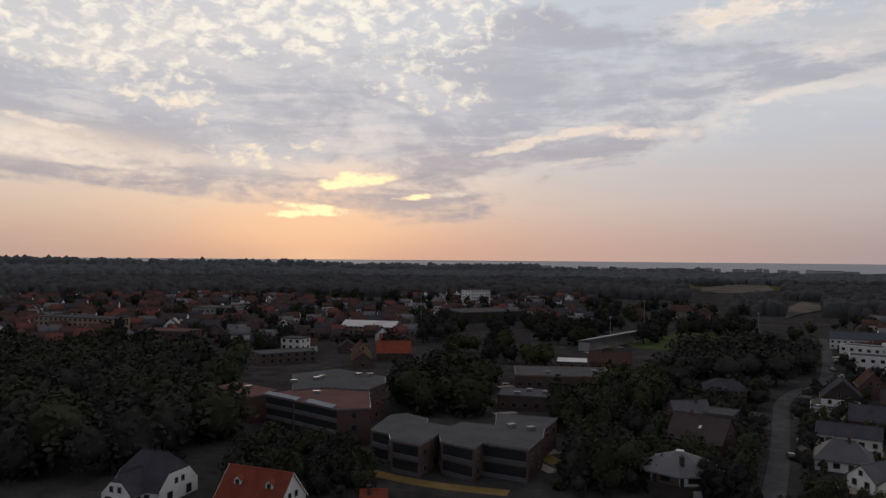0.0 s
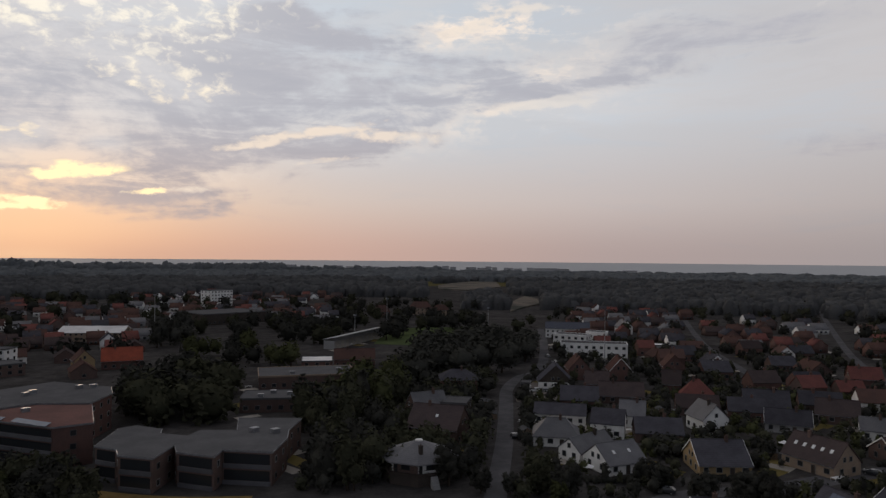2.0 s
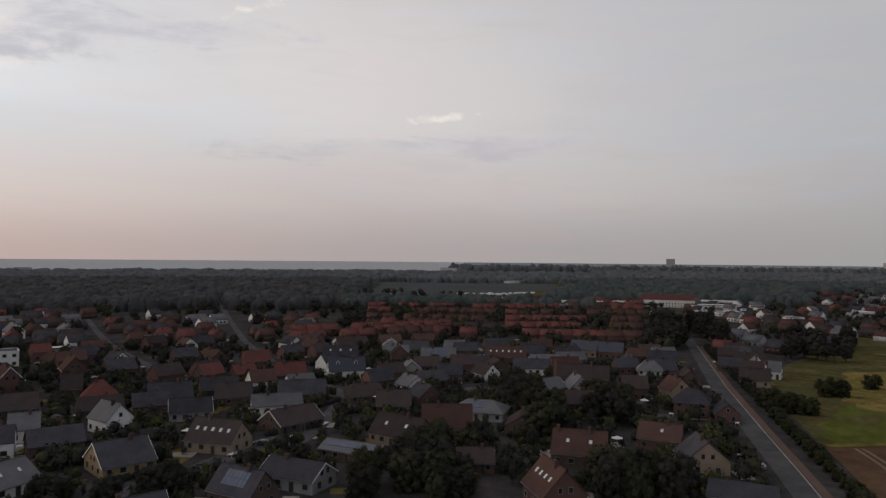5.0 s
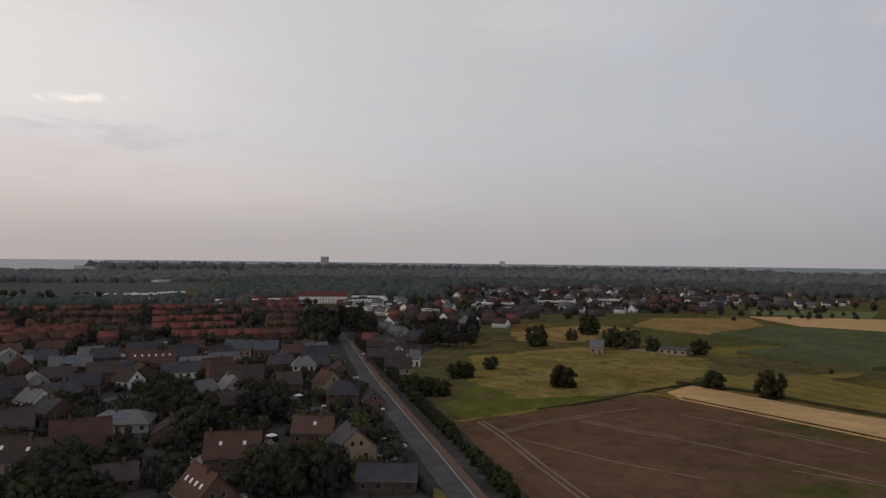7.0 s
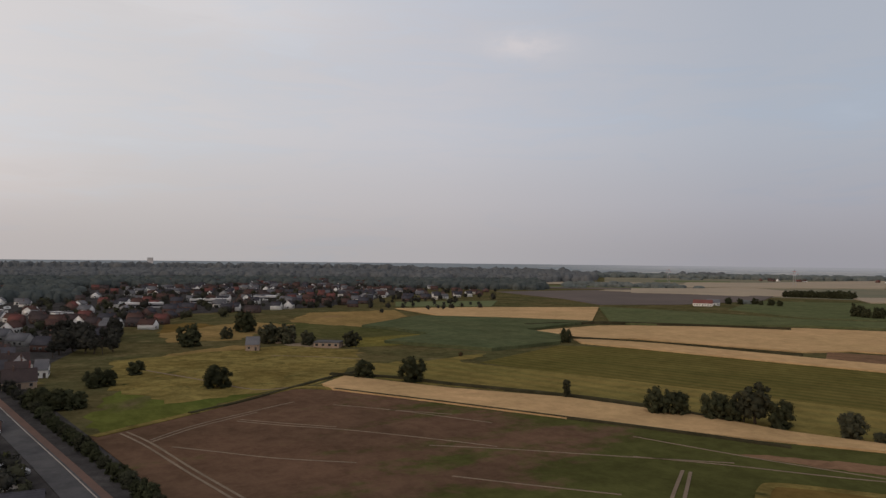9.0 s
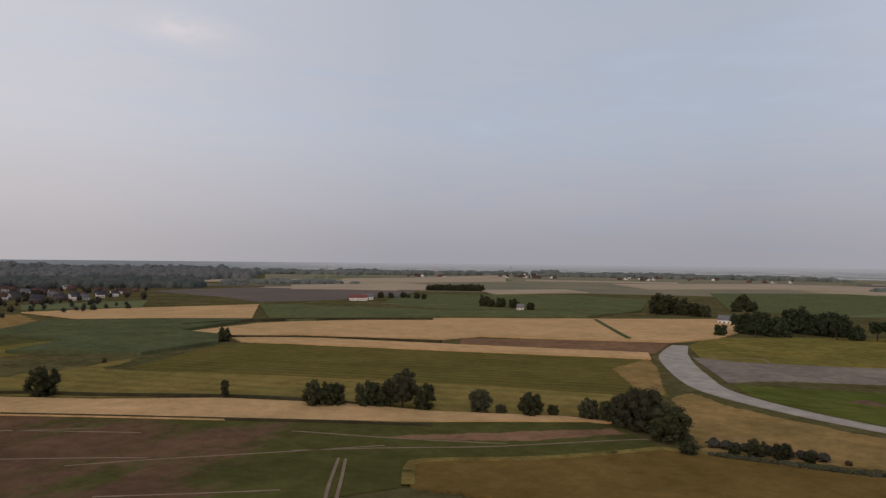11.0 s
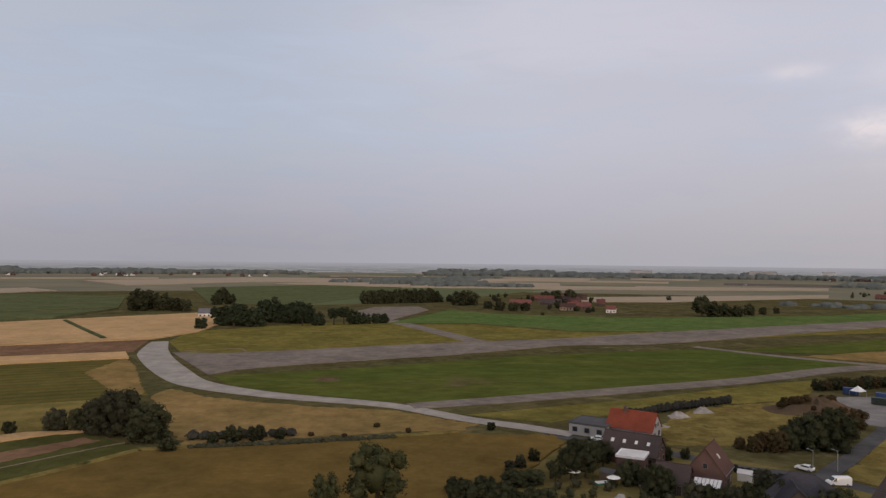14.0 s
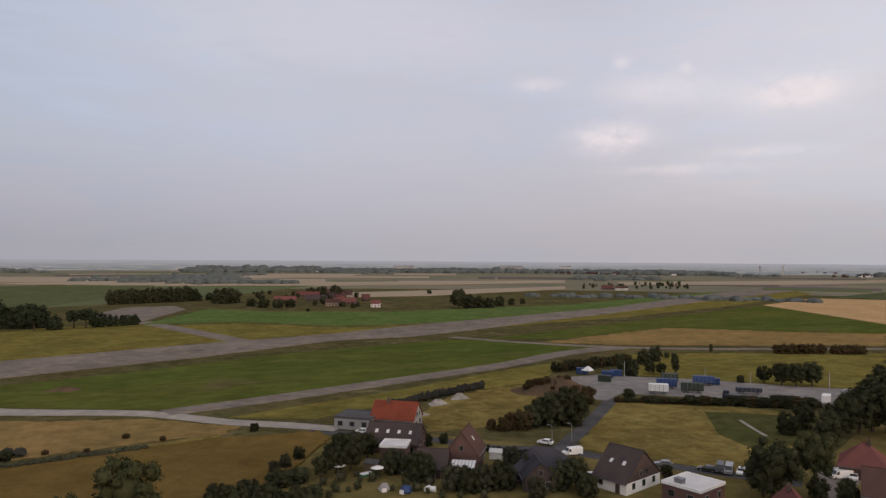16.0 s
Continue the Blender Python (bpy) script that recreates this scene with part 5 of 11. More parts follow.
def car(x, y, turn, paint="car_white", van=False, z=0.1, label="", group="parked cars"):
    words = {"car_white": "white", "car_dark": "dark", "car_grey": "silver grey", "red_paint": "red"}[paint]
    root = thing("van" if van else "car", x, y, turn, label or f"{words} {'delivery van' if van else 'hatchback'} parked on tarmac", "van" if van else "car", group, z)

    def body():
        w = 0.95 if van else 0.86
        if van:
            prof = [(-2.5, 0.35), (2.5, 0.35), (2.55, 0.9), (1.75, 1.1), (1.15, 1.95), (-2.45, 2.05), (-2.55, 1.9)]
        else:
            prof = [(-2.05, 0.32), (2.05, 0.32), (2.1, 0.7), (1.95, 0.82), (1.0, 0.95), (0.35, 1.42), (-1.25, 1.46), (-1.95, 1.0), (-2.1, 0.85)]
        s, n = Solid(), len(prof)
        v = [(a, sg * w * (0.86 if b > 1.2 else 1.0), b) for sg in (-1, 1) for a, b in prof]
        f = [tuple(range(n)), tuple(reversed(range(n, 2 * n)))] + [(i, n + i, n + (i + 1) % n, (i + 1) % n) for i in range(n)]
        return s.hull(v, f).mesh("body", paint)

    part("body", shared(("car", paint, van), body), None, root)
    if van:
        panes = {"windscreen": [(1.79, -0.86, 1.12), (1.79, 0.86, 1.12), (1.2, 0.8, 1.88), (1.2, -0.8, 1.88)]}
        side = [(1.6, 0.957, 1.12), (0.7, 0.957, 1.12), (0.7, 0.85, 1.8), (1.15, 0.85, 1.8)]
    else:
        panes = {"windscreen": [(0.97, -0.8, 0.98), (0.97, 0.8, 0.98), (0.40, 0.7, 1.4), (0.40, -0.7, 1.4)], "rear_window": [(-1.32, -0.7, 1.44), (-1.32, 0.7, 1.44), (-1.97, 0.8, 1.02), (-1.97, -0.8, 1.02)]}
        side = [(0.8, 0.868, 1.0), (-1.7, 0.868, 1.0), (-1.2, 0.755, 1.39), (0.3, 0.755, 1.39)]
    for name, pts in panes.items():
        part(name, shared((name, van), lambda: Solid().hull(pts, [(0, 1, 2, 3)]).mesh(name, "pane")), None, root)
    for sg in (-1, 1):
        pts = [(a, sg * b, c) for a, b, c in side]
        part("side_window", shared(("side", van, sg), lambda: Solid().hull(pts, [(0, 1, 2, 3) if sg < 0 else (3, 2, 1, 0)]).mesh("side_window", "pane")), None, root)
    wheel_set(root, (1.55, -1.6) if van else (1.3, -1.3), 0.86 if van else 0.78)
    fx = 2.52 if van else 2.06
    for sg in (-1, 1):
        part("headlight", shared("headlight", lambda: Solid().box(-0.06, 0.05, -0.16, 0.16, -0.07, 0.07).mesh("headlight", "lamp_glass")), None, root, at=pose(fx, sg * 0.62, 0.72))
    return root


def trailer(x, y, turn, length, sheet, z=0.2, height=2.6, label="", name="lorry_trailer"):
    words = {"blue_sheet": "blue curtain-sided", "car_white": "white box", "dark_green": "dark green tarpaulined", "navy": "navy flatbed", "grey_wall": "grey box"}[sheet]
    root = thing(name, x, y, turn, label or f"{words} lorry trailer standing in gravel yard", "trailer", "lorry trailers", z)
    L = length / 2
    part("chassis", Solid().box(-L, L, -1.0, 1.0, 0.85, 1.1), "rubber", root)
    s = Solid().box(-L, L, -1.25, 1.25, 1.1, 1.1 + height)
    part("box_body", s, sheet, root)
    for i in range(int(length / 1.5)):
        for sg in (-1, 1):
            part("post", Solid().box(-0.05, 0.05, -0.03, 0.03, 1.1, 1.1 + height), "zinc", root, at=pose(-L + 0.7 + i * 1.5, sg * 1.28, 0))
    wheel_set(root, (-L + 1.0, -L + 2.3, L - 1.5), 1.05, 0.48)
    part("landing_leg", Solid().box(L - 2.6, L - 2.4, -0.7, -0.5, 0, 0.9), "zinc", root)
    part("landing_leg", Solid().box(L - 2.6, L - 2.4, 0.5, 0.7, 0, 0.9), "zinc", root)
    return root


def street_lamp(x, y, turn, height=7.0):
    root = thing("street_lamp", x, y, turn, "slim grey steel street lamp beside the road", "street lamp", "street lamps")
    part("pole", Solid().tube((0, 0, -0.2), (0, 0, height), 0.1, 0.06, 8).tube((0, 0, height), (0.9, 0, height + 0.25), 0.05, 0.04, 6), "steel", root)
    part("lantern", Solid().box(0.8, 1.4, -0.14, 0.14, height + 0.18, height + 0.34), "zinc", root)
    return root


# ---- ground ----
def ground_sheet():
    """One sheet to the horizon, with rings that grow outwards."""
    s, rings, sides = Solid(), [0, 60, 130, 220, 350, 550, 900, 1500, 2500, 3600, 4950], 72
    s.v = [(0, 0, 0)] + [(r * math.cos(2 * math.pi * j / sides), r * math.sin(2 * math.pi * j / sides), 0) for r in rings[1:] for j in range(sides)]
    for j in range(sides):
        k = (j + 1) % sides
        s.f.append((0, 1 + j, 1 + k))
        s.f += [(1 + i * sides + j, 1 + (i + 1) * sides + j, 1 + (i + 1) * sides + k, 1 + i * sides + k) for i in range(len(rings) - 2)]
    tagged(new("ground", s.mesh("ground", "grass")), "wide flat meadow grass ground", "ground", kind="structure")


def arc_band(name, material, r0, r1, z0, z1, a0, a1, label, category, kind="structure"):
    """A band of ground round the place between two bearings, from r0 at height z0 out to r1 at height z1."""
    s, n = Solid(), max(8, int(abs(a1 - a0) / 2))
    pts = [(-math.sin(radians(a0 + (a1 - a0) * i / n)), math.cos(radians(a0 + (a1 - a0) * i / n))) for i in range(n + 1)]
    m = 6
    s.v = [(p[0] * (r0 + (r1 - r0) * j / m), p[1] * (r0 + (r1 - r0) * j / m), z0 + (z1 - z0) * j / m) for j in range(m + 1) for p in pts]
    s.f = [(j * (n + 1) + i, j * (n + 1) + i + 1, (j + 1) * (n + 1) + i + 1, (j + 1) * (n + 1) + i) for j in range(m) for i in range(n)]
    return tagged(new(name, s.mesh(name, material)), label, category, kind=kind)


ground_sheet()
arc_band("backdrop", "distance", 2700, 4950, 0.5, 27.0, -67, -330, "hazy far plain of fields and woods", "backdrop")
arc_band("water", "sea", 2350, 4950, 0.5, 27.0, 40, -67.5, "calm grey evening sea", "sea")

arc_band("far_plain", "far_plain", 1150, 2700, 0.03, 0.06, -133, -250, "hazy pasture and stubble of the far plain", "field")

# farmland
field("brown_field", "brown", [(218.9, -14.7), (149.3, -26.3), (91.5, -128), (100.6, -142.7), (79.7, -160.6), (53.9, -191.1), (55.9, -195.2), (71.2, -210), (81.8, -211), (174.8, -146.8), (214.1, -124.2), (253.8, -100.1), (262.8, -87.6), (234, -43.3)], 0.25, label="brown ripening crop field with green patches", category="field")
field("soil_strip", "soil", [(123, -159.1), (100, -180.7), (72.6, -206.4), (67.7, -202.5), (88.2, -177.7), (116.2, -161)], 0.31, label="bare brown strip beside the wheat", category="field", ragged=1.0)
field("wheat_strip", "wheat", [(267.1, -100.5), (280.7, -115.7), (235.4, -141.5), (201.3, -169), (157.7, -188.2), (130.2, -193.7), (90.2, -212.8), (73.5, -214.2), (81.8, -211), (103, -196.1), (128.1, -177.4), (174.8, -146.8), (214.1, -124.2), (253.8, -100.1)], 0.75, label="narrow strip of ripe wheat", category="field")
field("cut_meadow", "hay_light", [(277.5, -122.1), (300.9, -180.7), (248.2, -208.2), (219.9, -221.2), (143.2, -249.4), (82, -265.5), (73.2, -218.6), (91.5, -215.9), (131.5, -195.8), (158.8, -189.5), (181.5, -185.5), (206.4, -173.2), (240.7, -144.6)], 0.12, label="cut yellow meadow with faint mowing rows", category="field", ragged=0.8)
field("hay_field", "hay", [(291.5, -191.2), (329.3, -271.8), (301.1, -302.3), (221.6, -328.7), (113, -364.7), (86.5, -304.9), (71.9, -266), (142, -247.3), (218, -219.3), (245.7, -206.1)], 0.16, label="mown hay field with long dark rows", category="field")
field("rust_stubble", "stubble", [(114.1, -323.1), (110.8, -367.9), (97.5, -338.4), (75.1, -271.5), (82.8, -267.8)], 0.2, label="rust-coloured stubble corner", category="field", ragged=0.6)
field("wheat_strip", "wheat", [(349, -299.5), (325.4, -326.7), (219.5, -357.2), (117.2, -389.1), (108.7, -366.1), (220.3, -326.7), (299.3, -300.6), (330.1, -290)], 0.8, label="narrow strip of ripe wheat", category="field")
field("ploughed_field", "soil", [(237.6, -389.6), (180.1, -423.3), (121.5, -447.6), (114.3, -392.9), (185.5, -371.5), (220.3, -359.7)], 0.3, label="red-brown ploughed field", category="field")
field("wheat_field", "wheat", [(401.4, -303.3), (413.6, -380.3), (403.3, -404.5), (330.4, -512.1), (229.9, -589.7), (113.2, -681.4), (96.2, -579.9), (102.9, -493.4), (120.6, -451.5), (233, -404.7), (242, -375.5), (335.9, -337.1), (354.9, -302.2)], 0.8, label="large field of ripe wheat", category="field")
field("wheat_field", "wheat", [(645.9, -320.5), (628.4, -411.4), (580.6, -533.7), (451.1, -407.2), (507.7, -361.9), (546.9, -316.1)], 0.8, label="field of ripe wheat", category="field")
field("maize_field", "maize", [(543.8, -291.7), (493.1, -351.5), (438.3, -396.9), (405.5, -303.9), (361.7, -303.2), (333.8, -275.5), (325, -220.5), (383.4, -183), (407.8, -227.3), (450.3, -223.6), (479, -210.2)], 1.9, label="dark green maize field", category="field")
field("maize_field", "far_maize", [(573.6, -527.2), (546.8, -547.9), (378.8, -586.9), (221.9, -714.2), (237, -607.9), (339.7, -526.5), (409.6, -410.8), (432.6, -410)], 1.6, label="green maize field", category="field")
field("meadow", "lush", [(239.2, -14.9), (281.2, -26.5), (322.2, -52.3), (320.3, -80.6), (298, -94.2), (265.3, -77.4), (237.4, -43.9), (221.5, -16)], 0.05, label="greener meadow grass with mown streaks", category="field", ragged=2.5)
field("meadow", "hay_light", [(265.8, -97.7), (290.7, -122.4), (311.8, -137), (309.3, -172.6), (318.5, -212.4), (284.4, -164.7), (280.8, -128.8)], 0.09, label="paler cut corner of the meadow", category="field", ragged=2.5)
field("meadow", "olive", [(553.3, -85.4), (568.9, -108.2), (510.8, -128.1), (448, -116), (463.4, -74.9), (504.8, -74.4)], 0.05, label="tan cut meadow behind trees", category="field", ragged=2.5)
field("meadow", "green_crop", [(536.7, -158.1), (536.2, -196.4), (413.9, -239.4), (367.4, -197.3), (420, -168.9), (457.3, -144.2)], 0.05, label="dull green meadow strip", category="field", ragged=2.5)
field("meadow", "stubble", [(628.6, -222), (631.5, -313.3), (558.5, -288.3), (483, -211.9), (544.9, -176.3)], 0.06, label="dry brownish pasture", category="field", ragged=2.5)
field("farmyard", "sand", [(406, -128.1), (405.7, -148.8), (387.4, -161.2), (372.3, -149.8), (385.4, -128.1)], 0.07, label="pale sandy farmyard", category="field")
field("meadow", "stubble", [(368.6, -41.9), (395.7, -72.6), (408.9, -102.7), (375.9, -125), (349.3, -153.5), (326.4, -119.8), (328.6, -82.7), (333.5, -54.1)], 0.045, label="dry yellowed part of the meadow", category="field", ragged=2.5)
ribbon("field_ditch", "ditch", [(236.1, -44.5), (248, -64.5), (266.2, -88.7), (279.1, -106.2), (292.9, -128.8)], 1.6, 0.7, label="dark weedy ditch along the field edge", category="verge")
ribbon("field_ditch", "ditch", [(288.9, -112.5), (268.5, -133.6), (243.9, -146.6), (204.7, -171.8), (175.4, -184.7), (147.8, -190.2)], 2.2, 1.0, label="dark weedy ditch along the field edge", category="verge")
ribbon("field_ditch", "ditch", [(254.7, -100.9), (215, -124.6), (175.4, -147.3), (148.1, -162.9), (118.7, -178.2)], 1.4, 0.9, label="dark weedy ditch along the field edge", category="verge")
ribbon("field_ditch", "ditch", [(359.1, -301), (298.3, -337.5), (234.2, -361.2)], 2.2, 1.5, label="dark weedy ditch along the field edge", category="verge")
ribbon("field_ditch", "ditch", [(381.7, -229), (356.5, -254.3), (360.6, -297.6)], 2.5, 1.2, label="dark weedy ditch along the field edge", category="verge")
ribbon("field_ditch", "ditch", [(436.9, -327.4), (430.4, -389.7), (395, -434), (326.4, -489.5)], 3, 2.2, label="dark weedy ditch along the field edge", category="verge")
ribbon("meadow_path", "track", [(338.9, -43.2), (302.2, -60.1), (269.5, -74.3), (268.7, -91.8)], 1.2, 0.16, label="faint trodden path in the meadow", category="path")
ribbon("meadow_path", "track", [(359.1, -107.5), (345.1, -126.7), (327.6, -144)], 1.0, 0.16, label="faint trodden path in the meadow", category="path")
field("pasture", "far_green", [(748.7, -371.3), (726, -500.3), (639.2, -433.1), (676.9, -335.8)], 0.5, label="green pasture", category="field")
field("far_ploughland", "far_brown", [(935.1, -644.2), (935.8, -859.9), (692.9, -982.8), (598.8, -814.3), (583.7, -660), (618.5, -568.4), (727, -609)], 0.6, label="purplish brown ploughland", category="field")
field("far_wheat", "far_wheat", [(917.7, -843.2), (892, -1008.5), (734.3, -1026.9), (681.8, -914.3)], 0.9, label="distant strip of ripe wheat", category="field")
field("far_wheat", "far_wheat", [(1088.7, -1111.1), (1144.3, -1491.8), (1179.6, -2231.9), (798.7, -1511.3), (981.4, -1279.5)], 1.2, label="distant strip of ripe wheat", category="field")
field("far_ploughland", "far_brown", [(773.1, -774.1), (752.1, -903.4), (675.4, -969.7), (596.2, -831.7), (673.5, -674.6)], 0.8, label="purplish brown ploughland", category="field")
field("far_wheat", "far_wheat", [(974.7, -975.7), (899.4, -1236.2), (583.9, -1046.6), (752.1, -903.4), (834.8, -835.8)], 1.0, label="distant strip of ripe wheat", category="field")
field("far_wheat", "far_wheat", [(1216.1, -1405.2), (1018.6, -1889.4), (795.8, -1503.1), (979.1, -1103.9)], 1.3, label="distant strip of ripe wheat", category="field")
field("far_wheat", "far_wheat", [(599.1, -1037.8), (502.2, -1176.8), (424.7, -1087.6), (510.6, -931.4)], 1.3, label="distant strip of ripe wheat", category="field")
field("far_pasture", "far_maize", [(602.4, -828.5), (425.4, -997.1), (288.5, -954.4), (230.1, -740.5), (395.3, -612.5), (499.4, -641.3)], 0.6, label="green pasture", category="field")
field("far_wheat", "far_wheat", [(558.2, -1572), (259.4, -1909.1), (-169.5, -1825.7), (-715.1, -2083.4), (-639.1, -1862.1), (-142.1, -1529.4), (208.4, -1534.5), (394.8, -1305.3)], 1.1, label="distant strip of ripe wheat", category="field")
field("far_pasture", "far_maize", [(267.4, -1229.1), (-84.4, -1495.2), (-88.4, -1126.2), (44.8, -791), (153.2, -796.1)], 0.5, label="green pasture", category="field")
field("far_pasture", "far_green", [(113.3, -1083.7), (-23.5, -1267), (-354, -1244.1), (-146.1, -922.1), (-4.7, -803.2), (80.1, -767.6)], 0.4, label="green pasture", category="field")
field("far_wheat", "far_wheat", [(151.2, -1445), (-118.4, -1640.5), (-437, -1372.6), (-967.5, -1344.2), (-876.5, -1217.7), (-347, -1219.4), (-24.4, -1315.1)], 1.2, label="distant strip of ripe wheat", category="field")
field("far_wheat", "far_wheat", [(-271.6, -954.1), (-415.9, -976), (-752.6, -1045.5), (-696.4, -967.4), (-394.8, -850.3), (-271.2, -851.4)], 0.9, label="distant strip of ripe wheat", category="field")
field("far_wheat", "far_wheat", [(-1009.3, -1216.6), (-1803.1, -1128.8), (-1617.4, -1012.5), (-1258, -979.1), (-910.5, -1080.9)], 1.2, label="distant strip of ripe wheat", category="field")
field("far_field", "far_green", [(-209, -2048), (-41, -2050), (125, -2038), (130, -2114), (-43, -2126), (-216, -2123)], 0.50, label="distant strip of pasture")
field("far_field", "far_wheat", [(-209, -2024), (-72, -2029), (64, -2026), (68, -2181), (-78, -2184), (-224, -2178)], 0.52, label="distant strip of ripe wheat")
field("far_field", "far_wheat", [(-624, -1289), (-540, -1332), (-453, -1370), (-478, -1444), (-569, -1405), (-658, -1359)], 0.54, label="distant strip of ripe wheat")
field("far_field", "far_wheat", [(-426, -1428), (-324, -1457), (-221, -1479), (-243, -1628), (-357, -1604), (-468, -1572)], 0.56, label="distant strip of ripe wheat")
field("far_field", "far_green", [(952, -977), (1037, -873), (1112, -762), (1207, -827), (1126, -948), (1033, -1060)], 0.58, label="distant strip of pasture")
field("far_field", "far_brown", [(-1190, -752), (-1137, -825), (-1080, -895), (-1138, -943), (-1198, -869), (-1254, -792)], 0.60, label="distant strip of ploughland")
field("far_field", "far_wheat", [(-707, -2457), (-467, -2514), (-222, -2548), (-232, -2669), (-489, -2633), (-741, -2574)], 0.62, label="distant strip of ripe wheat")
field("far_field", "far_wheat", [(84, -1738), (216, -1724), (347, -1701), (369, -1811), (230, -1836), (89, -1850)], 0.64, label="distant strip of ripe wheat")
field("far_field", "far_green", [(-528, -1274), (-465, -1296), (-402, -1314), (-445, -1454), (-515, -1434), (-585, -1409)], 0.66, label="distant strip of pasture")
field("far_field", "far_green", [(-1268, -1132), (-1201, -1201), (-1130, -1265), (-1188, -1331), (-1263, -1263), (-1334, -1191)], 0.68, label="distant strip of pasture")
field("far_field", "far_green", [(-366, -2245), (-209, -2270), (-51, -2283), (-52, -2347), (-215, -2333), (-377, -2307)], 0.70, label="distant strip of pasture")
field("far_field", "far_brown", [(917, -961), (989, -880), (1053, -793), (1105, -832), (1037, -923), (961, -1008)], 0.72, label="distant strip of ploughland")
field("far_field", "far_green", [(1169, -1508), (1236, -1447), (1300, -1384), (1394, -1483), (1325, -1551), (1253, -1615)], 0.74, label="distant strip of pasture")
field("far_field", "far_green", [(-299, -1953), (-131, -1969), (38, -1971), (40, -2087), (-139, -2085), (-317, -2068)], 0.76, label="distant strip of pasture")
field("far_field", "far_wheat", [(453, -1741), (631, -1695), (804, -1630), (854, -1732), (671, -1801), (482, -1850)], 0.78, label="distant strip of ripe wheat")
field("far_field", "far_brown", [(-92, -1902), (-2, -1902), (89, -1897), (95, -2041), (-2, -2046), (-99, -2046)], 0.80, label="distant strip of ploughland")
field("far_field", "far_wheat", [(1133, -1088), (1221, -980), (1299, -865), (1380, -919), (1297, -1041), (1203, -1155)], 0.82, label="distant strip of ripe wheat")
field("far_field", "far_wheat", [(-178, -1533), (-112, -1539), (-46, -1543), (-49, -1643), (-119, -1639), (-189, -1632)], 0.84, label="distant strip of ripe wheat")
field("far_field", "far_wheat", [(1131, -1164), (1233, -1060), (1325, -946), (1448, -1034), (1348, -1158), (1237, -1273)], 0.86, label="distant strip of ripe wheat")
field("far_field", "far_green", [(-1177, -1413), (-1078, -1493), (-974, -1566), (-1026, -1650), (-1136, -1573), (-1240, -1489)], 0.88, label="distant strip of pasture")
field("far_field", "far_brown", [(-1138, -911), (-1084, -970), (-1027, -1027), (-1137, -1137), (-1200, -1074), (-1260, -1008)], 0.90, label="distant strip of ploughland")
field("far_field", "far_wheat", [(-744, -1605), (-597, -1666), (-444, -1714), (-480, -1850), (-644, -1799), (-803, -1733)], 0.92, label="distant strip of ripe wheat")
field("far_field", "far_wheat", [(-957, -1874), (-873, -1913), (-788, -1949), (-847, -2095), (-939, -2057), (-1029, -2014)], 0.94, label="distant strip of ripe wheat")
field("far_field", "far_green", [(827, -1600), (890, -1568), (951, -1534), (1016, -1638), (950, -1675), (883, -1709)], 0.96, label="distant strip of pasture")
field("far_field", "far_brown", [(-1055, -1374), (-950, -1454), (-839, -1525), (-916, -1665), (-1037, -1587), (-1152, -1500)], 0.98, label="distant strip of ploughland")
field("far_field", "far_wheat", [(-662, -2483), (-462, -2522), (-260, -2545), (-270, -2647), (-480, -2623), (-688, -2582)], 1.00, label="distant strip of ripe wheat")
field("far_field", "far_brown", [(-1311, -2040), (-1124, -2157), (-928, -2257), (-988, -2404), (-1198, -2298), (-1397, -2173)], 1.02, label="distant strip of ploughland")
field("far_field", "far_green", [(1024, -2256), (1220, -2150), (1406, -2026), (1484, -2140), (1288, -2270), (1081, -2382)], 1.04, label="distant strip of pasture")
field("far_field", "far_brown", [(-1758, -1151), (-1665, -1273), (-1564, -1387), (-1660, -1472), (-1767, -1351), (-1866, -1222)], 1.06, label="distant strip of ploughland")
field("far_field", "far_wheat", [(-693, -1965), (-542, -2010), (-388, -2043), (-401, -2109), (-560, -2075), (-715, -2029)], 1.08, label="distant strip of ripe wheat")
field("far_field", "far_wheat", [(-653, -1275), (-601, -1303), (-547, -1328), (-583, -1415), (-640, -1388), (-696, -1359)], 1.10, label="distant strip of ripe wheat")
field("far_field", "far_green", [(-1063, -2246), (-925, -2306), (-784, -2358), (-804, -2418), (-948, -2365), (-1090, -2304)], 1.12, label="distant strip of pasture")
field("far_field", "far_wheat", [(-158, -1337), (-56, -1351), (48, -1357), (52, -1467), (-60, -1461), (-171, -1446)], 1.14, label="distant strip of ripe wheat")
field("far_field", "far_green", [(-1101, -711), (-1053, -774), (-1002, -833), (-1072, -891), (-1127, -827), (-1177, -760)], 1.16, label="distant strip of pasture")

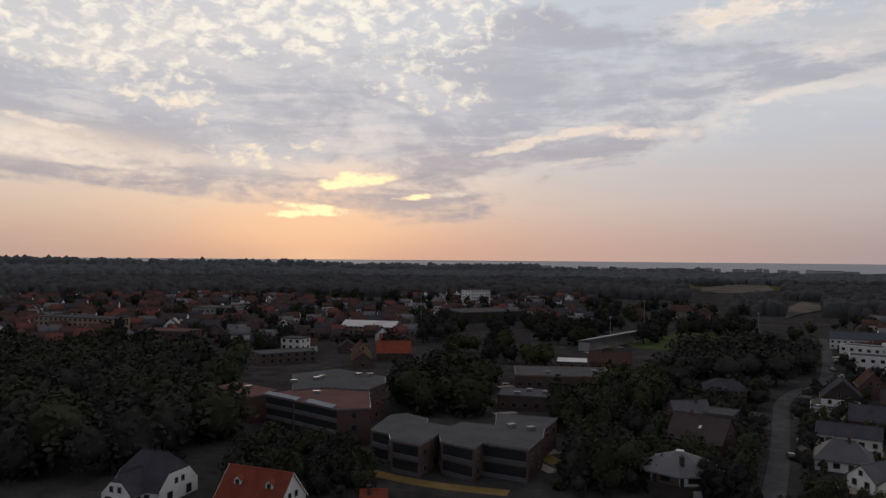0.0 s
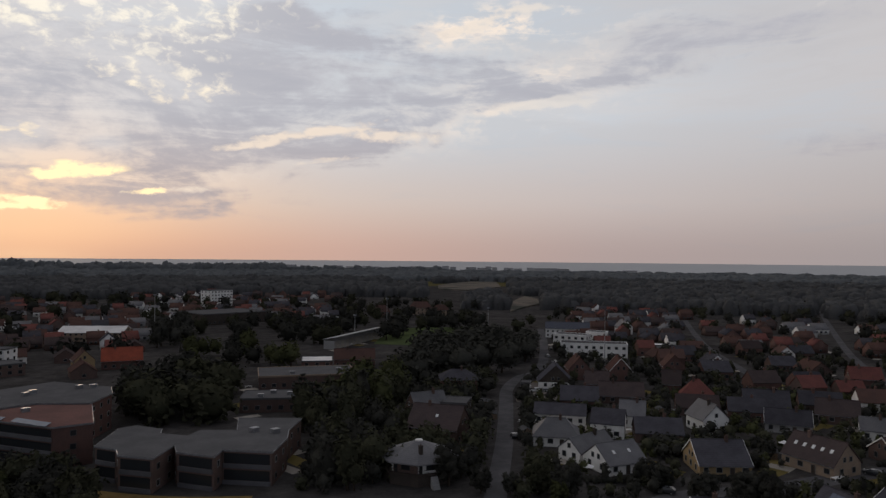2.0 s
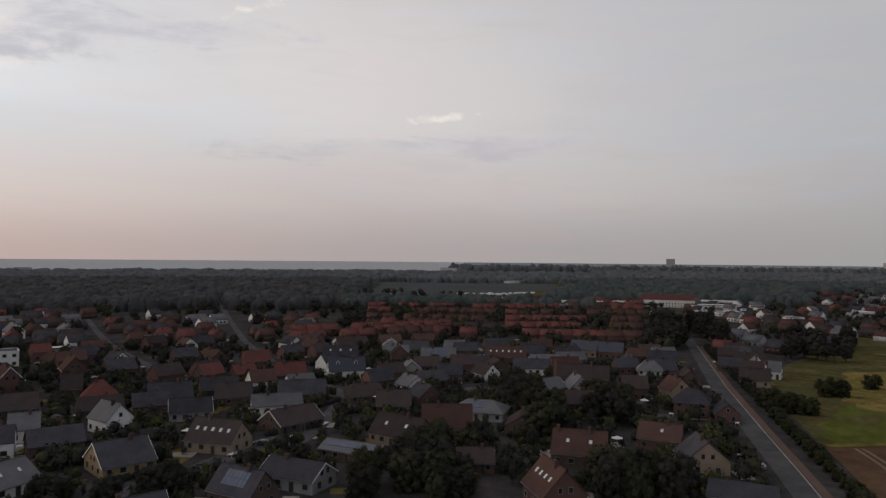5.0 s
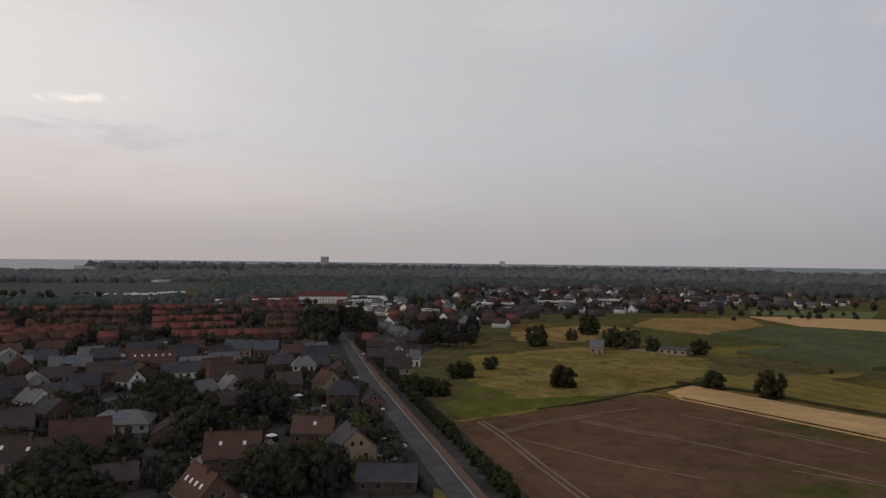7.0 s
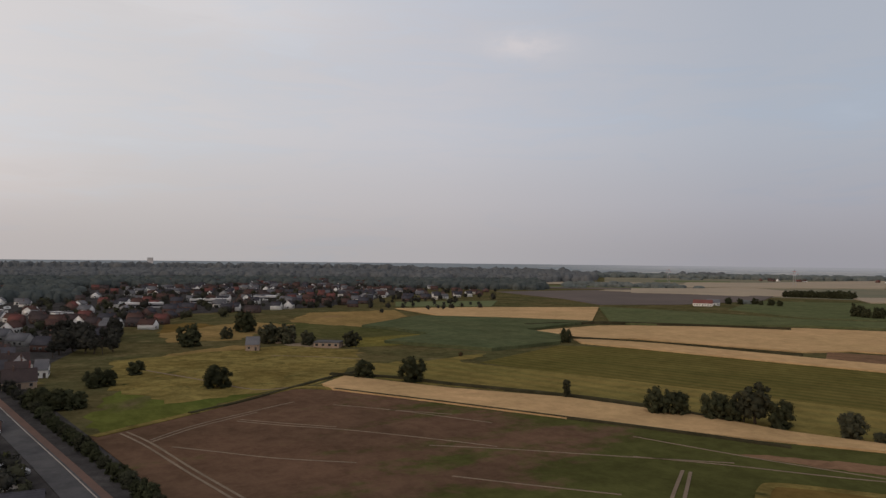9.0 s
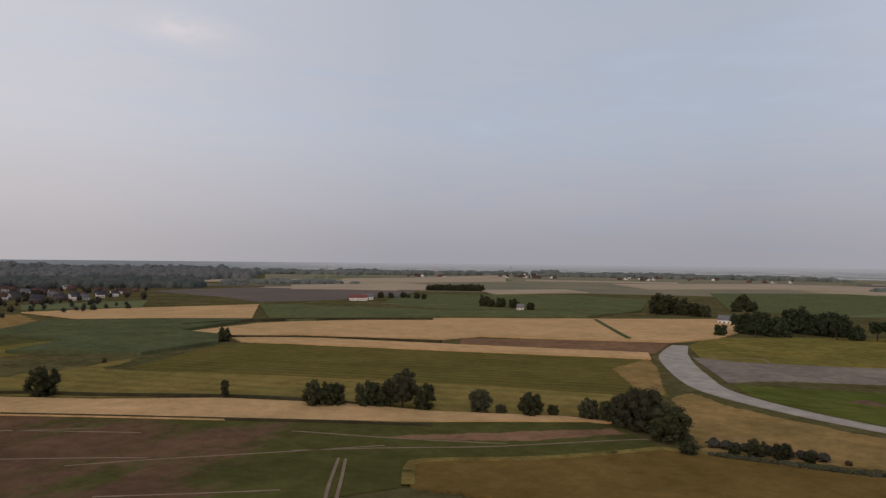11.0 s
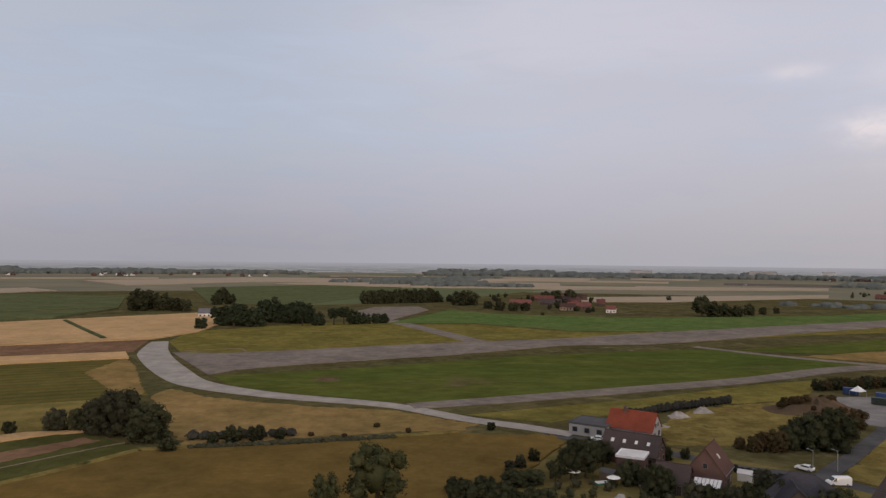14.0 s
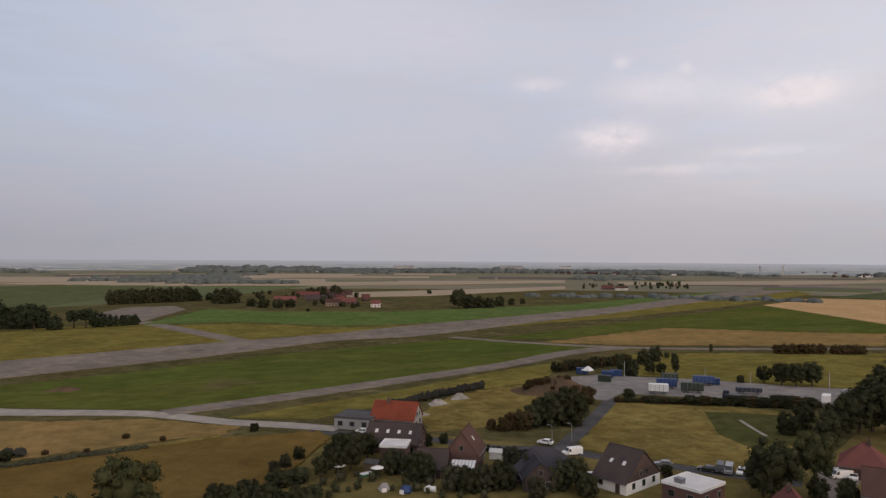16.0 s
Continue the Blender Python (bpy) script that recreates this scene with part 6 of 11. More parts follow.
# airfield
field("airfield_grass", "olive_grass", [(108.6, -441.5), (108.4, -500), (31.6, -561.4), (-32.7, -575.4), (-71.8, -436.4), (84.1, -374.3)], 0.08, label="yellow-green grass beside the runway", category="field")
field("runway_verge", "olive_grass", [(-28.7, -548.5), (-95.6, -549.9), (-155.6, -487.9), (-246.5, -489.2), (-374.7, -520.3), (-674.8, -643.9), (-1044, -812.6), (-956.3, -706.1), (-630.1, -561), (-406.2, -482.1), (-221.5, -439.5), (-64.5, -404.9), (-49.2, -455.7)], 0.07, label="yellow-green grass verge of the runway", category="field")
field("green_field", "bright", [(-29.4, -562), (-96.7, -708.2), (-138.7, -653.9), (-249.2, -611.3), (-457.3, -635.1), (-837.9, -799.6), (-1085, -844.5), (-694.1, -662.3), (-382.3, -531), (-250.8, -497.9), (-158.1, -495.9), (-97.3, -559.5)], 0.2, label="bright green crop by the runway", category="field")
field("airfield_grass", "lush", [(58.1, -310.5), (-6.6, -330.7), (-86.4, -365.4), (-187.9, -387.9), (-214.5, -386.6), (-251.5, -317.3), (-137.5, -278.1), (-59.6, -251.4), (-26.9, -246.5), (-5.2, -254.4), (37.5, -279), (50, -292.9)], 0.1, label="dark green grass between runway and taxiway", category="field")
field("airfield_grass", "olive_grass", [(-36.5, -227.7), (-68.1, -237.9), (-101.4, -248), (-167.4, -275.3), (-205.6, -285.4), (-164, -243.1), (-131.7, -237.1), (-92.4, -226), (-67.9, -217.9), (-61.5, -214.7)], 0.06, label="yellow-green grass beside the taxiway", category="field")
field("airfield_grass", "lush", [(-217.7, -385.2), (-370.2, -439.4), (-660.6, -549.6), (-556.8, -348.6), (-484, -303), (-377.1, -397.5), (-263.6, -366)], 0.12, label="dark green grass between runways", category="field")
field("airfield_stubble", "stubble", [(-240.3, -356.4), (-374, -394.3), (-435.6, -339), (-484, -303), (-419.4, -262.6), (-335.1, -298.4), (-272.2, -327.9)], 0.14, label="tan strip of dry grass", category="field", ragged=2.0)
field("airfield_wheat", "wheat", [(-660.6, -549.6), (-843.2, -622.6), (-899.4, -563.1), (-556.8, -348.6)], 0.5, label="field of ripe wheat beside the runway", category="field")
field("airfield_green", "maize", [(-892.1, -633.5), (-1124.9, -704.3), (-912.5, -571.3)], 0.6, label="dark green crop", category="field")
field("meadow", "olive_grass", [(-247.6, -293.8), (-308.7, -274.8), (-383.6, -240.2), (-276, -172.9), (-248.2, -193.2), (-227, -222.7), (-206.5, -241.3)], 0.06, label="yellow-green meadow behind the yard", category="field", ragged=2.5)
field("rough_meadow", "rough", [(-116.8, -231.5), (-164, -243.1), (-167.3, -221.2), (-124.1, -183.9), (-98.3, -183.7), (-86.4, -185.4), (-92.3, -206.8)], 0.07, label="rough yellow grass beside the farm", category="field", ragged=0.8)
field("rough_meadow", "rough", [(-162.8, -197.6), (-193, -184.1), (-205.5, -155.8), (-163.5, -127.2), (-138.3, -116.6), (-131.6, -125.5), (-125.3, -137.8), (-113.9, -152.9)], 0.07, label="rough yellow grass plot", category="field", ragged=0.8)
ribbon("garden_path", "concrete", [(-180.4, -158.4), (-175.6, -149.8), (-171.0, -141.0)], 1.2, 0.2, label="pale trodden garden path", category="path")
field("kitchen_plot", "green_crop", [(-180.0, -172.5), (-192.6, -163.2), (-205.2, -152.2), (-186.5, -138.3), (-158.8, -127.5), (-156.4, -133.4), (-160.6, -148.6)], 0.1, label="green garden plot", category="field")
field("runway", "runway", [(60.9, -314.1), (50.8, -327.6), (32.1, -338.5), (-21.9, -360.4), (-47.4, -369.7), (-125.8, -410.8), (-180.2, -414.4), (-225.3, -430.9), (-309.5, -470.1), (-423.1, -518.8), (-658.0, -630.7), (-993.3, -776.7), (-1449.5, -981.3), (-1723.3, -1195.4), (-1267.1, -990.8), (-786.2, -753.5), (-474.4, -581.7), (-290.6, -512.0), (-208.9, -480.5), (-136.8, -446.9), (-54.4, -425.0), (-25.2, -414.9), (37.2, -392.1), (65.5, -384.1), (93.4, -387.7)], 0.3, label="old runway of weathered concrete", category="road")
ribbon("taxiway", "runway", [(-20.0, -242.5), (-59.3, -252.5), (-134.1, -274.9), (-174.0, -287.7), (-226.5, -310.8), (-268.0, -318.0)], [9, 11, 11, 11, 12, 12], 0.25, label="weathered concrete taxiway", category="road")
ribbon("taxiway", "runway", [(-202.5, -401.8), (-223, -366.8), (-244.6, -339.6), (-275.5, -312.4), (-322.4, -287), (-403.3, -252.6)], 7, 0.15, label="narrow weathered taxiway link", category="road")
ribbon("taxiway", "runway", [(-87.2, -395.2), (-67.1, -465.2), (-30.7, -586.2)], 14, 0.145, label="old concrete taxiway", category="road")
field("apron", "runway", [(8.7, -657.8), (-24.1, -752.1), (-71, -760.3), (-76.2, -708.1), (-30.7, -586.2), (-3.7, -607.4)], 0.13, label="old concrete apron", category="field")
ribbon("concrete_road", "concrete", [(113.1, -440), (101.7, -383.6), (77.1, -321.8), (59.1, -290.2), (27.1, -265.2), (-12.3, -245.3), (-35.1, -222.5), (-51.8, -209.8), (-63.6, -199.2)], [9, 16, 15, 12, 9, 7, 6.5, 6.5, 6], 0.18, label="pale concrete perimeter road", category="road")
field("stubble_strip", "stubble", [(71.9, -268.5), (67.6, -280.5), (50.2, -262.9), (13.5, -244.2), (-13.6, -236.2), (-38.3, -214), (-32.8, -207.4), (-4.3, -205.7), (11.1, -202.6), (43.9, -196.6), (53.8, -220)], 0.12, label="tan stubble strip along the road", category="field", ragged=1.0)
field("olive_field", "olive", [(100.6, -142.7), (79.7, -160.6), (53.9, -191.1), (41.3, -192.2), (10.7, -195.2), (-30.5, -202), (-56.6, -197.3), (-56.9, -198.8), (-58.2, -189.2), (-42.3, -166.6), (-27.2, -148), (91.5, -128)], 0.5, label="olive-brown ripening crop field", category="field", ragged=0.8)

# village ground and streets
field("village_gardens", "garden", [(-118.9, 138.8), (-730, 846.7), (-530.9, 1143.1), (118.8, 1281.8), (771.6, 1091.9), (1353.4, 859.9), (982.4, 320.4), (732.8, 45.1), (635.8, -82.4), (331.2, 4.3), (220.4, -14.8), (148.5, -26.2), (86.6, 27.5)], 0.03, label="village gardens of grass, soil and low plants", category="gardens")
field("far_gardens", "garden", [(650, 39.9), (547.8, -18.5), (650, -94.7), (695.1, -259.8), (836.5, -395.8), (1299, -744.9), (1957.3, -1254.6), (2146.8, -485.4), (1726, 25.2), (1105.3, 155.1)], 0.02, label="gardens and trees of the far village quarter", category="gardens", ragged=4.0)
field("gardens", "lawn", [(-58.2, -189.2), (-85.5, -183.6), (-107.3, -159), (-124.2, -136.7), (-136.6, -113.6), (-174.3, -122.2), (-244, -152.8), (-231.9, -123), (-128.5, -68.2), (-21.8, -118.2), (-27.2, -148), (-42.3, -166.6)], 0.03, label="gardens of grass and low plants", category="gardens")
ribbon("main_road", "street", [(499.6, 47.8), (431.9, 35.8), (296.8, 15.1), (229.2, 2.3), (191.1, -5), (150.2, -12.4), (105, -20.8)], 6.5, 0.2, label="straight asphalt village road", category="road", smooth=False)
ribbon("cycle_path", "verge", [(438, 33.6), (302.5, 11.5), (230.9, -1.6), (191.1, -9.1), (148.7, -16.8), (104.9, -25)], 2.2, 0.17, label="reddish cycle path along the road", category="path", smooth=False)
ribbon("kerb_line", "concrete", [(437.9, 34.6), (302.5, 13), (230.9, -0.1), (191.1, -7.6), (148.7, -15.2), (104.9, -23.6)], 0.3, 0.26, label="pale kerb line of the road", category="kerb", smooth=False)
ribbon("street_a", "lane", [(242.7, 452.5), (197, 363.1), (155.1, 288.8), (134.4, 269), (117.9, 246.2), (104.3, 218.5), (84.7, 178.3), (68.6, 147.4), (57.3, 126)], 4.8, 0.16, label="grey village street", category="road")
ribbon("dirt_path", "stubble", [(-32.8, 182.6), (-18.6, 166.6), (-2.6, 156.3), (14.3, 150.8)], 4, 0.12, label="dry earth path past the flats", category="path")
ribbon("street_b", "lane", [(83.3, 116), (97.2, 122.7), (110.1, 122.4), (120.6, 120.1), (133.6, 121.5), (149.4, 122.2), (165.4, 121.9), (184.7, 124.4)], 6.5, 0.14, label="curved grey village street", category="road")
ribbon("street_c", "lane", [(273.8, 215), (245, 174.5), (220.2, 139.1), (172.5, 118.6), (156.4, 114.8)], 5.5, 0.12, label="narrow grey side street", category="road")
ribbon("street_d", "lane", [(246.5, 107.9), (256.3, 98.6), (249.5, 80.7), (256.6, 63.3)], 6, 0.11, label="narrow grey side street", category="road")
ribbon("street_e", "lane", [(393.4, 482.6), (291.4, 340.5), (241.4, 256.5), (218.4, 221.4)], 4, 0.13, label="narrow grey side street", category="road")
ribbon("street_f", "lane", [(606.9, 540.8), (382.9, 325.9), (309.4, 251.6), (276.5, 213.3)], 4, 0.13, label="narrow grey side street", category="road")
field("parking_court", "paving", [(115.5, 235.1), (134.1, 256.4), (146.5, 241.6), (137.4, 222.2), (121.1, 221.6), (110.7, 223.5)], 0.18, label="paved parking court", category="paving")
field("yard", "yard", [(-178.2, -247.3), (-195.2, -246.2), (-203.5, -237.8), (-224.9, -220.6), (-248.2, -193.2), (-263.1, -178.6), (-237.6, -159.8), (-213.4, -147.7), (-224.5, -163.6), (-210.5, -175.1), (-191.4, -195.9), (-176, -208.7), (-162.3, -200), (-158.4, -206.1), (-165.3, -222.1)], 0.12, label="grey gravel lorry yard", category="yard")
ribbon("access_road", "street", [(-110.2, -154.8), (-126.0, -167.4), (-150.0, -187.8), (-166.4, -202.0)], 4.6, 0.15, label="narrow asphalt access road", category="road", smooth=False)
ribbon("lane", "street", [(-63.6, -199.2), (-57.5, -200.7), (-70, -187.9), (-82.9, -177.9), (-93, -164.3), (-107.8, -154.5), (-116.2, -142), (-126.1, -129), (-133.5, -118.8), (-142, -107.6)], 5, 0.13, label="narrow asphalt lane past the houses", category="road")
field("driveway", "paving", [(-151.1, -111.6), (-164.9, -112.7), (-157.3, -104.1), (-141.9, -97), (-136.5, -99.5)], 0.1, label="paved driveway with parked cars", category="paving")
field("sports_pitch", "pitch", [(119.7, 433.5), (152, 481.3), (200.4, 478), (194, 441.8), (139.9, 376.5), (105.1, 397.6)], 0.1, label="green sports pitch", category="pitch")
field("dune", "far_sand", [(429.7, 1182.7), (566.1, 1377.4), (612, 1333.8), (514.4, 1102), (412.5, 1003.6), (379.7, 1045.1)], 2.0, label="pale bare sand dune", category="dune")
field("dune", "far_sand", [(356.5, 732.5), (421.2, 831.3), (415, 782.3), (368, 688.4), (326.3, 644.1), (286.7, 593.9)], 1.5, label="pale bare sand dune", category="dune")
field("dune", "far_sand", [(459.3, 1575), (571, 1722.9), (521.9, 1519.9), (420.1, 1402.3)], 2.0, label="pale bare sand dune", category="dune")
field("heath", "heath_grass", [(769.9, 460.4), (1330.9, 737), (1459.5, 665.5), (1746.1, 503), (1176.6, 311.5), (979.7, 334.5), (890.2, 425.7)], 0.3, label="open heath beyond the village", category="heath")
field("meadow", "rough", [(372, -34.8), (398.1, -125.7), (360.1, -158.2), (298.1, -125.5), (270.5, -99.4), (261.2, -65.9), (256.5, -41.8), (293.2, -27.6)], 0.05, label="rough grazed meadow with yellow patches", category="field", ragged=2.5)
field("meadow", "stubble", [(490, -72.3), (558.7, -144.4), (520, -172.6), (437, -109.7), (441.8, -71.5)], 0.07, label="tan hay meadow", category="field", ragged=2.5)
field("pasture", "olive_grass", [(414.1, -174.1), (420.2, -225.6), (387.2, -232.3), (370.6, -184.1), (374.4, -157.5)], 0.1, label="yellow-green pasture", category="field")

# wheel tracks in the brown field
ribbon("wheel_track", "track", [(218.9, -22.6), (202, -26.9), (174, -32), (148.4, -37), (125.6, -41.1)], 0.7, 0.3, label="pale wheel track in the crop", category="track")
ribbon("wheel_track", "track", [(219.7, -24.4), (203.3, -28.8), (174, -33.9), (148.3, -39), (125.5, -43.1)], 0.7, 0.3, label="pale wheel track in the crop", category="track")
ribbon("wheel_track", "track", [(206.7, -28.8), (218.9, -42.8), (231, -63.9), (239.1, -79.8)], 0.6, 0.34, label="pale wheel track in the crop", category="track")
ribbon("wheel_track", "track", [(204.7, -29), (216.6, -43.3), (228.5, -64.1)], 0.6, 0.34, label="pale wheel track in the crop", category="track")
ribbon("wheel_track", "track", [(196.9, -33), (186.3, -42.5), (173.8, -53.8), (160.9, -69.7)], 0.6, 0.34, label="pale wheel track in the crop", category="track")
ribbon("wheel_track", "track", [(218.9, -55.2), (207.2, -65.8), (196.7, -77), (184.8, -87.7), (167.1, -101.6), (157.1, -108.8)], 0.6, 0.34, label="pale wheel track in the crop", category="track")
ribbon("wheel_track", "track", [(220.4, -56.7), (208.6, -68), (197.9, -79.1)], 0.6, 0.34, label="pale wheel track in the crop", category="track")
ribbon("wheel_track", "track", [(228.4, -90.1), (210.6, -104.9), (181.1, -123.1)], 0.6, 0.34, label="pale wheel track in the crop", category="track")
ribbon("wheel_track", "track", [(212.2, -103.6), (196.9, -118.4)], 0.6, 0.34, label="pale wheel track in the crop", category="track")
ribbon("wheel_track", "track", [(166.9, -93.4), (153.7, -109.9), (134.3, -131.5), (116.5, -152.1)], 0.6, 0.34, label="pale wheel track in the crop", category="track")
ribbon("wheel_track", "track", [(140.6, -84.8), (125.8, -97.7), (112.3, -110)], 0.6, 0.34, label="pale wheel track in the crop", category="track")
ribbon("wheel_track", "track", [(132.9, -134.2), (115.6, -149.6), (92.7, -167.6), (67.9, -193.1), (60, -200.3)], 0.6, 0.34, label="pale wheel track in the crop", category="track")
ribbon("wheel_track", "track", [(148.1, -149.4), (116.2, -161), (90.7, -172.7)], 0.6, 0.34, label="pale wheel track in the crop", category="track")
ribbon("wheel_track", "track", [(118.3, -135.7), (106.1, -118.6), (97.8, -107.8)], 0.8, 0.36, label="pale wheel track in the crop", category="track")
ribbon("wheel_track", "track", [(116.5, -136.3), (104.8, -120.9), (95.7, -108.5)], 0.8, 0.36, label="pale wheel track in the crop", category="track")
ribbon("grass_verge", "rough", [(91.5, -128), (99.5, -140.4), (98.4, -146.8), (80.1, -161.5), (67.5, -174.6), (54.1, -191.7)], 3.0, 0.6, label="rough grassy field verge", category="verge")
ribbon("grass_verge", "rough", [(54.1, -191.7), (41.6, -193.4), (10.8, -196.4), (-30.8, -203.9)], 3.0, 0.6, label="rough grassy field verge", category="verge")
ribbon("grass_verge", "rough", [(218, -15.8), (234.9, -43.4), (263.9, -88), (256, -100.9)], 3.0, 0.45, label="rough grassy field verge", category="verge")
ribbon("field_path", "track", [(89, -395.9), (61.2, -405.3), (55.5, -388.7)], 1.5, 0.2, label="pale path in the airfield grass", category="path", smooth=False)
ribbon("field_ditch", "maize", [(220, -580.4), (179.2, -506.1), (149.1, -452.6)], 3, 1.4, label="green ditch bank across the wheat", category="verge")


# ---- houses of the village ----
house(67.5, 184.2, -39, 14.2, 13, 4.5, 9.5, "tile_brown", "brick_brown", lights=1)
house(72.2, 208.1, 7, 10.9, 9, 4, 8.5, "tile_grey", "brick_brown")
flat_block(80.9, 205.2, -33, 7.7, 10, 6, "dark_wall", "felt")
house(96.6, 243.6, -17, 13.2, 11, 6.2, 9, "tile_dark", "brick_red", hip=4)
house(138.9, 246.8, -117, 12.0, 13, 2.8, 9, "tile_dark", "dark_wall", base='white', chimneys=0, label='dark timber gabled house with a white ground floor')
flat_block(121.9, 238.4, -32, 3.3, 6, 4, "white", "felt")
flat_block(201.0, 317.2, -31, 33.4, 12, 7, "white", "felt", storeys=2, label='long white modern flats with a flat roof', rim='trim')
flat_block(212.3, 357.8, -49, 19.2, 10, 7, "white", "felt", rim='trim', label='white modern flats with a flat roof')
flat_block(228.5, 357.0, -49, 10.4, 9, 8, "white", "felt", rim='trim', label='white modern flats with a flat roof')
house(233.5, 399.3, -30, 27.6, 9, 6, 9.5, "tile_blue", "white", chimneys=0)
house(282.0, 408.3, -105, 10.0, 9, 5, 9.5, "tile_grey", "white")
flat_block(248.1, 330.0, -31, 12.1, 8, 3, "grey_wall", "white_roof", storeys=1)
house(157.5, 260.9, -111, 11.0, 9, 4.5, 9.5, "tile_brick", "brick_red")
house(171.9, 252.1, -114, 11.0, 9, 4.5, 9.5, "tile_brick", "brick_red", trim=True)
house(147.5, 230.4, -33, 8.7, 9, 4, 8, "tile_brown", "brick_red")
house(146.1, 213.0, -30, 15.3, 9, 2.9, 6.9, "tile_brown", "brick_brown")
house(110.3, 192.5, -33, 15.4, 8.9, 3.2, 5.6, "tile_dark", "white", chimneys=0)
house(97.0, 171.6, -29, 12.0, 11, 2.8, 6.5, "tile_grey", "white", hip=3.5)
house(97.7, 157.0, 20, 14.0, 6.8, 2.7, 5.5, "tile_grey", "white", pots='dark_wall', label="white rendered bungalow wing with a low grey slate roof")
house(98.2, 145.6, 5, 11.0, 10.0, 2.6, 6.3, "tile_grey", "white", chimneys=0, lights=2)
house(129.5, 182.5, -38, 7.4, 8.7, 3.6, 7.2, "tile_grey", "white")
house(146.4, 169.6, -101, 10.0, 8, 4.2, 8.2, "tile_grey", "white", pots='dark_wall')
house(167.0, 198.8, -40, 11.0, 10, 4, 9, "tile_terra", "brick_brown", hip=4.5)
house(174.6, 221.7, -38, 6.7, 9, 4, 8.5, "tile_brown", "brick_red")
house(203.7, 258.0, -118, 10.0, 9, 4, 9, "tile_brick", "brick_red")
house(181.6, 182.9, -38, 14, 9, 2.9, 7.4, "tile_dark", "brick_brown")
house(168.8, 161.4, -44, 12.4, 8.9, 2.8, 6.2, "tile_dark", "grey_wall", trim=True)
house(121.2, 137.2, -22, 12.0, 12.4, 2.7, 7.0, "tile_dark", "ochre", trim=True)
house(145.0, 128.9, -85, 13.9, 9.5, 3.1, 7.8, "tile_brown", "brick_tan", lights=5)
house(187.9, 143.4, -47, 15.7, 8.8, 3.0, 5.8, "tile_grey", "white")
house(172.0, 125.8, -16, 15.6, 10.4, 2.8, 6.2, "tile_brown", "brick_brown", trim=True)
house(253.0, 204.7, -34, 11.5, 8, 4.5, 8.5, "tile_terra", "brick_red")
house(238.0, 175.3, -46, 12.5, 8.5, 3.3, 7.2, "tile_terra", "brick_red")
house(252.9, 157.7, -50, 14.9, 8, 4, 8.5, "tile_blue", "white", dormers=2)
house(290.3, 184.3, -58, 16.4, 8, 4, 8, "tile_dark", "brick_red", lights=3)
house(308.8, 141.1, -71, 16.3, 8, 3.6, 7.5, "tile_grey", "white", panels=0.5)
house(216.5, 127.0, -45, 13.0, 9, 2.8, 6.2, "tile_brown", "brick_brown", hip=2)
house(207.9, 147.7, -55, 16.2, 9, 3, 7, "tile_dark", "brick_brown")
house(192.6, 165.0, -49, 12.1, 9, 3, 7, "tile_brown", "brick_brown")
house(152.6, 92.4, -92, 16.5, 7.4, 2.6, 4.2, "tile_grey", "brick_brown", panels=0.97, chimneys=0)
house(171.5, 89.2, -100, 15.4, 9.3, 2.9, 7.4, "tile_brown", "brick_tan", lights=2)
house(185.5, 82.0, -65, 14.0, 10.4, 2.9, 8.5, "tile_brick", "brick_brown")
house(129.8, 93.2, -91, 14.4, 9, 2.9, 5.6, "tile_dark", "grey_wall", trim=True)
house(115.0, 95.8, -95, 11.6, 8.2, 3.3, 7.4, "tile_dark", "brick_brown", panels=0.6)
house(92.0, 101.6, -26, 12.0, 9.4, 3.2, 7.4, "tile_dark", "white", trim=True)
house(210.5, 81.4, -82, 16.5, 12, 2.7, 5.4, "tile_grey", "grey_wall", panels=0.6, hip=4)
house(256.0, 73.6, -27, 14.5, 9.5, 2.8, 5.9, "tile_grey", "ochre", trim=True)
house(282.6, 66.0, -81, 21.3, 9, 3.5, 8, "tile_brown", "brick_red")
house(261.1, 62.6, -147, 9.0, 8, 3.5, 7.5, "tile_grey", "grey_wall")
house(174.0, 40.9, -84, 13, 9, 3.3, 8, "tile_brick", "brick_brown", chimneys=2, lights=2)
house(141.5, 38.6, 218, 11.5, 9.2, 3.8, 8.8, "tile_brick", "brick_red", lights=4)
house(198.0, 24.8, -92, 11, 8.7, 3.1, 6.5, "tile_brick", "brick_red", lights=1)
house(243.8, 20.8, -89, 10.7, 10, 5, 8.5, "tile_dark", "brick_red", hip=3.5)
house(269.2, 28.9, -144, 9.0, 8, 4, 8, "tile_brick", "brick_tan")
house(304.2, 42.8, -82, 9.8, 9, 5, 8.5, "tile_grey", "white", hip=3)
house(180.5, 13.2, 19, 10.4, 10.2, 3.6, 8.0, "tile_dark", "brick_tan")
house(157.4, 3.5, -93, 13, 9.2, 2.8, 4.9, "tile_dark", "brick_brown", chimneys=0)
house(313.0, 2.9, -89, 11.5, 9, 3, 7, "tile_brown", "brick_tan")
house(351.8, 2.5, -170, 8.0, 7, 3.5, 7, "tile_grey", "white")
house(368.4, 84.3, -97, 14.4, 8, 4, 8, "tile_blue", "brick_tan")
house(366.5, 70.5, -89, 12.1, 8, 4, 8, "tile_blue", "brick_red")
house(278.4, 105.6, -119, 9.0, 8, 3, 6.5, "tile_brown", "white")
house(322.2, 112.0, -71, 19.0, 9, 4, 8.5, "tile_brick", "brick_red", lights=6)
house(205.4, 109.9, -62, 11.1, 9, 3, 7, "tile_brown", "brick_brown")
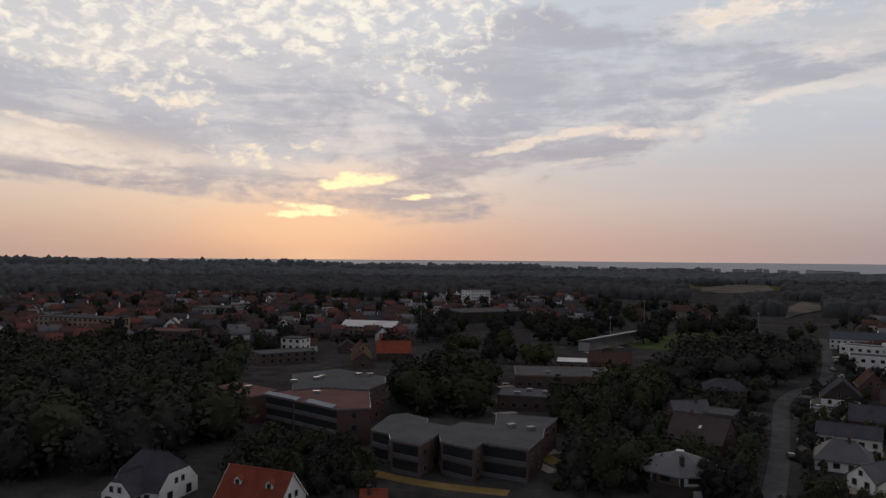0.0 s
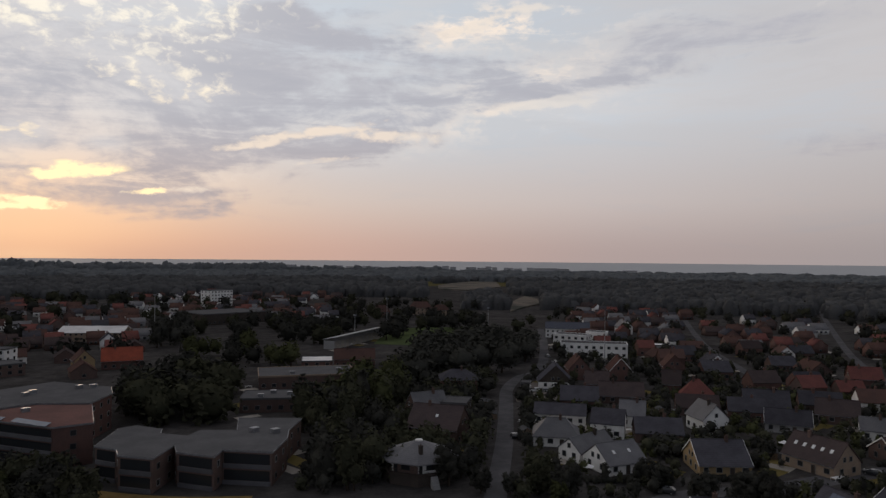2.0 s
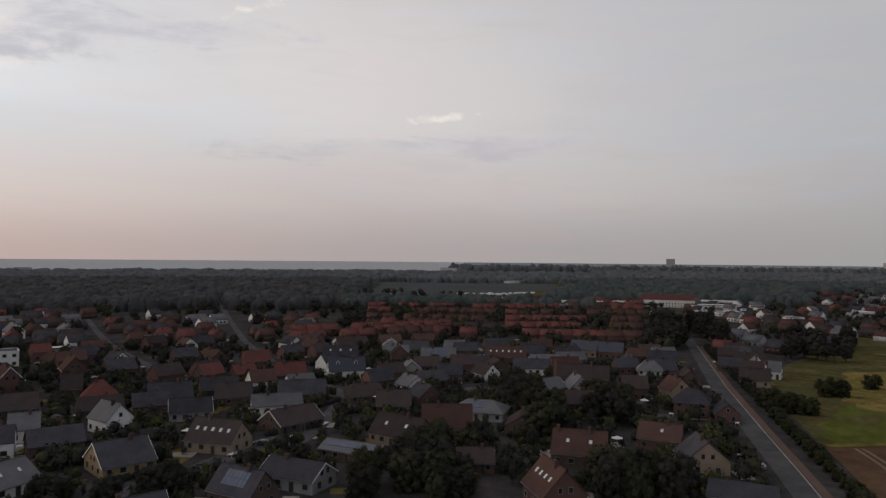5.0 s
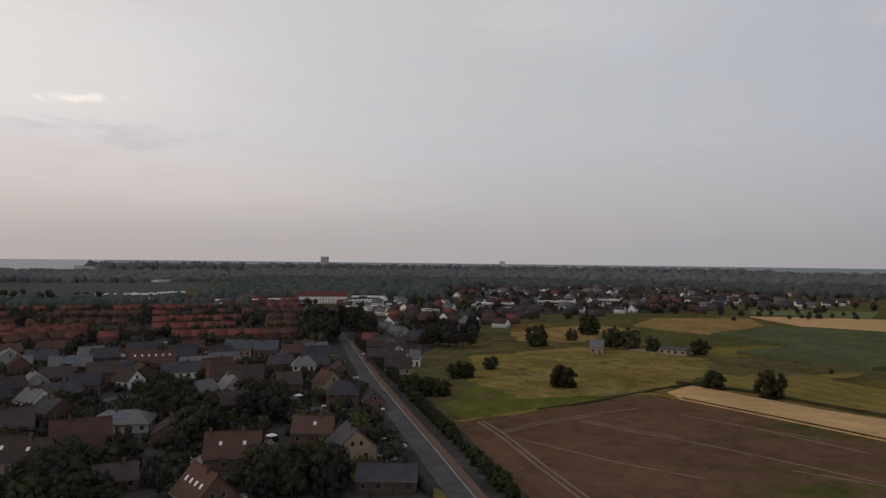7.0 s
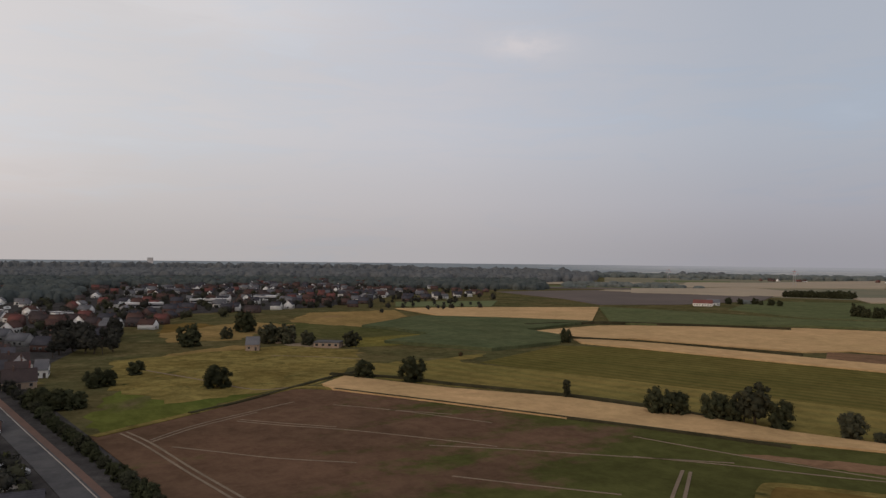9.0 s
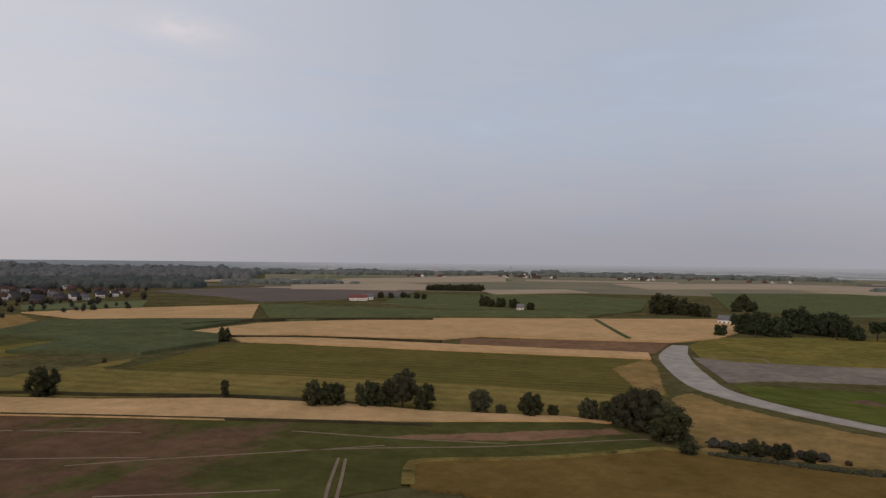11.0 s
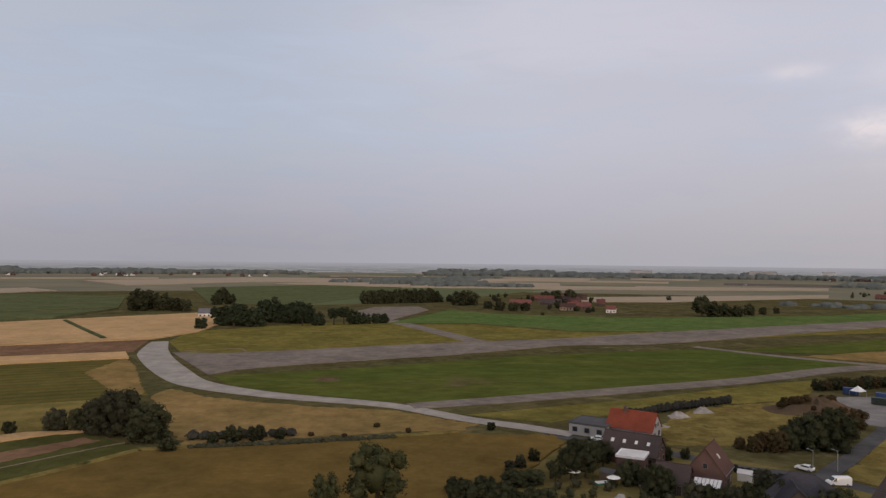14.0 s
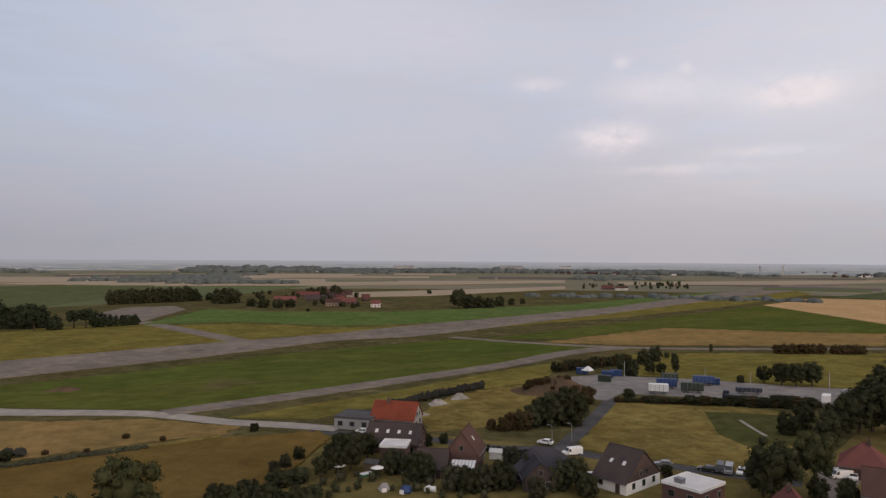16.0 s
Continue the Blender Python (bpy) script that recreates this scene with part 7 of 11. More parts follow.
house(158.2, 62.4, -68, 8.8, 8, 2.6, 5, "tile_brown", "brick_red")
house(333.9, 165.5, -74, 13.6, 8, 3, 7, "tile_dark", "brick_tan")
house(239.8, 10.6, -167, 8.0, 7, 3, 6, "tile_dark", "brick_red")
house(348.1, 43.0, -83, 14.0, 9, 4, 7.5, "tile_dark", "grey_wall")
house(300.0, 92.7, -73, 15.0, 8, 3, 6.5, "tile_dark", "white")


# ---- houses towards the airfield ----
house(-80.6, -196.2, 140, 13.2, 9.0, 3.0, 7.2, "tile_red", "grey_wall", group='farm houses')
flat_block(-70.3, -201.1, 140, 11.0, 10, 3.4, "grey_wall", "felt", storeys=1)
house(-70.5, -172.0, 141, 14.0, 8.6, 3.1, 6.9, "tile_brown", "brick_red", lights=4, chimneys=0, group='farm houses')
flat_block(-66.6, -162.8, 147, 6.4, 6.2, 4.3, "brick_red", "white_roof", storeys=1, rim="trim", label='small brick flat-roofed house with a white roof')
house(-80.2, -151.6, 50, 9.0, 7.8, 4.3, 9.2, "tile_brick", "brick_red", lights=1, chimneys=0, group='farm houses')
house(-70.8, -149.6, 145, 7.0, 8, 2.5, 5.6, "tile_brown", "brick_red", chimneys=0, group='farm houses')
house(-91.5, -135.0, 137, 12.5, 11, 3.2, 7.2, "tile_dark", "dark_wall", chimneys=0, group='farm houses', hip=4)
house(-87.2, -131.0, 68, 7.0, 7.0, 3.0, 6.2, "tile_dark", "dark_wall", chimneys=0, group='farm houses', label="dark slate gabled wing of a dark timber house")
house(-106.0, -124.0, 106, 8.6, 13.0, 2.7, 8.3, "tile_brown", "brick_brown", base='white', lights=2, chimneys=0, group='farm houses')
flat_block(-112.6, -110.9, 104, 8.8, 9.4, 3.5, "brick_red", "white_roof", storeys=1, boxes=1, rim='trim', label='brick bungalow with a white flat roof')
house(-161.5, -106.2, 122, 10.0, 11, 3, 7.4, "tile_terra", "brick_red", group='farm houses', hip=4.6)
house(-144.8, -90.7, 122, 8.2, 9, 3, 7.5, "tile_brick", "brick_red", group='farm houses')
house(-113.3, -87.6, 48, 10.0, 9, 3.5, 8, "tile_terra", "brick_red", group='farm houses')


# ---- larger buildings towards the sea ----
half_hip_house(-59.5, 148.2, -19, 12.0, 11.5, 3.0, 9.2, 5.9, "tile_dark", "white")
half_hip_house(-62.5, 143.6, 71, 8.0, 7.0, 2.8, 6.6, 5.2, "tile_dark", "white", "white gabled wing with a clipped dark roof and garage doors")
house(-35.0, 138.4, -22, 14.6, 9.0, 3.3, 8.4, "tile_red", "white", dormers=2, trim=True, chimneys=0, label='white half-timbered house with an orange-red tiled roof')
house(-12.2, 129.4, 5, 4.7, 9, 3, 7.5, "tile_red", "brick_red")
outline_flats([(-17.1, 175), (-12.4, 170.7), (-11.7, 165.5), (-4.9, 160.8), (-0.6, 170.6), (-0, 164.3), (7.3, 158.3), (9.2, 163.2), (19.3, 157.8), (24, 169.3), (25.4, 177), (30.4, 188.2), (15.1, 193.7), (13.7, 180.1), (5.2, 182.9), (2.3, 178), (-4, 182.5), (-3.8, 187), (-9.6, 192.8), (-13.4, 190.6)], 7.2, 2, [0, 2, 5, 7], "brick_brown", "felt", "brown brick flats with stepped fronts and pale balconies", [(17.4, 177.3), (22, 174.6)], [])
outline_flats([(-51, 205.8), (-41.2, 198.2), (-27.2, 186.4), (-19, 188.8), (-22, 213.2), (-35.7, 217.1), (-45, 212.1)], 9.5, 3, [0, 1], "brick_red", "felt_red", "three-storey red brick apartment block with solar panels", [(-36.4, 206.5)], [(-45.2, 202.1, -39, 14.6), (-32.6, 191.9, -44, 12.0)])
outline_flats([(-71.1, 225.5), (-56.3, 209.9), (-53.6, 213.4), (-51.6, 220.7), (-66.9, 233.8)], 8.0, 2, [], "brick_red", "felt_red", "two-storey red brick wing with a reddish roof", [(-60.4, 222.2)], [])
outline_flats([(-44.1, 210.4), (-35.4, 215.3), (-22.2, 211.4), (-17.9, 224.9), (-19.1, 235.3), (-27.3, 241.7), (-36.2, 249.7), (-49.7, 238.3)], 10.0, 3, [], "brick_red", "felt", "three-storey red brick block with a grey roof", [(-40, 226.8), (-27.5, 234.9), (-23.8, 235.1), (-38.8, 230), (-46.1, 221.5)], [])
flat_block(47.4, 281.7, -5, 36.8, 22, 5, "brick_brown", "felt", storeys=1, rim='brick_tan', boxes=2, label='low brown brick school building', category='school')
flat_block(56.0, 306.0, -11, 12.9, 14, 6, "brick_red", "white_roof", storeys=2, label='brick school hall with a pale roof', category='school')
flat_block(28.8, 239.4, -12, 18.4, 14, 4.5, "brick_brown", "felt", storeys=1, boxes=3, label='low brown brick school annex', category='school')
house(75.6, 319.6, -13, 18.3, 10, 4, 8, "tile_brick", "brick_red")
house(-46.0, 462.8, -14, 36.3, 18, 5, 8, "white_roof", "brick_tan", chimneys=0, name='warehouse', label='beige brick warehouse with a white sheet roof')
flat_block(30.8, 564.1, 25, 52.0, 40, 8, "dark_wall", "felt", storeys=1, name='sports_hall', label='large grey-roofed sports hall')
flat_block(34.9, 743.5, 38, 27.0, 15, 16, "white", "felt", storeys=5, label='pale five-storey apartment block', category='apartment block')
house(201.0, 599.0, -19, 20.1, 12, 6, 11, "tile_brick", "brick_tan", hip=4)
house(213.9, 582.2, -20, 14.8, 11, 5, 9, "tile_brick", "brick_tan", hip=4)
house(158.5, 574.6, -15, 14.2, 10, 5, 10, "tile_brick", "brick_red", hip=4)
grandstand(97.6, 407.2, 51, 66.0)
flat_block(-73.6, 356.7, -21, 11.4, 9, 9, "white", "felt", storeys=3, label='white three-storey town house')
house(-38.8, 341.6, -74, 9.0, 8, 5, 9, "tile_brick", "ochre")
house(-23.5, 345.0, 4, 16.5, 10, 4, 9, "tile_red", "brick_red")
flat_block(-74.4, 334.7, 29, 26.7, 14, 5, "brick_brown", "felt", storeys=2)
flat_block(-179.6, 577.0, -3, 36.4, 30, 8, "grey_wall", "felt", storeys=2)
flat_block(-156.2, 406.2, -12, 31.8, 16, 7, "brick_red", "felt_red", storeys=2)
flat_block(-235.3, 463.8, -15, 60.8, 16, 9, "brick_tan", "felt", storeys=3)


# places that loose trees keep clear of
TAKEN += [(67, 184, 8), (72, 208, 6), (81, 205, 6), (97, 244, 7), (139, 247, 7), (122, 238, 3), (191, 323, 7), (201, 317, 7), (211, 312, 7), (209, 361, 6), (215, 354, 6), (229, 357, 6)]
TAKEN += [(226, 404, 5), (233, 399, 5), (241, 395, 5), (282, 408, 6), (246, 332, 4), (251, 328, 4), (157, 261, 6), (172, 252, 6), (147, 230, 5), (143, 208, 7), (105, 191, 5), (111, 187, 5)]
TAKEN += [(97, 172, 7), (98, 153, 5), (96, 142, 6), (127, 177, 5), (146, 170, 6), (167, 199, 6), (175, 222, 5), (204, 258, 6), (179, 184, 5), (184, 180, 5), (164, 157, 7), (117, 133, 7)]
TAKEN += [(142, 125, 7), (184, 145, 4), (188, 138, 4), (166, 124, 6), (172, 120, 6), (254, 205, 6), (232, 175, 4), (236, 169, 4), (250, 161, 4), (255, 155, 4), (288, 188, 5), (293, 181, 5)]
TAKEN += [(308, 145, 4), (310, 137, 4), (209, 125, 6), (212, 118, 6), (206, 151, 5), (210, 144, 5), (193, 165, 7), (152, 96, 5), (153, 89, 5), (164, 85, 6), (180, 78, 6), (127, 93, 7)]
TAKEN += [(110, 93, 6), (91, 101, 6), (206, 78, 8), (244, 73, 7), (282, 71, 6), (283, 61, 6), (261, 63, 5), (170, 40, 7), (137, 35, 6), (187, 30, 7), (244, 21, 6), (269, 29, 5)]
TAKEN += [(304, 43, 5), (176, 12, 6), (157, 7, 5), (156, -0, 5), (313, 3, 6), (352, 2, 4), (369, 88, 4), (368, 81, 4), (366, 74, 4), (367, 67, 4), (278, 106, 5), (321, 117, 5)]
TAKEN += [(324, 108, 5), (205, 110, 6), (158, 62, 5), (333, 169, 4), (335, 162, 4), (240, 11, 4), (348, 46, 5), (349, 40, 5), (299, 96, 4), (301, 89, 4), (-78, -190, 6), (-70, -201, 6)]
TAKEN += [(-68, -167, 7), (-67, -162, 5), (-79, -148, 6), (-69, -147, 4), (-88, -130, 7), (-104, -122, 6), (-113, -113, 7), (-157, -104, 7), (-145, -91, 5), (-113, -88, 6), (-62, 149, 7), (-53, 145, 5)]
TAKEN += [(-36, 136, 7), (-12, 129, 5), (-17, 175, 4), (-12, 171, 4), (-12, 166, 4), (-5, 161, 4), (-1, 171, 4), (-0, 164, 4), (7, 158, 4), (9, 163, 4), (19, 158, 4), (24, 169, 4)]
TAKEN += [(25, 177, 4), (30, 188, 4), (15, 194, 4), (14, 180, 4), (5, 183, 4), (2, 178, 4), (-4, 182, 4), (-4, 187, 4), (-10, 193, 4), (-13, 191, 4), (4, 175, 9), (-51, 206, 4)]
TAKEN += [(-41, 198, 4), (-27, 186, 4), (-19, 189, 4), (-22, 213, 4), (-36, 217, 4), (-45, 212, 4), (-34, 203, 9), (-71, 226, 4), (-56, 210, 4), (-54, 213, 4), (-52, 221, 4), (-67, 234, 4)]
TAKEN += [(-60, 221, 9), (-44, 210, 4), (-35, 215, 4), (-22, 211, 4), (-18, 225, 4), (-19, 235, 4), (-27, 242, 4), (-36, 250, 4), (-50, 238, 4), (-31, 228, 9), (38, 282, 12), (57, 281, 12)]
TAKEN += [(56, 306, 8), (29, 239, 10), (71, 321, 6), (80, 319, 6), (-55, 465, 10), (-37, 461, 10), (31, 564, 29), (30, 739, 8), (40, 748, 8), (196, 601, 7), (206, 597, 7), (214, 582, 8)]
TAKEN += [(159, 575, 8), (78, 383, 4), (83, 389, 4), (88, 395, 4), (93, 401, 4), (98, 407, 4), (102, 413, 4), (107, 419, 4), (112, 426, 4), (117, 432, 4), (-74, 357, 6), (-39, 342, 5)]
TAKEN += [(-28, 345, 6), (-19, 345, 6), (-80, 331, 8), (-69, 338, 8), (-180, 577, 20), (-164, 408, 9), (-148, 405, 9), (-257, 470, 9), (-243, 466, 9), (-228, 462, 9), (-213, 458, 9), (320, -38, 2)]
TAKEN += [(280, -63, 2), (301, -33, 2), (297, -42, 2), (257, -16, 2), (254, -25, 2), (277, -8, 2), (415, -78, 3), (274, -122, 2), (258, -136, 3), (379, -160, 2), (395, -140, 2), (412, -122, 3)]
TAKEN += [(408, -131, 3), (482, -125, 3), (446, -105, 2), (342, -286, 2), (315, -194, 1), (201, -170, 2), (167, -180, 2), (162, -184, 2), (154, -189, 2), (149, -192, 2), (143, -196, 3), (146, -195, 2)]
TAKEN += [(135, -197, 2), (117, -203, 2), (110, -205, 1), (101, -209, 2), (94, -212, 1), (84, -216, 2), (77, -216, 2), (66, -212, 3), (55, -203, 3), (71, -213, 2), (47, -191, 1), (37, -199, 1)]
TAKEN += [(32, -200, 1), (26, -201, 1), (20, -202, 1), (-41, -207, 1), (-8, -213, 0), (11, -204, 0), (-16, -207, 0), (2, -201, 0), (-5, -142, 3), (5, -140, 2), (-23, -151, 2), (-29, -153, 2)]
TAKEN += [(-36, -155, 2), (-41, -156, 2), (-46, -158, 2), (-50, -159, 2), (-54, -160, 3), (-22, -144, 2), (-25, -143, 2), (-27, -142, 2), (-30, -140, 2), (-36, -138, 2), (-38, -137, 2), (-33, -139, 2)]
TAKEN += [(199, -696, 5), (195, -716, 4), (180, -704, 4), (165, -693, 3), (155, -689, 3), (145, -823, 4), (145, -789, 3), (132, -795, 3), (101, -551, 3), (95, -548, 4), (89, -545, 4), (82, -542, 4)]
TAKEN += [(76, -540, 3), (70, -537, 4), (70, -579, 4), (64, -576, 4), (57, -573, 3), (51, -569, 4), (45, -567, 4), (39, -564, 4), (33, -561, 3), (105, -515, 2), (84, -522, 3), (14, -548, 3)]
TAKEN += [(7, -551, 4), (-2, -554, 3), (-10, -557, 2), (-19, -560, 2), (-25, -563, 2), (37, -540, 3), (26, -544, 2), (-16, -807, 4), (-22, -810, 4), (-28, -812, 4), (-34, -815, 4), (-40, -818, 4)]
TAKEN += [(-46, -820, 4), (-53, -823, 4), (-59, -826, 4), (-65, -828, 4), (-71, -831, 4), (-78, -834, 4), (-84, -837, 4), (-90, -839, 4), (-97, -842, 4), (-121, -787, 4), (-133, -792, 4), (-140, -731, 2)]
TAKEN += [(-148, -706, 2), (-160, -698, 2), (-173, -703, 2), (-103, -845, 2), (-117, -851, 2), (-245, -885, 3), (-258, -881, 3), (-281, -901, 3), (-325, -630, 5), (-334, -626, 3), (-348, -630, 3), (-358, -626, 3)]
TAKEN += [(-380, -645, 3), (-402, -656, 2), (-424, -668, 2), (-413, -890, 2), (-230, -674, 1), (-174, -640, 1), (-330, -263, 1), (-334, -262, 1), (-338, -260, 1), (-342, -258, 1), (-346, -257, 1), (-350, -255, 1)]
TAKEN += [(-356, -250, 1), (-360, -248, 1), (-364, -246, 1), (-368, -244, 1), (-297, -280, 1), (-245, -203, 2), (-246, -196, 2), (-250, -192, 2), (-256, -190, 2), (-228, -235, 2), (-220, -235, 1), (-218, -240, 2)]
TAKEN += [(-247, -268, 2), (-235, -263, 2), (-207, -239, 2), (-214, -253, 1), (-236, -207, 1), (-260, -275, 1), (-184, -261, 1), (-187, -262, 1), (-191, -262, 1), (-195, -263, 1), (-199, -263, 1), (-202, -264, 1)]
TAKEN += [(-206, -264, 1), (-210, -265, 1), (-214, -265, 1), (-218, -266, 1), (-223, -266, 1), (-227, -267, 1), (-125, -178, 3), (-129, -178, 3), (-124, -182, 2), (-118, -179, 2), (-113, -177, 1), (-110, -179, 1)]
TAKEN += [(-139, -186, 2), (-153, -199, 1), (-106, -178, 1), (-104, -181, 1), (-165, -197, 0), (-167, -195, 0), (-169, -194, 0), (-171, -193, 0), (-173, -191, 1), (-175, -190, 1), (-177, -189, 1), (-179, -187, 1)]
TAKEN += [(-181, -186, 1), (-183, -185, 0), (-186, -183, 1), (-188, -182, 1), (-190, -181, 1), (-192, -179, 1), (-194, -178, 1), (-196, -177, 1), (-198, -175, 1), (-200, -174, 1), (-202, -173, 1), (-204, -171, 1)]
TAKEN += [(-206, -170, 1), (-208, -169, 1), (-210, -168, 1), (-212, -166, 1), (-214, -165, 1), (-216, -164, 1), (-218, -162, 1), (-173, -202, 1), (-178, -127, 2), (-190, -131, 3), (-199, -132, 3), (-204, -132, 4)]
TAKEN += [(-206, -129, 5), (-209, -126, 6), (-188, -143, 2), (-179, -140, 2), (-145, -106, 3), (-127, -103, 3), (-134, -106, 2), (-127, -106, 2), (-57, -177, 1), (-59, -172, 2), (-61, -167, 2), (-53, -171, 1)]
TAKEN += [(-62, -154, 1), (-65, -147, 2), (-67, -145, 2), (-69, -137, 1), (-72, -134, 1), (-76, -134, 1), (-80, -133, 2), (-87, -137, 1), (-89, -145, 1), (-93, -129, 2), (-94, -126, 2), (-90, -128, 1)]
TAKEN += [(-79, -172, 1), (-85, -173, 1), (-93, -121, 1), (-118, -124, 1), (-83, -124, 1), (-114, -124, 0), (-41, -167, 1), (-37, -165, 1), (-45, -173, 1), (-136, -99, 1), (-141, -96, 1)]

TAKEN += [(110, 192, 8), (98, 157, 7), (98, 146, 7), (146, 213, 8), (130, 183, 6), (169, 161, 7), (121, 137, 8), (145, 129, 7), (172, 126, 8), (188, 143, 7), (171, 89, 8), (185, 82, 8), (153, 92, 8), (130, 93, 8), (115, 96, 7), (92, 102, 7), (210, 81, 9), (256, 74, 8), (174, 41, 7), (141, 39, 7), (198, 25, 6), (180, 13, 6), (157, 3, 7), (216, 127, 7), (-35, 138, 8)]


# ---- trees and bushes of the farmland ----
tree(325.6, -39.2, 6.2, "bush", "leaf_field", 1.3, True, group='meadow bushes')
tree(280.5, -63.1, 8.9, "bush", "leaf_field", 1.35, True, group='meadow bushes')
tree(301.3, -21.9, 7.0, "bush", "leaf_field", 1.25, True, group='meadow bushes')
tree(303.1, -26.9, 6.4, "bush", "leaf_field", 1.25, True, group='meadow bushes')
tree(269.8, -2.4, 7.0, "bush", "leaf_field", 1.35, True, group='meadow bushes')
tree(263.0, -7.8, 7.0, "bush", "leaf_field", 1.35, True, group='meadow bushes')
tree(262.0, -13.2, 6.6, "bush", "leaf_field", 1.35, True, group='meadow bushes')
tree(415.0, -77.6, 12.4, "bush", "leaf_field", 1.2, group='meadow trees')
tree(274.4, -122.0, 7.9, "bush", "leaf_field", 1.2, True, group='meadow trees')
tree(258.0, -136.1, 10.3, "bush", "leaf_field", 1.2, True, group='meadow trees')
tree(378.9, -160.1, 9.0, "bush", "leaf", 1.2, group='meadow trees')
tree(394.6, -139.6, 8.0, "bush", "leaf", 1.2, group='meadow trees')
tree(412.2, -121.6, 11.3, "bush", "leaf", 1.2, group='meadow trees')
tree(407.7, -131.1, 11.9, "bush", "leaf", 1.2, group='meadow trees')
tree(481.8, -125.4, 13.9, "bush", "leaf_field", 1.2, group='meadow trees')
tree(446.0, -105.1, 7.4, "bush", "leaf", 1.2, group='meadow trees')
tree(341.6, -286.4, 8.5, "bush", "leaf_field", 1.0)
tree(314.9, -194.2, 2.4, "bush", "leaf_rust", 1.0)
tree(201.0, -169.5, 7.1, "tall", "leaf", 1.0, True)
tree(167.0, -179.7, 9.0, "bush", "leaf_field", 1.1, True, group='field hedge trees')
tree(162.1, -183.6, 8.2, "bush", "leaf_field", 1, True, group='field hedge trees')
tree(153.5, -189.4, 8.9, "bush", "leaf_field", 1, True, group='field hedge trees')
tree(148.6, -191.9, 7.7, "bush", "leaf_field", 1.2, True, group='field hedge trees')
tree(142.6, -195.9, 13.1, "broad", "leaf", 1.0, True, group='field hedge trees')
tree(145.9, -194.9, 9.7, "broad", "leaf", 1.0, True, group='field hedge trees')
tree(134.9, -197.3, 8.8, "bush", "leaf_field", 1, True, group='field hedge trees')
tree(116.6, -203.4, 7.8, "bush", "leaf", 1.1, True, group='field hedge trees')
tree(109.9, -205.4, 3.3, "bush", "leaf", 1.3, True, group='field hedge trees')
tree(100.9, -208.8, 7.8, "bush", "leaf_field", 1.1, True, group='field hedge trees')
tree(94.5, -212.4, 4.1, "bush", "leaf_field", 1, True, group='field hedge trees')
tree(83.6, -215.6, 6.6, "bush", "leaf", 1.2, True, group='field hedge trees')
tree(76.9, -215.8, 6.9, "bush", "leaf_field", 1.1, True, group='field hedge trees')
tree(65.5, -212.4, 12.4, "bush", "leaf", 1.1, True, group='field hedge trees')
tree(54.6, -202.6, 10.4, "bush", "leaf_field", 1.2, True, group='field hedge trees')
tree(71.3, -213.2, 9.8, "bush", "leaf", 1, True, group='field hedge trees')
tree(46.5, -190.7, 3.4, "bush", "leaf_field", 1.6, True, group='field hedge trees')
tree(37.0, -198.6, 2.9, "bush", "leaf_field", 1.3, True, group='field hedge trees')
tree(31.9, -200.0, 4.5, "bush", "leaf_field", 1.3, True, group='field hedge trees')
tree(26.0, -201.0, 4.2, "bush", "leaf_field", 1.3, True, group='field hedge trees')
tree(19.8, -202.1, 2.7, "bush", "leaf_field", 1.3, True, group='field hedge trees')
tree(-41.1, -207.3, 2.4, "bush", "leaf_field", 1.2, True, group='field hedge trees')
tree(-7.6, -213.3, 1.4, "bush", "leaf_rust", 1.6, True)
tree(11.2, -203.9, 1.3, "bush", "leaf_rust", 1.6, True)
tree(-16.5, -206.6, 1.3, "bush", "leaf_rust", 1.6, True)
tree(1.8, -201.4, 1.3, "bush", "leaf_rust", 1.6, True)

# trees just below the view
tree(-5.2, -142.5, 12.5, "willow", "leaf_grey", 1.25, True)
tree(4.9, -139.8, 8.0, "willow", "leaf_grey", 1.0, True)
tree(-22.9, -151.3, 3.4, "bush", "leaf_field", 1.75, True)
tree(-29.0, -153.0, 3.2, "bush", "leaf_field", 1.75, True)
tree(-36.2, -154.9, 3.8, "bush", "leaf_field", 1.75, True)
tree(-40.7, -156.1, 3.4, "bush", "leaf_field", 1.75, True)
tree(-46.2, -157.6, 5.0, "broad", "leaf_field", 1.0, True)
tree(-50.1, -158.6, 7.6, "broad", "leaf_field", 1.0, True)
tree(-54.1, -159.7, 8.8, "broad", "leaf_field", 1.0, True)
tree(-21.7, -144.2, 5.2, "broad", "leaf_field", 1.25, True)
tree(-24.7, -142.8, 5.8, "broad", "leaf_field", 1.25, True)
tree(-27.2, -141.7, 5.0, "broad", "leaf_field", 1.25, True)
tree(-30.1, -140.3, 5.6, "broad", "leaf_field", 1.25, True)
tree(-35.6, -137.7, 5.4, "broad", "leaf_field", 1.25, True)
tree(-37.6, -136.8, 5.2, "broad", "leaf_field", 1.25, True)
tree(-32.6, -139.1, 4.6, "bush", "leaf_field", 1.0, True)

# garden trees at the near end of the village street
tree(56.0, 146.0, 9.5, "broad", "leaf_dark", 1.0, True, group="garden trees")
tree(60.5, 139.0, 6.0, "broad", "leaf_dark", 1.0, True, group="garden trees")
tree(66.0, 136.0, 5.0, "broad", "leaf_dark", 1.0, True, group="garden trees")
tree(71.5, 134.5, 7.0, "broad", "leaf", 1.0, True, group="garden trees")
tree(77.0, 131.0, 7.5, "broad", "leaf_dark", 1.0, True, group="garden trees")

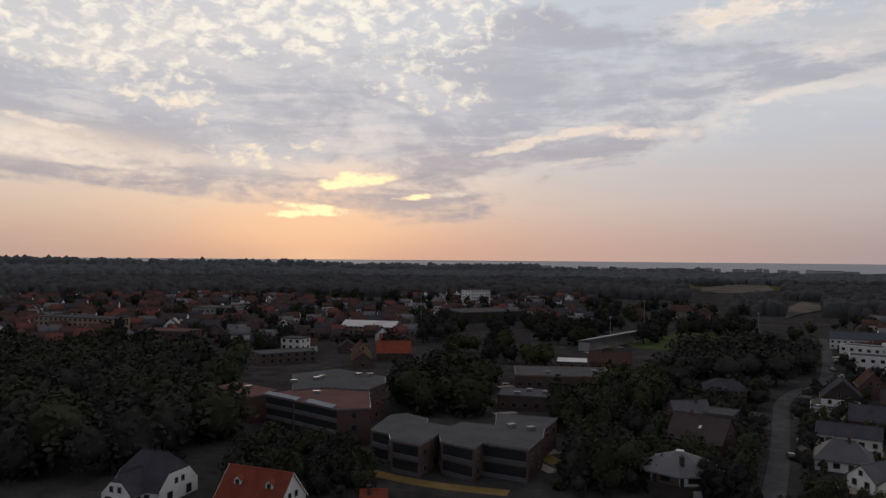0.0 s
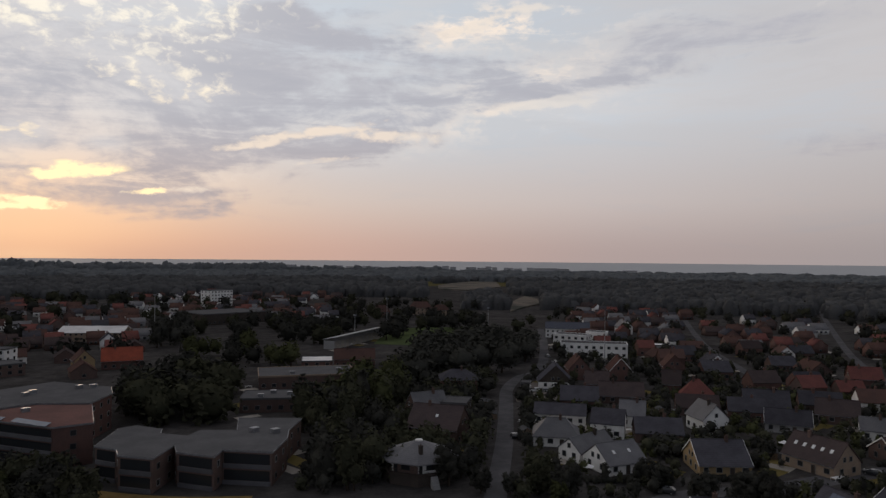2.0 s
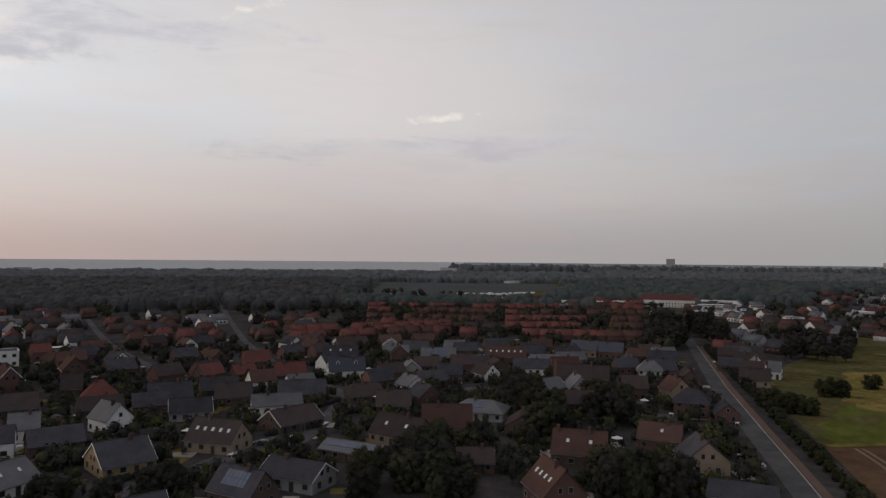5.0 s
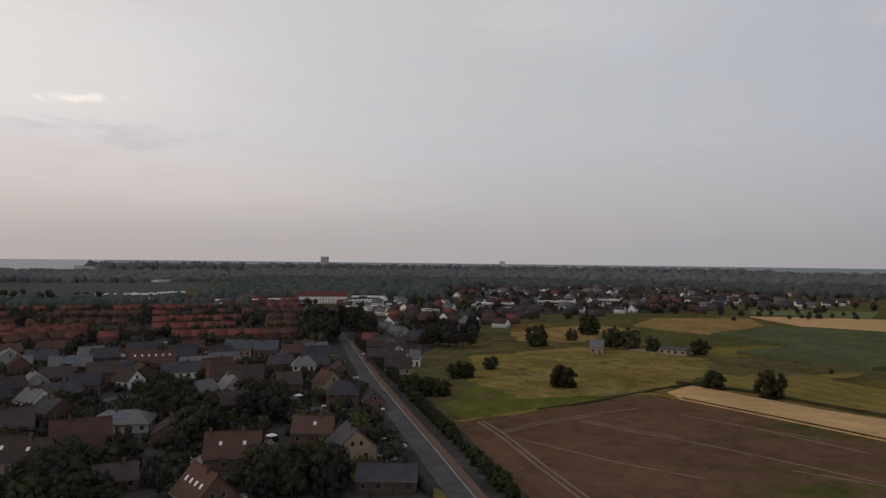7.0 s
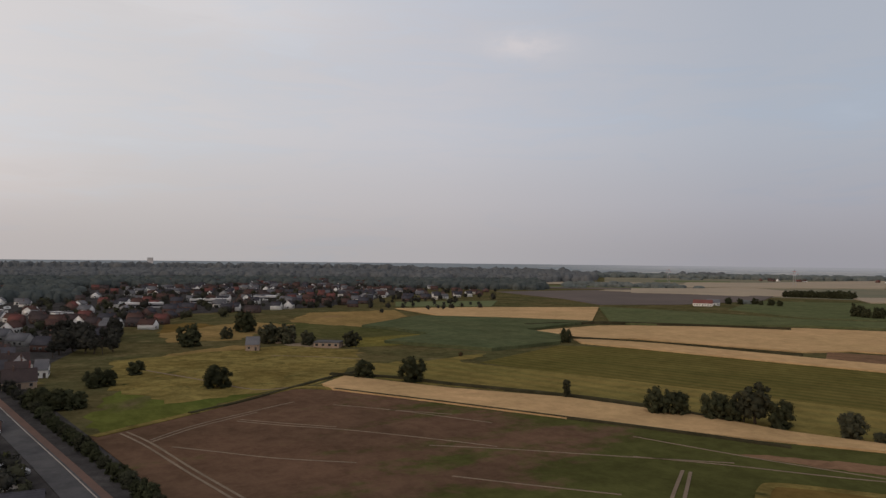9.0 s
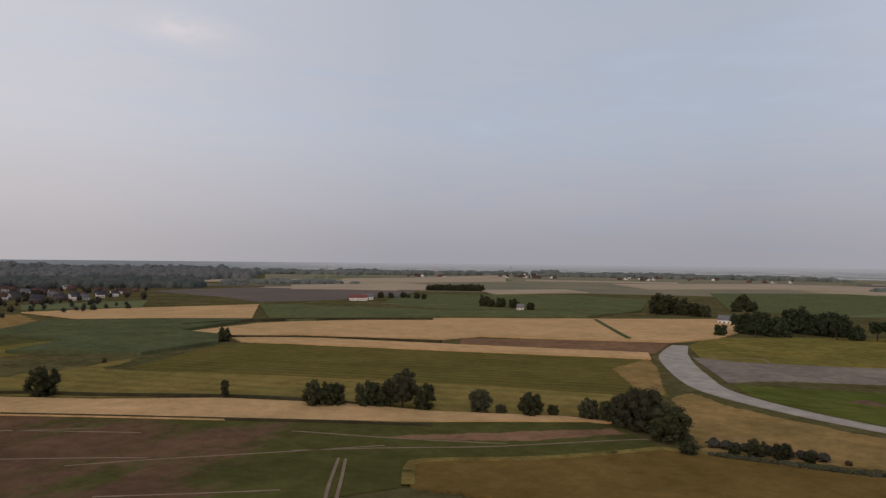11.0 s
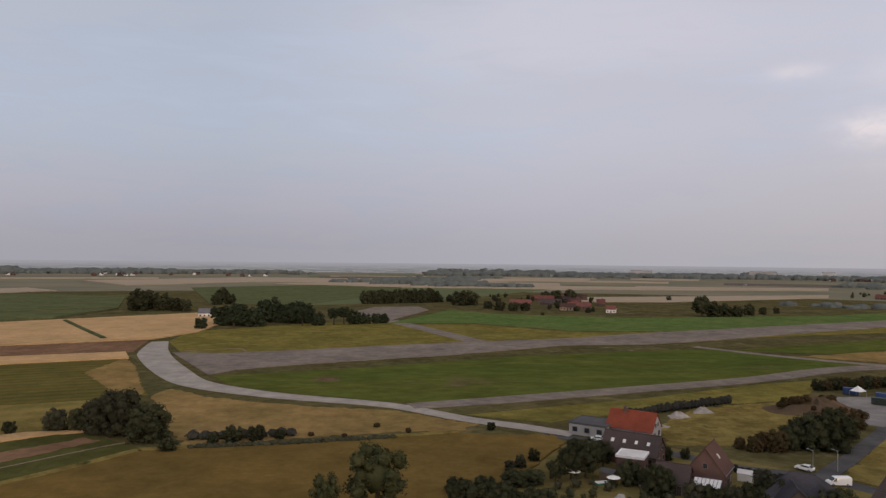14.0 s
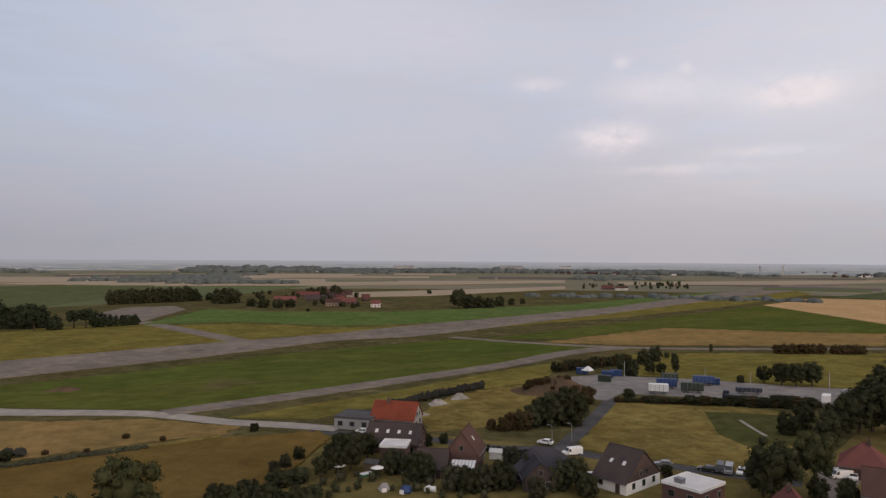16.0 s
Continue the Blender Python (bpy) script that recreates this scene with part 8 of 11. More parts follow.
# trees round the lone farmhouse and along the far pastures
for far_x, far_y, far_h in ((386, -680, 12), (374, -674, 9), (362, -673, 11), (350, -680, 10), (343, -672, 8), (322, -664, 8), (573, -736, 8), (564, -746, 7), (552, -757, 8), (540, -752, 6), (527, -752, 8), (514, -750, 7)):
    tree(far_x, far_y, far_h, "bush", "leaf_field", 1.2, group="field trees on the plain")
for far_i in range(14):
    tree(660 - 5.8 * far_i, -978 - 3.3 * far_i, 9 + 3 * random.random(), "bush", "leaf_field", 1.3, group="tree row on the plain")

# trees about the airfield
tree(199.4, -696.0, 19.6, "bush", "leaf_field", 1.2, group='airfield trees')
tree(194.8, -716.3, 17.7, "bush", "leaf_field", 1.2, group='airfield trees')
tree(179.6, -704.4, 15.1, "bush", "leaf_field", 1.2, group='airfield trees')
tree(165.0, -693.0, 12.5, "bush", "leaf_field", 1.2, group='airfield trees')
tree(155.3, -688.5, 11.2, "bush", "leaf_field", 1.2, group='airfield trees')
tree(144.8, -822.8, 16.0, "bush", "leaf_field", 1.2, group='airfield trees')
tree(145.3, -788.7, 11.5, "bush", "leaf_field", 1.2, group='airfield trees')
tree(132.1, -794.5, 11.5, "bush", "leaf_field", 1.2, group='airfield trees')
tree(101.2, -550.6, 13.4, "pine", "needle", 1.2, group='airfield pines')
tree(94.9, -547.8, 14.6, "bush", "needle", 1.2, group='airfield pines')
tree(88.6, -545.0, 15.8, "bush", "needle", 1.2, group='airfield pines')
tree(82.5, -542.3, 17.0, "pine", "needle", 1.2, group='airfield pines')
tree(76.4, -539.7, 13.0, "bush", "needle", 1.2, group='airfield pines')
tree(70.4, -537.0, 14.2, "bush", "needle", 1.2, group='airfield pines')
tree(69.9, -578.7, 16.7, "pine", "needle", 1.2, group='airfield pines')
tree(63.6, -575.6, 18.0, "bush", "needle", 1.2, group='airfield pines')
tree(57.4, -572.5, 13.7, "bush", "needle", 1.2, group='airfield pines')
tree(51.2, -569.5, 15.0, "pine", "needle", 1.2, group='airfield pines')
tree(45.2, -566.5, 16.3, "bush", "needle", 1.2, group='airfield pines')
tree(39.2, -563.6, 17.5, "bush", "needle", 1.2, group='airfield pines')
tree(33.3, -560.7, 13.4, "pine", "needle", 1.2, group='airfield pines')
tree(105.2, -514.7, 8.4, "bush", "needle", 1.25, group='airfield pines')
tree(84.1, -522.5, 11.0, "pine", "needle", 1.25, group='airfield pines')
tree(14.0, -548.4, 13.1, "pine", "needle", 1.25, group='airfield pines')
tree(6.5, -551.2, 14.0, "pine", "needle", 1.25, group='airfield pines')
tree(-1.8, -554.2, 10.6, "bush", "needle", 1.25, group='airfield pines')
tree(-10.2, -557.3, 8.0, "bush", "needle", 1.25, group='airfield pines')
tree(-18.6, -560.5, 8.0, "bush", "needle", 1.25, group='airfield pines')
tree(-24.5, -562.6, 7.2, "bush", "needle", 1.25, group='airfield pines')
tree(36.7, -540.0, 13.8, "pine", "needle", 1.25, group='airfield pines')
tree(25.6, -544.1, 9.5, "bush", "needle", 1.25, group='airfield pines')
tree(-15.8, -807.2, 15.4, "bush", "leaf_field", 1.1, group='airfield trees')
tree(-21.9, -809.8, 14.2, "bush", "leaf_field", 1.1, group='airfield trees')
tree(-28.0, -812.4, 14.9, "bush", "leaf_field", 1.1, group='airfield trees')
tree(-34.1, -815.1, 15.6, "bush", "leaf_field", 1.1, group='airfield trees')
tree(-40.3, -817.7, 14.3, "bush", "leaf_field", 1.1, group='airfield trees')
tree(-46.5, -820.4, 15.1, "bush", "leaf_field", 1.1, group='airfield trees')
tree(-52.6, -823.1, 15.8, "bush", "leaf_field", 1.1, group='airfield trees')
tree(-58.9, -825.7, 14.5, "bush", "leaf_field", 1.1, group='airfield trees')
tree(-65.1, -828.4, 15.2, "bush", "leaf_field", 1.1, group='airfield trees')
tree(-71.3, -831.1, 15.9, "bush", "leaf_field", 1.1, group='airfield trees')
tree(-77.6, -833.8, 14.7, "bush", "leaf_field", 1.1, group='airfield trees')
tree(-83.9, -836.5, 15.4, "bush", "leaf_field", 1.1, group='airfield trees')
tree(-90.2, -839.3, 16.1, "bush", "leaf_field", 1.1, group='airfield trees')
tree(-96.5, -842.0, 14.8, "bush", "leaf_field", 1.1, group='airfield trees')
tree(-120.9, -786.7, 16.5, "bush", "leaf_field", 1.4, group='airfield trees')
tree(-132.7, -791.6, 15.3, "bush", "leaf_field", 1.4, group='airfield trees')
tree(-140.3, -731.1, 8.3, "bush", "leaf_field", 1.4, group='airfield trees')
tree(-147.6, -705.9, 9.2, "bush", "leaf_field", 1.4, group='airfield trees')
tree(-160.1, -697.6, 9.1, "bush", "leaf_field", 1.4, group='airfield trees')
tree(-173.1, -702.7, 8.1, "bush", "leaf_field", 1.4, group='airfield trees')
tree(-102.9, -844.7, 8.1, "bush", "leaf_field", 1.4, group='airfield trees')
tree(-116.9, -850.8, 8.2, "bush", "leaf_field", 1.4, group='airfield trees')
tree(-244.6, -885.3, 11.7, "bush", "leaf_field", 1.4, group='airfield trees')
tree(-257.9, -881.0, 13.2, "bush", "leaf_field", 1.4, group='airfield trees')
tree(-281.4, -901.0, 13.5, "bush", "leaf_field", 1.4, group='airfield trees')
tree(-324.9, -629.9, 20.3, "broad", "leaf_field", 1.2, group='airfield trees')
tree(-334.4, -626.3, 13.6, "bush", "leaf_field", 1.2, group='airfield trees')
tree(-347.9, -629.8, 11.5, "bush", "leaf_field", 1.2, group='airfield trees')
tree(-357.7, -626.1, 10.3, "bush", "leaf_field", 1.2, group='airfield trees')
tree(-380.5, -644.6, 10.7, "bush", "leaf_field", 1.2, group='airfield trees')
tree(-401.9, -655.7, 7.3, "bush", "leaf_field", 1.2, group='airfield trees')
tree(-423.8, -667.7, 6.3, "bush", "leaf_field", 1.2, group='airfield trees')
tree(-413.2, -890.1, 6.3, "bush", "leaf_field", 1.2, group='airfield trees')
tree(-229.5, -674.5, 5.1, "bush", "leaf_field", 1.2, group='airfield trees')
tree(-174.4, -640.1, 3.2, "bush", "leaf_field", 1.2, group='airfield trees')
tree(-329.6, -263.4, 5.0, "bush", "leaf_rust", 1.6, group='airfield bushes')
tree(-333.6, -261.7, 5.1, "bush", "leaf_rust", 1.6, group='airfield bushes')
tree(-337.6, -260.0, 5.1, "bush", "leaf_rust", 1.6, group='airfield bushes')
tree(-341.6, -258.3, 5.1, "bush", "leaf_rust", 1.6, group='airfield bushes')
tree(-345.6, -256.6, 5.1, "bush", "leaf_rust", 1.6, group='airfield bushes')
tree(-349.6, -254.8, 5.2, "bush", "leaf_rust", 1.6, group='airfield bushes')
tree(-356.1, -249.6, 4.8, "bush", "leaf_rust", 1.6, group='airfield bushes')
tree(-360.1, -247.9, 4.9, "bush", "leaf_rust", 1.6, group='airfield bushes')
tree(-364.1, -246.2, 4.9, "bush", "leaf_rust", 1.6, group='airfield bushes')
tree(-368.1, -244.5, 4.9, "bush", "leaf_rust", 1.6, group='airfield bushes')
tree(-296.8, -280.0, 4.9, "tall", "leaf_field", 1.0)

# trees and shrubs round the yard
tree(-244.8, -203.1, 7.1, "broad", "leaf_field", 1.1, True, group='row of yard trees')
tree(-245.8, -195.6, 9.0, "broad", "leaf_field", 1.1, True, group='row of yard trees')
tree(-250.3, -192.3, 9.0, "broad", "leaf_field", 1.1, True, group='row of yard trees')
tree(-256.0, -189.7, 9.6, "broad", "leaf_field", 1.1, True, group='row of yard trees')
tree(-228.0, -235.1, 8.9, "tall", "leaf_field", 1.0, True, group='yard trees')
tree(-220.1, -235.3, 5.6, "broad", "leaf_field", 1.0, True, group='yard trees')
tree(-217.6, -239.6, 6.2, "broad", "leaf_field", 1.0, True, group='yard trees')
tree(-246.7, -267.6, 7.5, "bush", "leaf_field", 1.0, group='yard trees')
tree(-235.0, -262.6, 7.3, "bush", "leaf_field", 1.0, group='yard trees')
tree(-207.3, -239.3, 7.6, "bush", "leaf_field", 1.0, True, group='yard trees')
tree(-213.6, -253.4, 5.3, "bush", "leaf_field", 1.0, group='yard trees')
tree(-235.8, -207.0, 3.5, "bush", "leaf_field", 1.0, True, group='yard trees')
tree(-260.5, -274.5, 3.0, "bush", "leaf_field", 1.0, group='yard trees')
tree(-183.7, -261.2, 4.3, "bush", "leaf_field", 1.4, True, group='yard scrub')
tree(-187.3, -261.7, 4.1, "bush", "leaf_rust", 1.4, True, group='yard scrub')
tree(-191.0, -262.1, 4.9, "bush", "leaf_field", 1.4, True, group='yard scrub')
tree(-194.8, -262.6, 4.7, "bush", "leaf_rust", 1.4, True, group='yard scrub')
tree(-198.6, -263.1, 4.5, "bush", "leaf_field", 1.4, True, group='yard scrub')
tree(-202.5, -263.6, 4.2, "bush", "leaf_rust", 1.4, group='yard scrub')
tree(-206.4, -264.1, 5.1, "bush", "leaf_field", 1.4, group='yard scrub')
tree(-210.4, -264.6, 4.8, "bush", "leaf_rust", 1.4, group='yard scrub')
tree(-214.4, -265.1, 4.6, "bush", "leaf_field", 1.4, group='yard scrub')
tree(-218.5, -265.6, 4.4, "bush", "leaf_rust", 1.4, group='yard scrub')
tree(-222.6, -266.1, 5.2, "bush", "leaf_field", 1.4, group='yard scrub')
tree(-226.8, -266.6, 5.0, "bush", "leaf_rust", 1.4, group='yard scrub')
tree(-125.0, -177.7, 10.0, "bush", "leaf_field", 1.1, True, group='yard scrub')
tree(-129.0, -177.5, 11.2, "bush", "leaf_field", 1.1, True, group='yard scrub')
tree(-123.6, -181.6, 8.4, "bush", "leaf_field", 1.1, True, group='yard scrub')
tree(-117.6, -178.7, 6.8, "bush", "leaf_field", 1.1, True, group='yard scrub')
tree(-112.7, -177.2, 5.7, "bush", "leaf_rust", 1.1, True, group='yard scrub')
tree(-109.6, -178.5, 5.0, "bush", "leaf_rust", 1.1, True, group='yard scrub')
tree(-138.8, -185.9, 7.4, "bush", "leaf_field", 1.1, True, group='yard scrub')
tree(-152.8, -198.9, 6.0, "bush", "leaf_rust", 1.1, True, group='yard scrub')
tree(-106.3, -177.8, 4.0, "bush", "leaf_rust", 1.1, True, group='yard scrub')
tree(-104.3, -180.9, 3.0, "bush", "leaf_rust", 1.1, True, group='yard scrub')
tree(-164.6, -196.7, 1.8, "bush", "leaf_rust", 2.2, True, group='yard hedge')
tree(-166.8, -195.4, 1.7, "bush", "leaf_field", 2.2, True, group='yard hedge')
tree(-168.9, -194.0, 1.6, "bush", "leaf_field", 2.2, True, group='yard hedge')
tree(-171.0, -192.7, 1.5, "bush", "leaf_rust", 2.2, True, group='yard hedge')
tree(-173.1, -191.3, 2.6, "bush", "leaf_field", 2.2, True, group='yard hedge')
tree(-175.1, -190.0, 2.5, "bush", "leaf_field", 2.2, True, group='yard hedge')
tree(-177.2, -188.6, 2.3, "bush", "leaf_rust", 2.2, True, group='yard hedge')
tree(-179.3, -187.3, 2.2, "bush", "leaf_field", 2.2, True, group='yard hedge')
tree(-181.4, -185.9, 2.1, "bush", "leaf_field", 2.2, True, group='yard hedge')
tree(-183.4, -184.6, 2.0, "bush", "leaf_rust", 2.2, True, group='yard hedge')
tree(-185.5, -183.3, 3.1, "bush", "leaf_field", 2.2, True, group='yard hedge')
tree(-187.6, -181.9, 3.0, "bush", "leaf_field", 2.2, True, group='yard hedge')
tree(-189.6, -180.6, 2.9, "bush", "leaf_rust", 2.2, True, group='yard hedge')
tree(-191.7, -179.3, 2.7, "bush", "leaf_field", 2.2, True, group='yard hedge')
tree(-193.7, -178.0, 2.6, "bush", "leaf_field", 2.2, True, group='yard hedge')
tree(-195.8, -176.7, 2.5, "bush", "leaf_rust", 2.2, True, group='yard hedge')
tree(-197.8, -175.3, 3.6, "bush", "leaf_field", 2.2, True, group='yard hedge')
tree(-199.8, -174.0, 3.5, "bush", "leaf_field", 2.2, True, group='yard hedge')
tree(-201.9, -172.7, 3.4, "bush", "leaf_rust", 2.2, True, group='yard hedge')
tree(-203.9, -171.4, 3.3, "bush", "leaf_field", 2.2, True, group='yard hedge')
tree(-205.9, -170.1, 3.1, "bush", "leaf_field", 2.2, True, group='yard hedge')
tree(-207.9, -168.8, 3.0, "bush", "leaf_rust", 2.2, True, group='yard hedge')
tree(-209.9, -167.5, 4.2, "bush", "leaf_field", 2.2, True, group='yard hedge')
tree(-211.9, -166.2, 4.1, "bush", "leaf_field", 2.2, True, group='yard hedge')
tree(-213.9, -164.9, 3.9, "bush", "leaf_rust", 2.2, True, group='yard hedge')
tree(-215.9, -163.7, 3.8, "bush", "leaf_field", 2.2, True, group='yard hedge')
tree(-217.9, -162.4, 3.7, "bush", "leaf_field", 2.2, True, group='yard hedge')
tree(-173.2, -201.7, 3.4, "bush", "leaf_field", 1.4, True)
tree(-177.5, -126.9, 9.7, "broad", "leaf_field", 1.0, True, group='garden trees')
tree(-189.7, -131.3, 11.0, "broad", "leaf_field", 1.0, True, group='garden trees')
tree(-198.5, -132.2, 12.9, "broad", "leaf_field", 1.0, True, group='garden trees')
tree(-204.3, -131.8, 15.9, "broad", "leaf_field", 1.0, True, group='garden trees')
tree(-206.4, -128.6, 19.4, "broad", "leaf_field", 1.0, True, group='garden trees')
tree(-209.3, -125.9, 22.4, "broad", "leaf_field", 1.0, True, group='garden trees')
tree(-188.3, -142.8, 7.5, "bush", "leaf_field", 1.0, True, group='garden trees')
tree(-178.5, -139.9, 6.5, "bush", "leaf_field", 1.0, True, group='garden trees')
tree(-144.9, -106.3, 11.7, "willow", "leaf_grey", 1.0, True, group='garden trees')
tree(-127.3, -103.4, 13.1, "broad", "leaf_field", 1.0, True, group='garden trees')
tree(-133.9, -106.3, 8.2, "broad", "leaf_field", 1.0, True, group='garden trees')
tree(-126.9, -105.5, 9.2, "broad", "leaf_field", 1.0, True, group='garden trees')

# garden trees by the airfield houses
tree(-56.8, -177.2, 5.0, "bush", "leaf_field", 1.0, True, group='garden trees')
tree(-58.9, -172.2, 6.1, "broad", "leaf_field", 1.0, True, group='garden trees')
tree(-61.0, -167.4, 6.5, "broad", "leaf_field", 1.0, True, group='garden trees')
tree(-52.7, -171.2, 3.7, "bush", "leaf_field", 1.0, True, group='garden trees')
tree(-62.2, -153.5, 5.8, "bush", "leaf_field", 1.0, True, group='garden trees')
tree(-64.9, -146.7, 6.6, "bush", "leaf_field", 1.0, True, group='garden trees')
tree(-66.6, -145.1, 6.1, "bush", "leaf_field", 1.0, True, group='garden trees')
tree(-69.3, -137.0, 5.6, "bush", "leaf", 1.0, True, group='garden trees')
tree(-71.9, -134.2, 5.8, "bush", "leaf_field", 1.0, True, group='garden trees')
tree(-75.9, -133.9, 5.6, "bush", "leaf", 1.0, True, group='garden trees')
tree(-79.6, -133.0, 6.4, "bush", "leaf_field", 1.0, True, group='garden trees')
tree(-86.9, -136.6, 5.8, "bush", "leaf_field", 1.0, True, group='garden trees')
tree(-89.1, -145.0, 5.4, "bush", "leaf", 1.0, True, group='garden trees')
tree(-92.8, -128.6, 6.3, "broad", "leaf", 1.0, True, group='garden trees')
tree(-93.7, -125.7, 7.0, "broad", "leaf_field", 1.0, True, group='garden trees')
tree(-89.8, -127.5, 5.5, "bush", "leaf_field", 1.0, True, group='garden trees')
tree(-79.2, -171.8, 3.6, "bush", "leaf_field", 1.0, True, group='garden trees')
tree(-84.6, -172.5, 2.8, "bush", "leaf_field", 1.0, True, group='garden trees')
tree(-93.2, -121.1, 4.9, "bush", "leaf_field", 1.0, True, group='garden trees')
tree(-118.2, -124.4, 3.0, "bush", "leaf_field", 1.0, True, group='garden trees')
tree(-82.5, -124.2, 4.7, "bush", "leaf", 1.0, True, group='garden trees')
tree(-113.7, -124.2, 1.9, "bush", "leaf_field", 1.0, True, group='garden trees')
tree(-40.5, -167.4, 3.6, "bush", "leaf", 1.0, True, group='garden trees')
tree(-37.3, -165.0, 3.0, "bush", "leaf", 1.0, True, group='garden trees')
tree(-45.3, -172.9, 3.4, "bush", "leaf_field", 1.0, True, group='garden trees')
tree(-136.2, -99.3, 4.8, "bush", "leaf_field", 1.0, True, group='garden trees')
tree(-140.6, -96.1, 4.9, "bush", "leaf_field", 1.0, True, group='garden trees')

# shrub row along the main road
tree(430.0, 28.8, 3.4, "bush", "leaf", 1.25, True, group="roadside shrubs")
tree(422.3, 27.7, 3.0, "bush", "leaf_dark", 1.25, True, group="roadside shrubs")
tree(417.7, 26.5, 3.7, "bush", "leaf_dark", 1.25, True, group="roadside shrubs")
tree(410.1, 25.4, 3.0, "bush", "leaf", 1.25, True, group="roadside shrubs")
tree(403.8, 24.3, 4.4, "bush", "leaf_dark", 1.25, True, group="roadside shrubs")
tree(398.3, 23.1, 4.3, "bush", "leaf_dark", 1.25, True, group="roadside shrubs")
tree(392.5, 22.0, 4.2, "bush", "leaf", 1.25, True, group="roadside shrubs")
tree(385.3, 20.8, 3.9, "bush", "leaf_dark", 1.25, True, group="roadside shrubs")
tree(378.8, 19.7, 3.2, "bush", "leaf_dark", 1.25, True, group="roadside shrubs")
tree(373.1, 18.5, 3.0, "bush", "leaf", 1.25, True, group="roadside shrubs")
tree(367.1, 17.4, 3.2, "bush", "leaf_dark", 1.25, True, group="roadside shrubs")
tree(360.6, 16.2, 4.3, "bush", "leaf_dark", 1.25, True, group="roadside shrubs")
tree(354.4, 15.1, 4.1, "bush", "leaf", 1.25, True, group="roadside shrubs")
tree(347.7, 14.0, 3.6, "bush", "leaf_dark", 1.25, True, group="roadside shrubs")
tree(341.2, 12.8, 2.8, "bush", "leaf_dark", 1.25, True, group="roadside shrubs")
tree(336.7, 11.7, 3.2, "bush", "leaf", 1.25, True, group="roadside shrubs")
tree(329.2, 10.5, 4.2, "bush", "leaf_dark", 1.25, True, group="roadside shrubs")
tree(323.3, 9.4, 4.1, "bush", "leaf_dark", 1.25, True, group="roadside shrubs")
tree(316.4, 8.2, 3.2, "bush", "leaf", 1.25, True, group="roadside shrubs")
tree(311.1, 7.1, 3.9, "bush", "leaf_dark", 1.25, True, group="roadside shrubs")
tree(305.4, 6.0, 4.3, "bush", "leaf_dark", 1.25, True, group="roadside shrubs")
tree(297.6, 4.8, 3.6, "bush", "leaf", 1.25, True, group="roadside shrubs")
tree(293.0, 3.7, 2.9, "bush", "leaf_dark", 1.25, True, group="roadside shrubs")
tree(286.7, 2.5, 3.6, "bush", "leaf_dark", 1.25, True, group="roadside shrubs")
tree(280.0, 1.4, 2.9, "bush", "leaf", 1.25, True, group="roadside shrubs")
tree(273.1, 0.2, 4.3, "bush", "leaf_dark", 1.25, True, group="roadside shrubs")
tree(267.6, -0.9, 4.2, "bush", "leaf_field", 1.25, True, group="roadside shrubs")
tree(261.2, -2.1, 3.7, "bush", "leaf", 1.25, True, group="roadside shrubs")
tree(253.9, -3.2, 2.9, "bush", "leaf_field", 1.25, True, group="roadside shrubs")
tree(248.5, -4.3, 4.3, "bush", "leaf_field", 1.25, True, group="roadside shrubs")
tree(242.2, -5.5, 3.7, "bush", "leaf", 1.25, True, group="roadside shrubs")
tree(235.0, -6.6, 3.6, "bush", "leaf_field", 1.25, True, group="roadside shrubs")
tree(228.8, -7.8, 3.3, "bush", "leaf_field", 1.25, True, group="roadside shrubs")
tree(223.6, -8.9, 3.5, "bush", "leaf", 1.25, True, group="roadside shrubs")
tree(217.3, -10.1, 3.6, "bush", "leaf_field", 1.25, True, group="roadside shrubs")
tree(211.1, -11.2, 3.6, "bush", "leaf_field", 1.25, True, group="roadside shrubs")
tree(204.4, -12.4, 3.9, "bush", "leaf", 1.25, True, group="roadside shrubs")
tree(198.9, -13.5, 3.7, "bush", "leaf_field", 1.25, True, group="roadside shrubs")
tree(192.5, -14.6, 2.9, "bush", "leaf_field", 1.25, True, group="roadside shrubs")
tree(185.5, -15.8, 3.1, "bush", "leaf", 1.25, True, group="roadside shrubs")
tree(179.7, -16.9, 2.8, "bush", "leaf_field", 1.25, True, group="roadside shrubs")
tree(173.3, -18.1, 4.0, "bush", "leaf_field", 1.25, True, group="roadside shrubs")
tree(167.6, -19.2, 3.6, "bush", "leaf", 1.25, True, group="roadside shrubs")
tree(160.2, -20.4, 3.7, "bush", "leaf_field", 1.25, True, group="roadside shrubs")
tree(154.7, -21.5, 4.3, "bush", "leaf_field", 1.25, True, group="roadside shrubs")
tree(148.2, -22.7, 3.5, "bush", "leaf", 1.25, True, group="roadside shrubs")


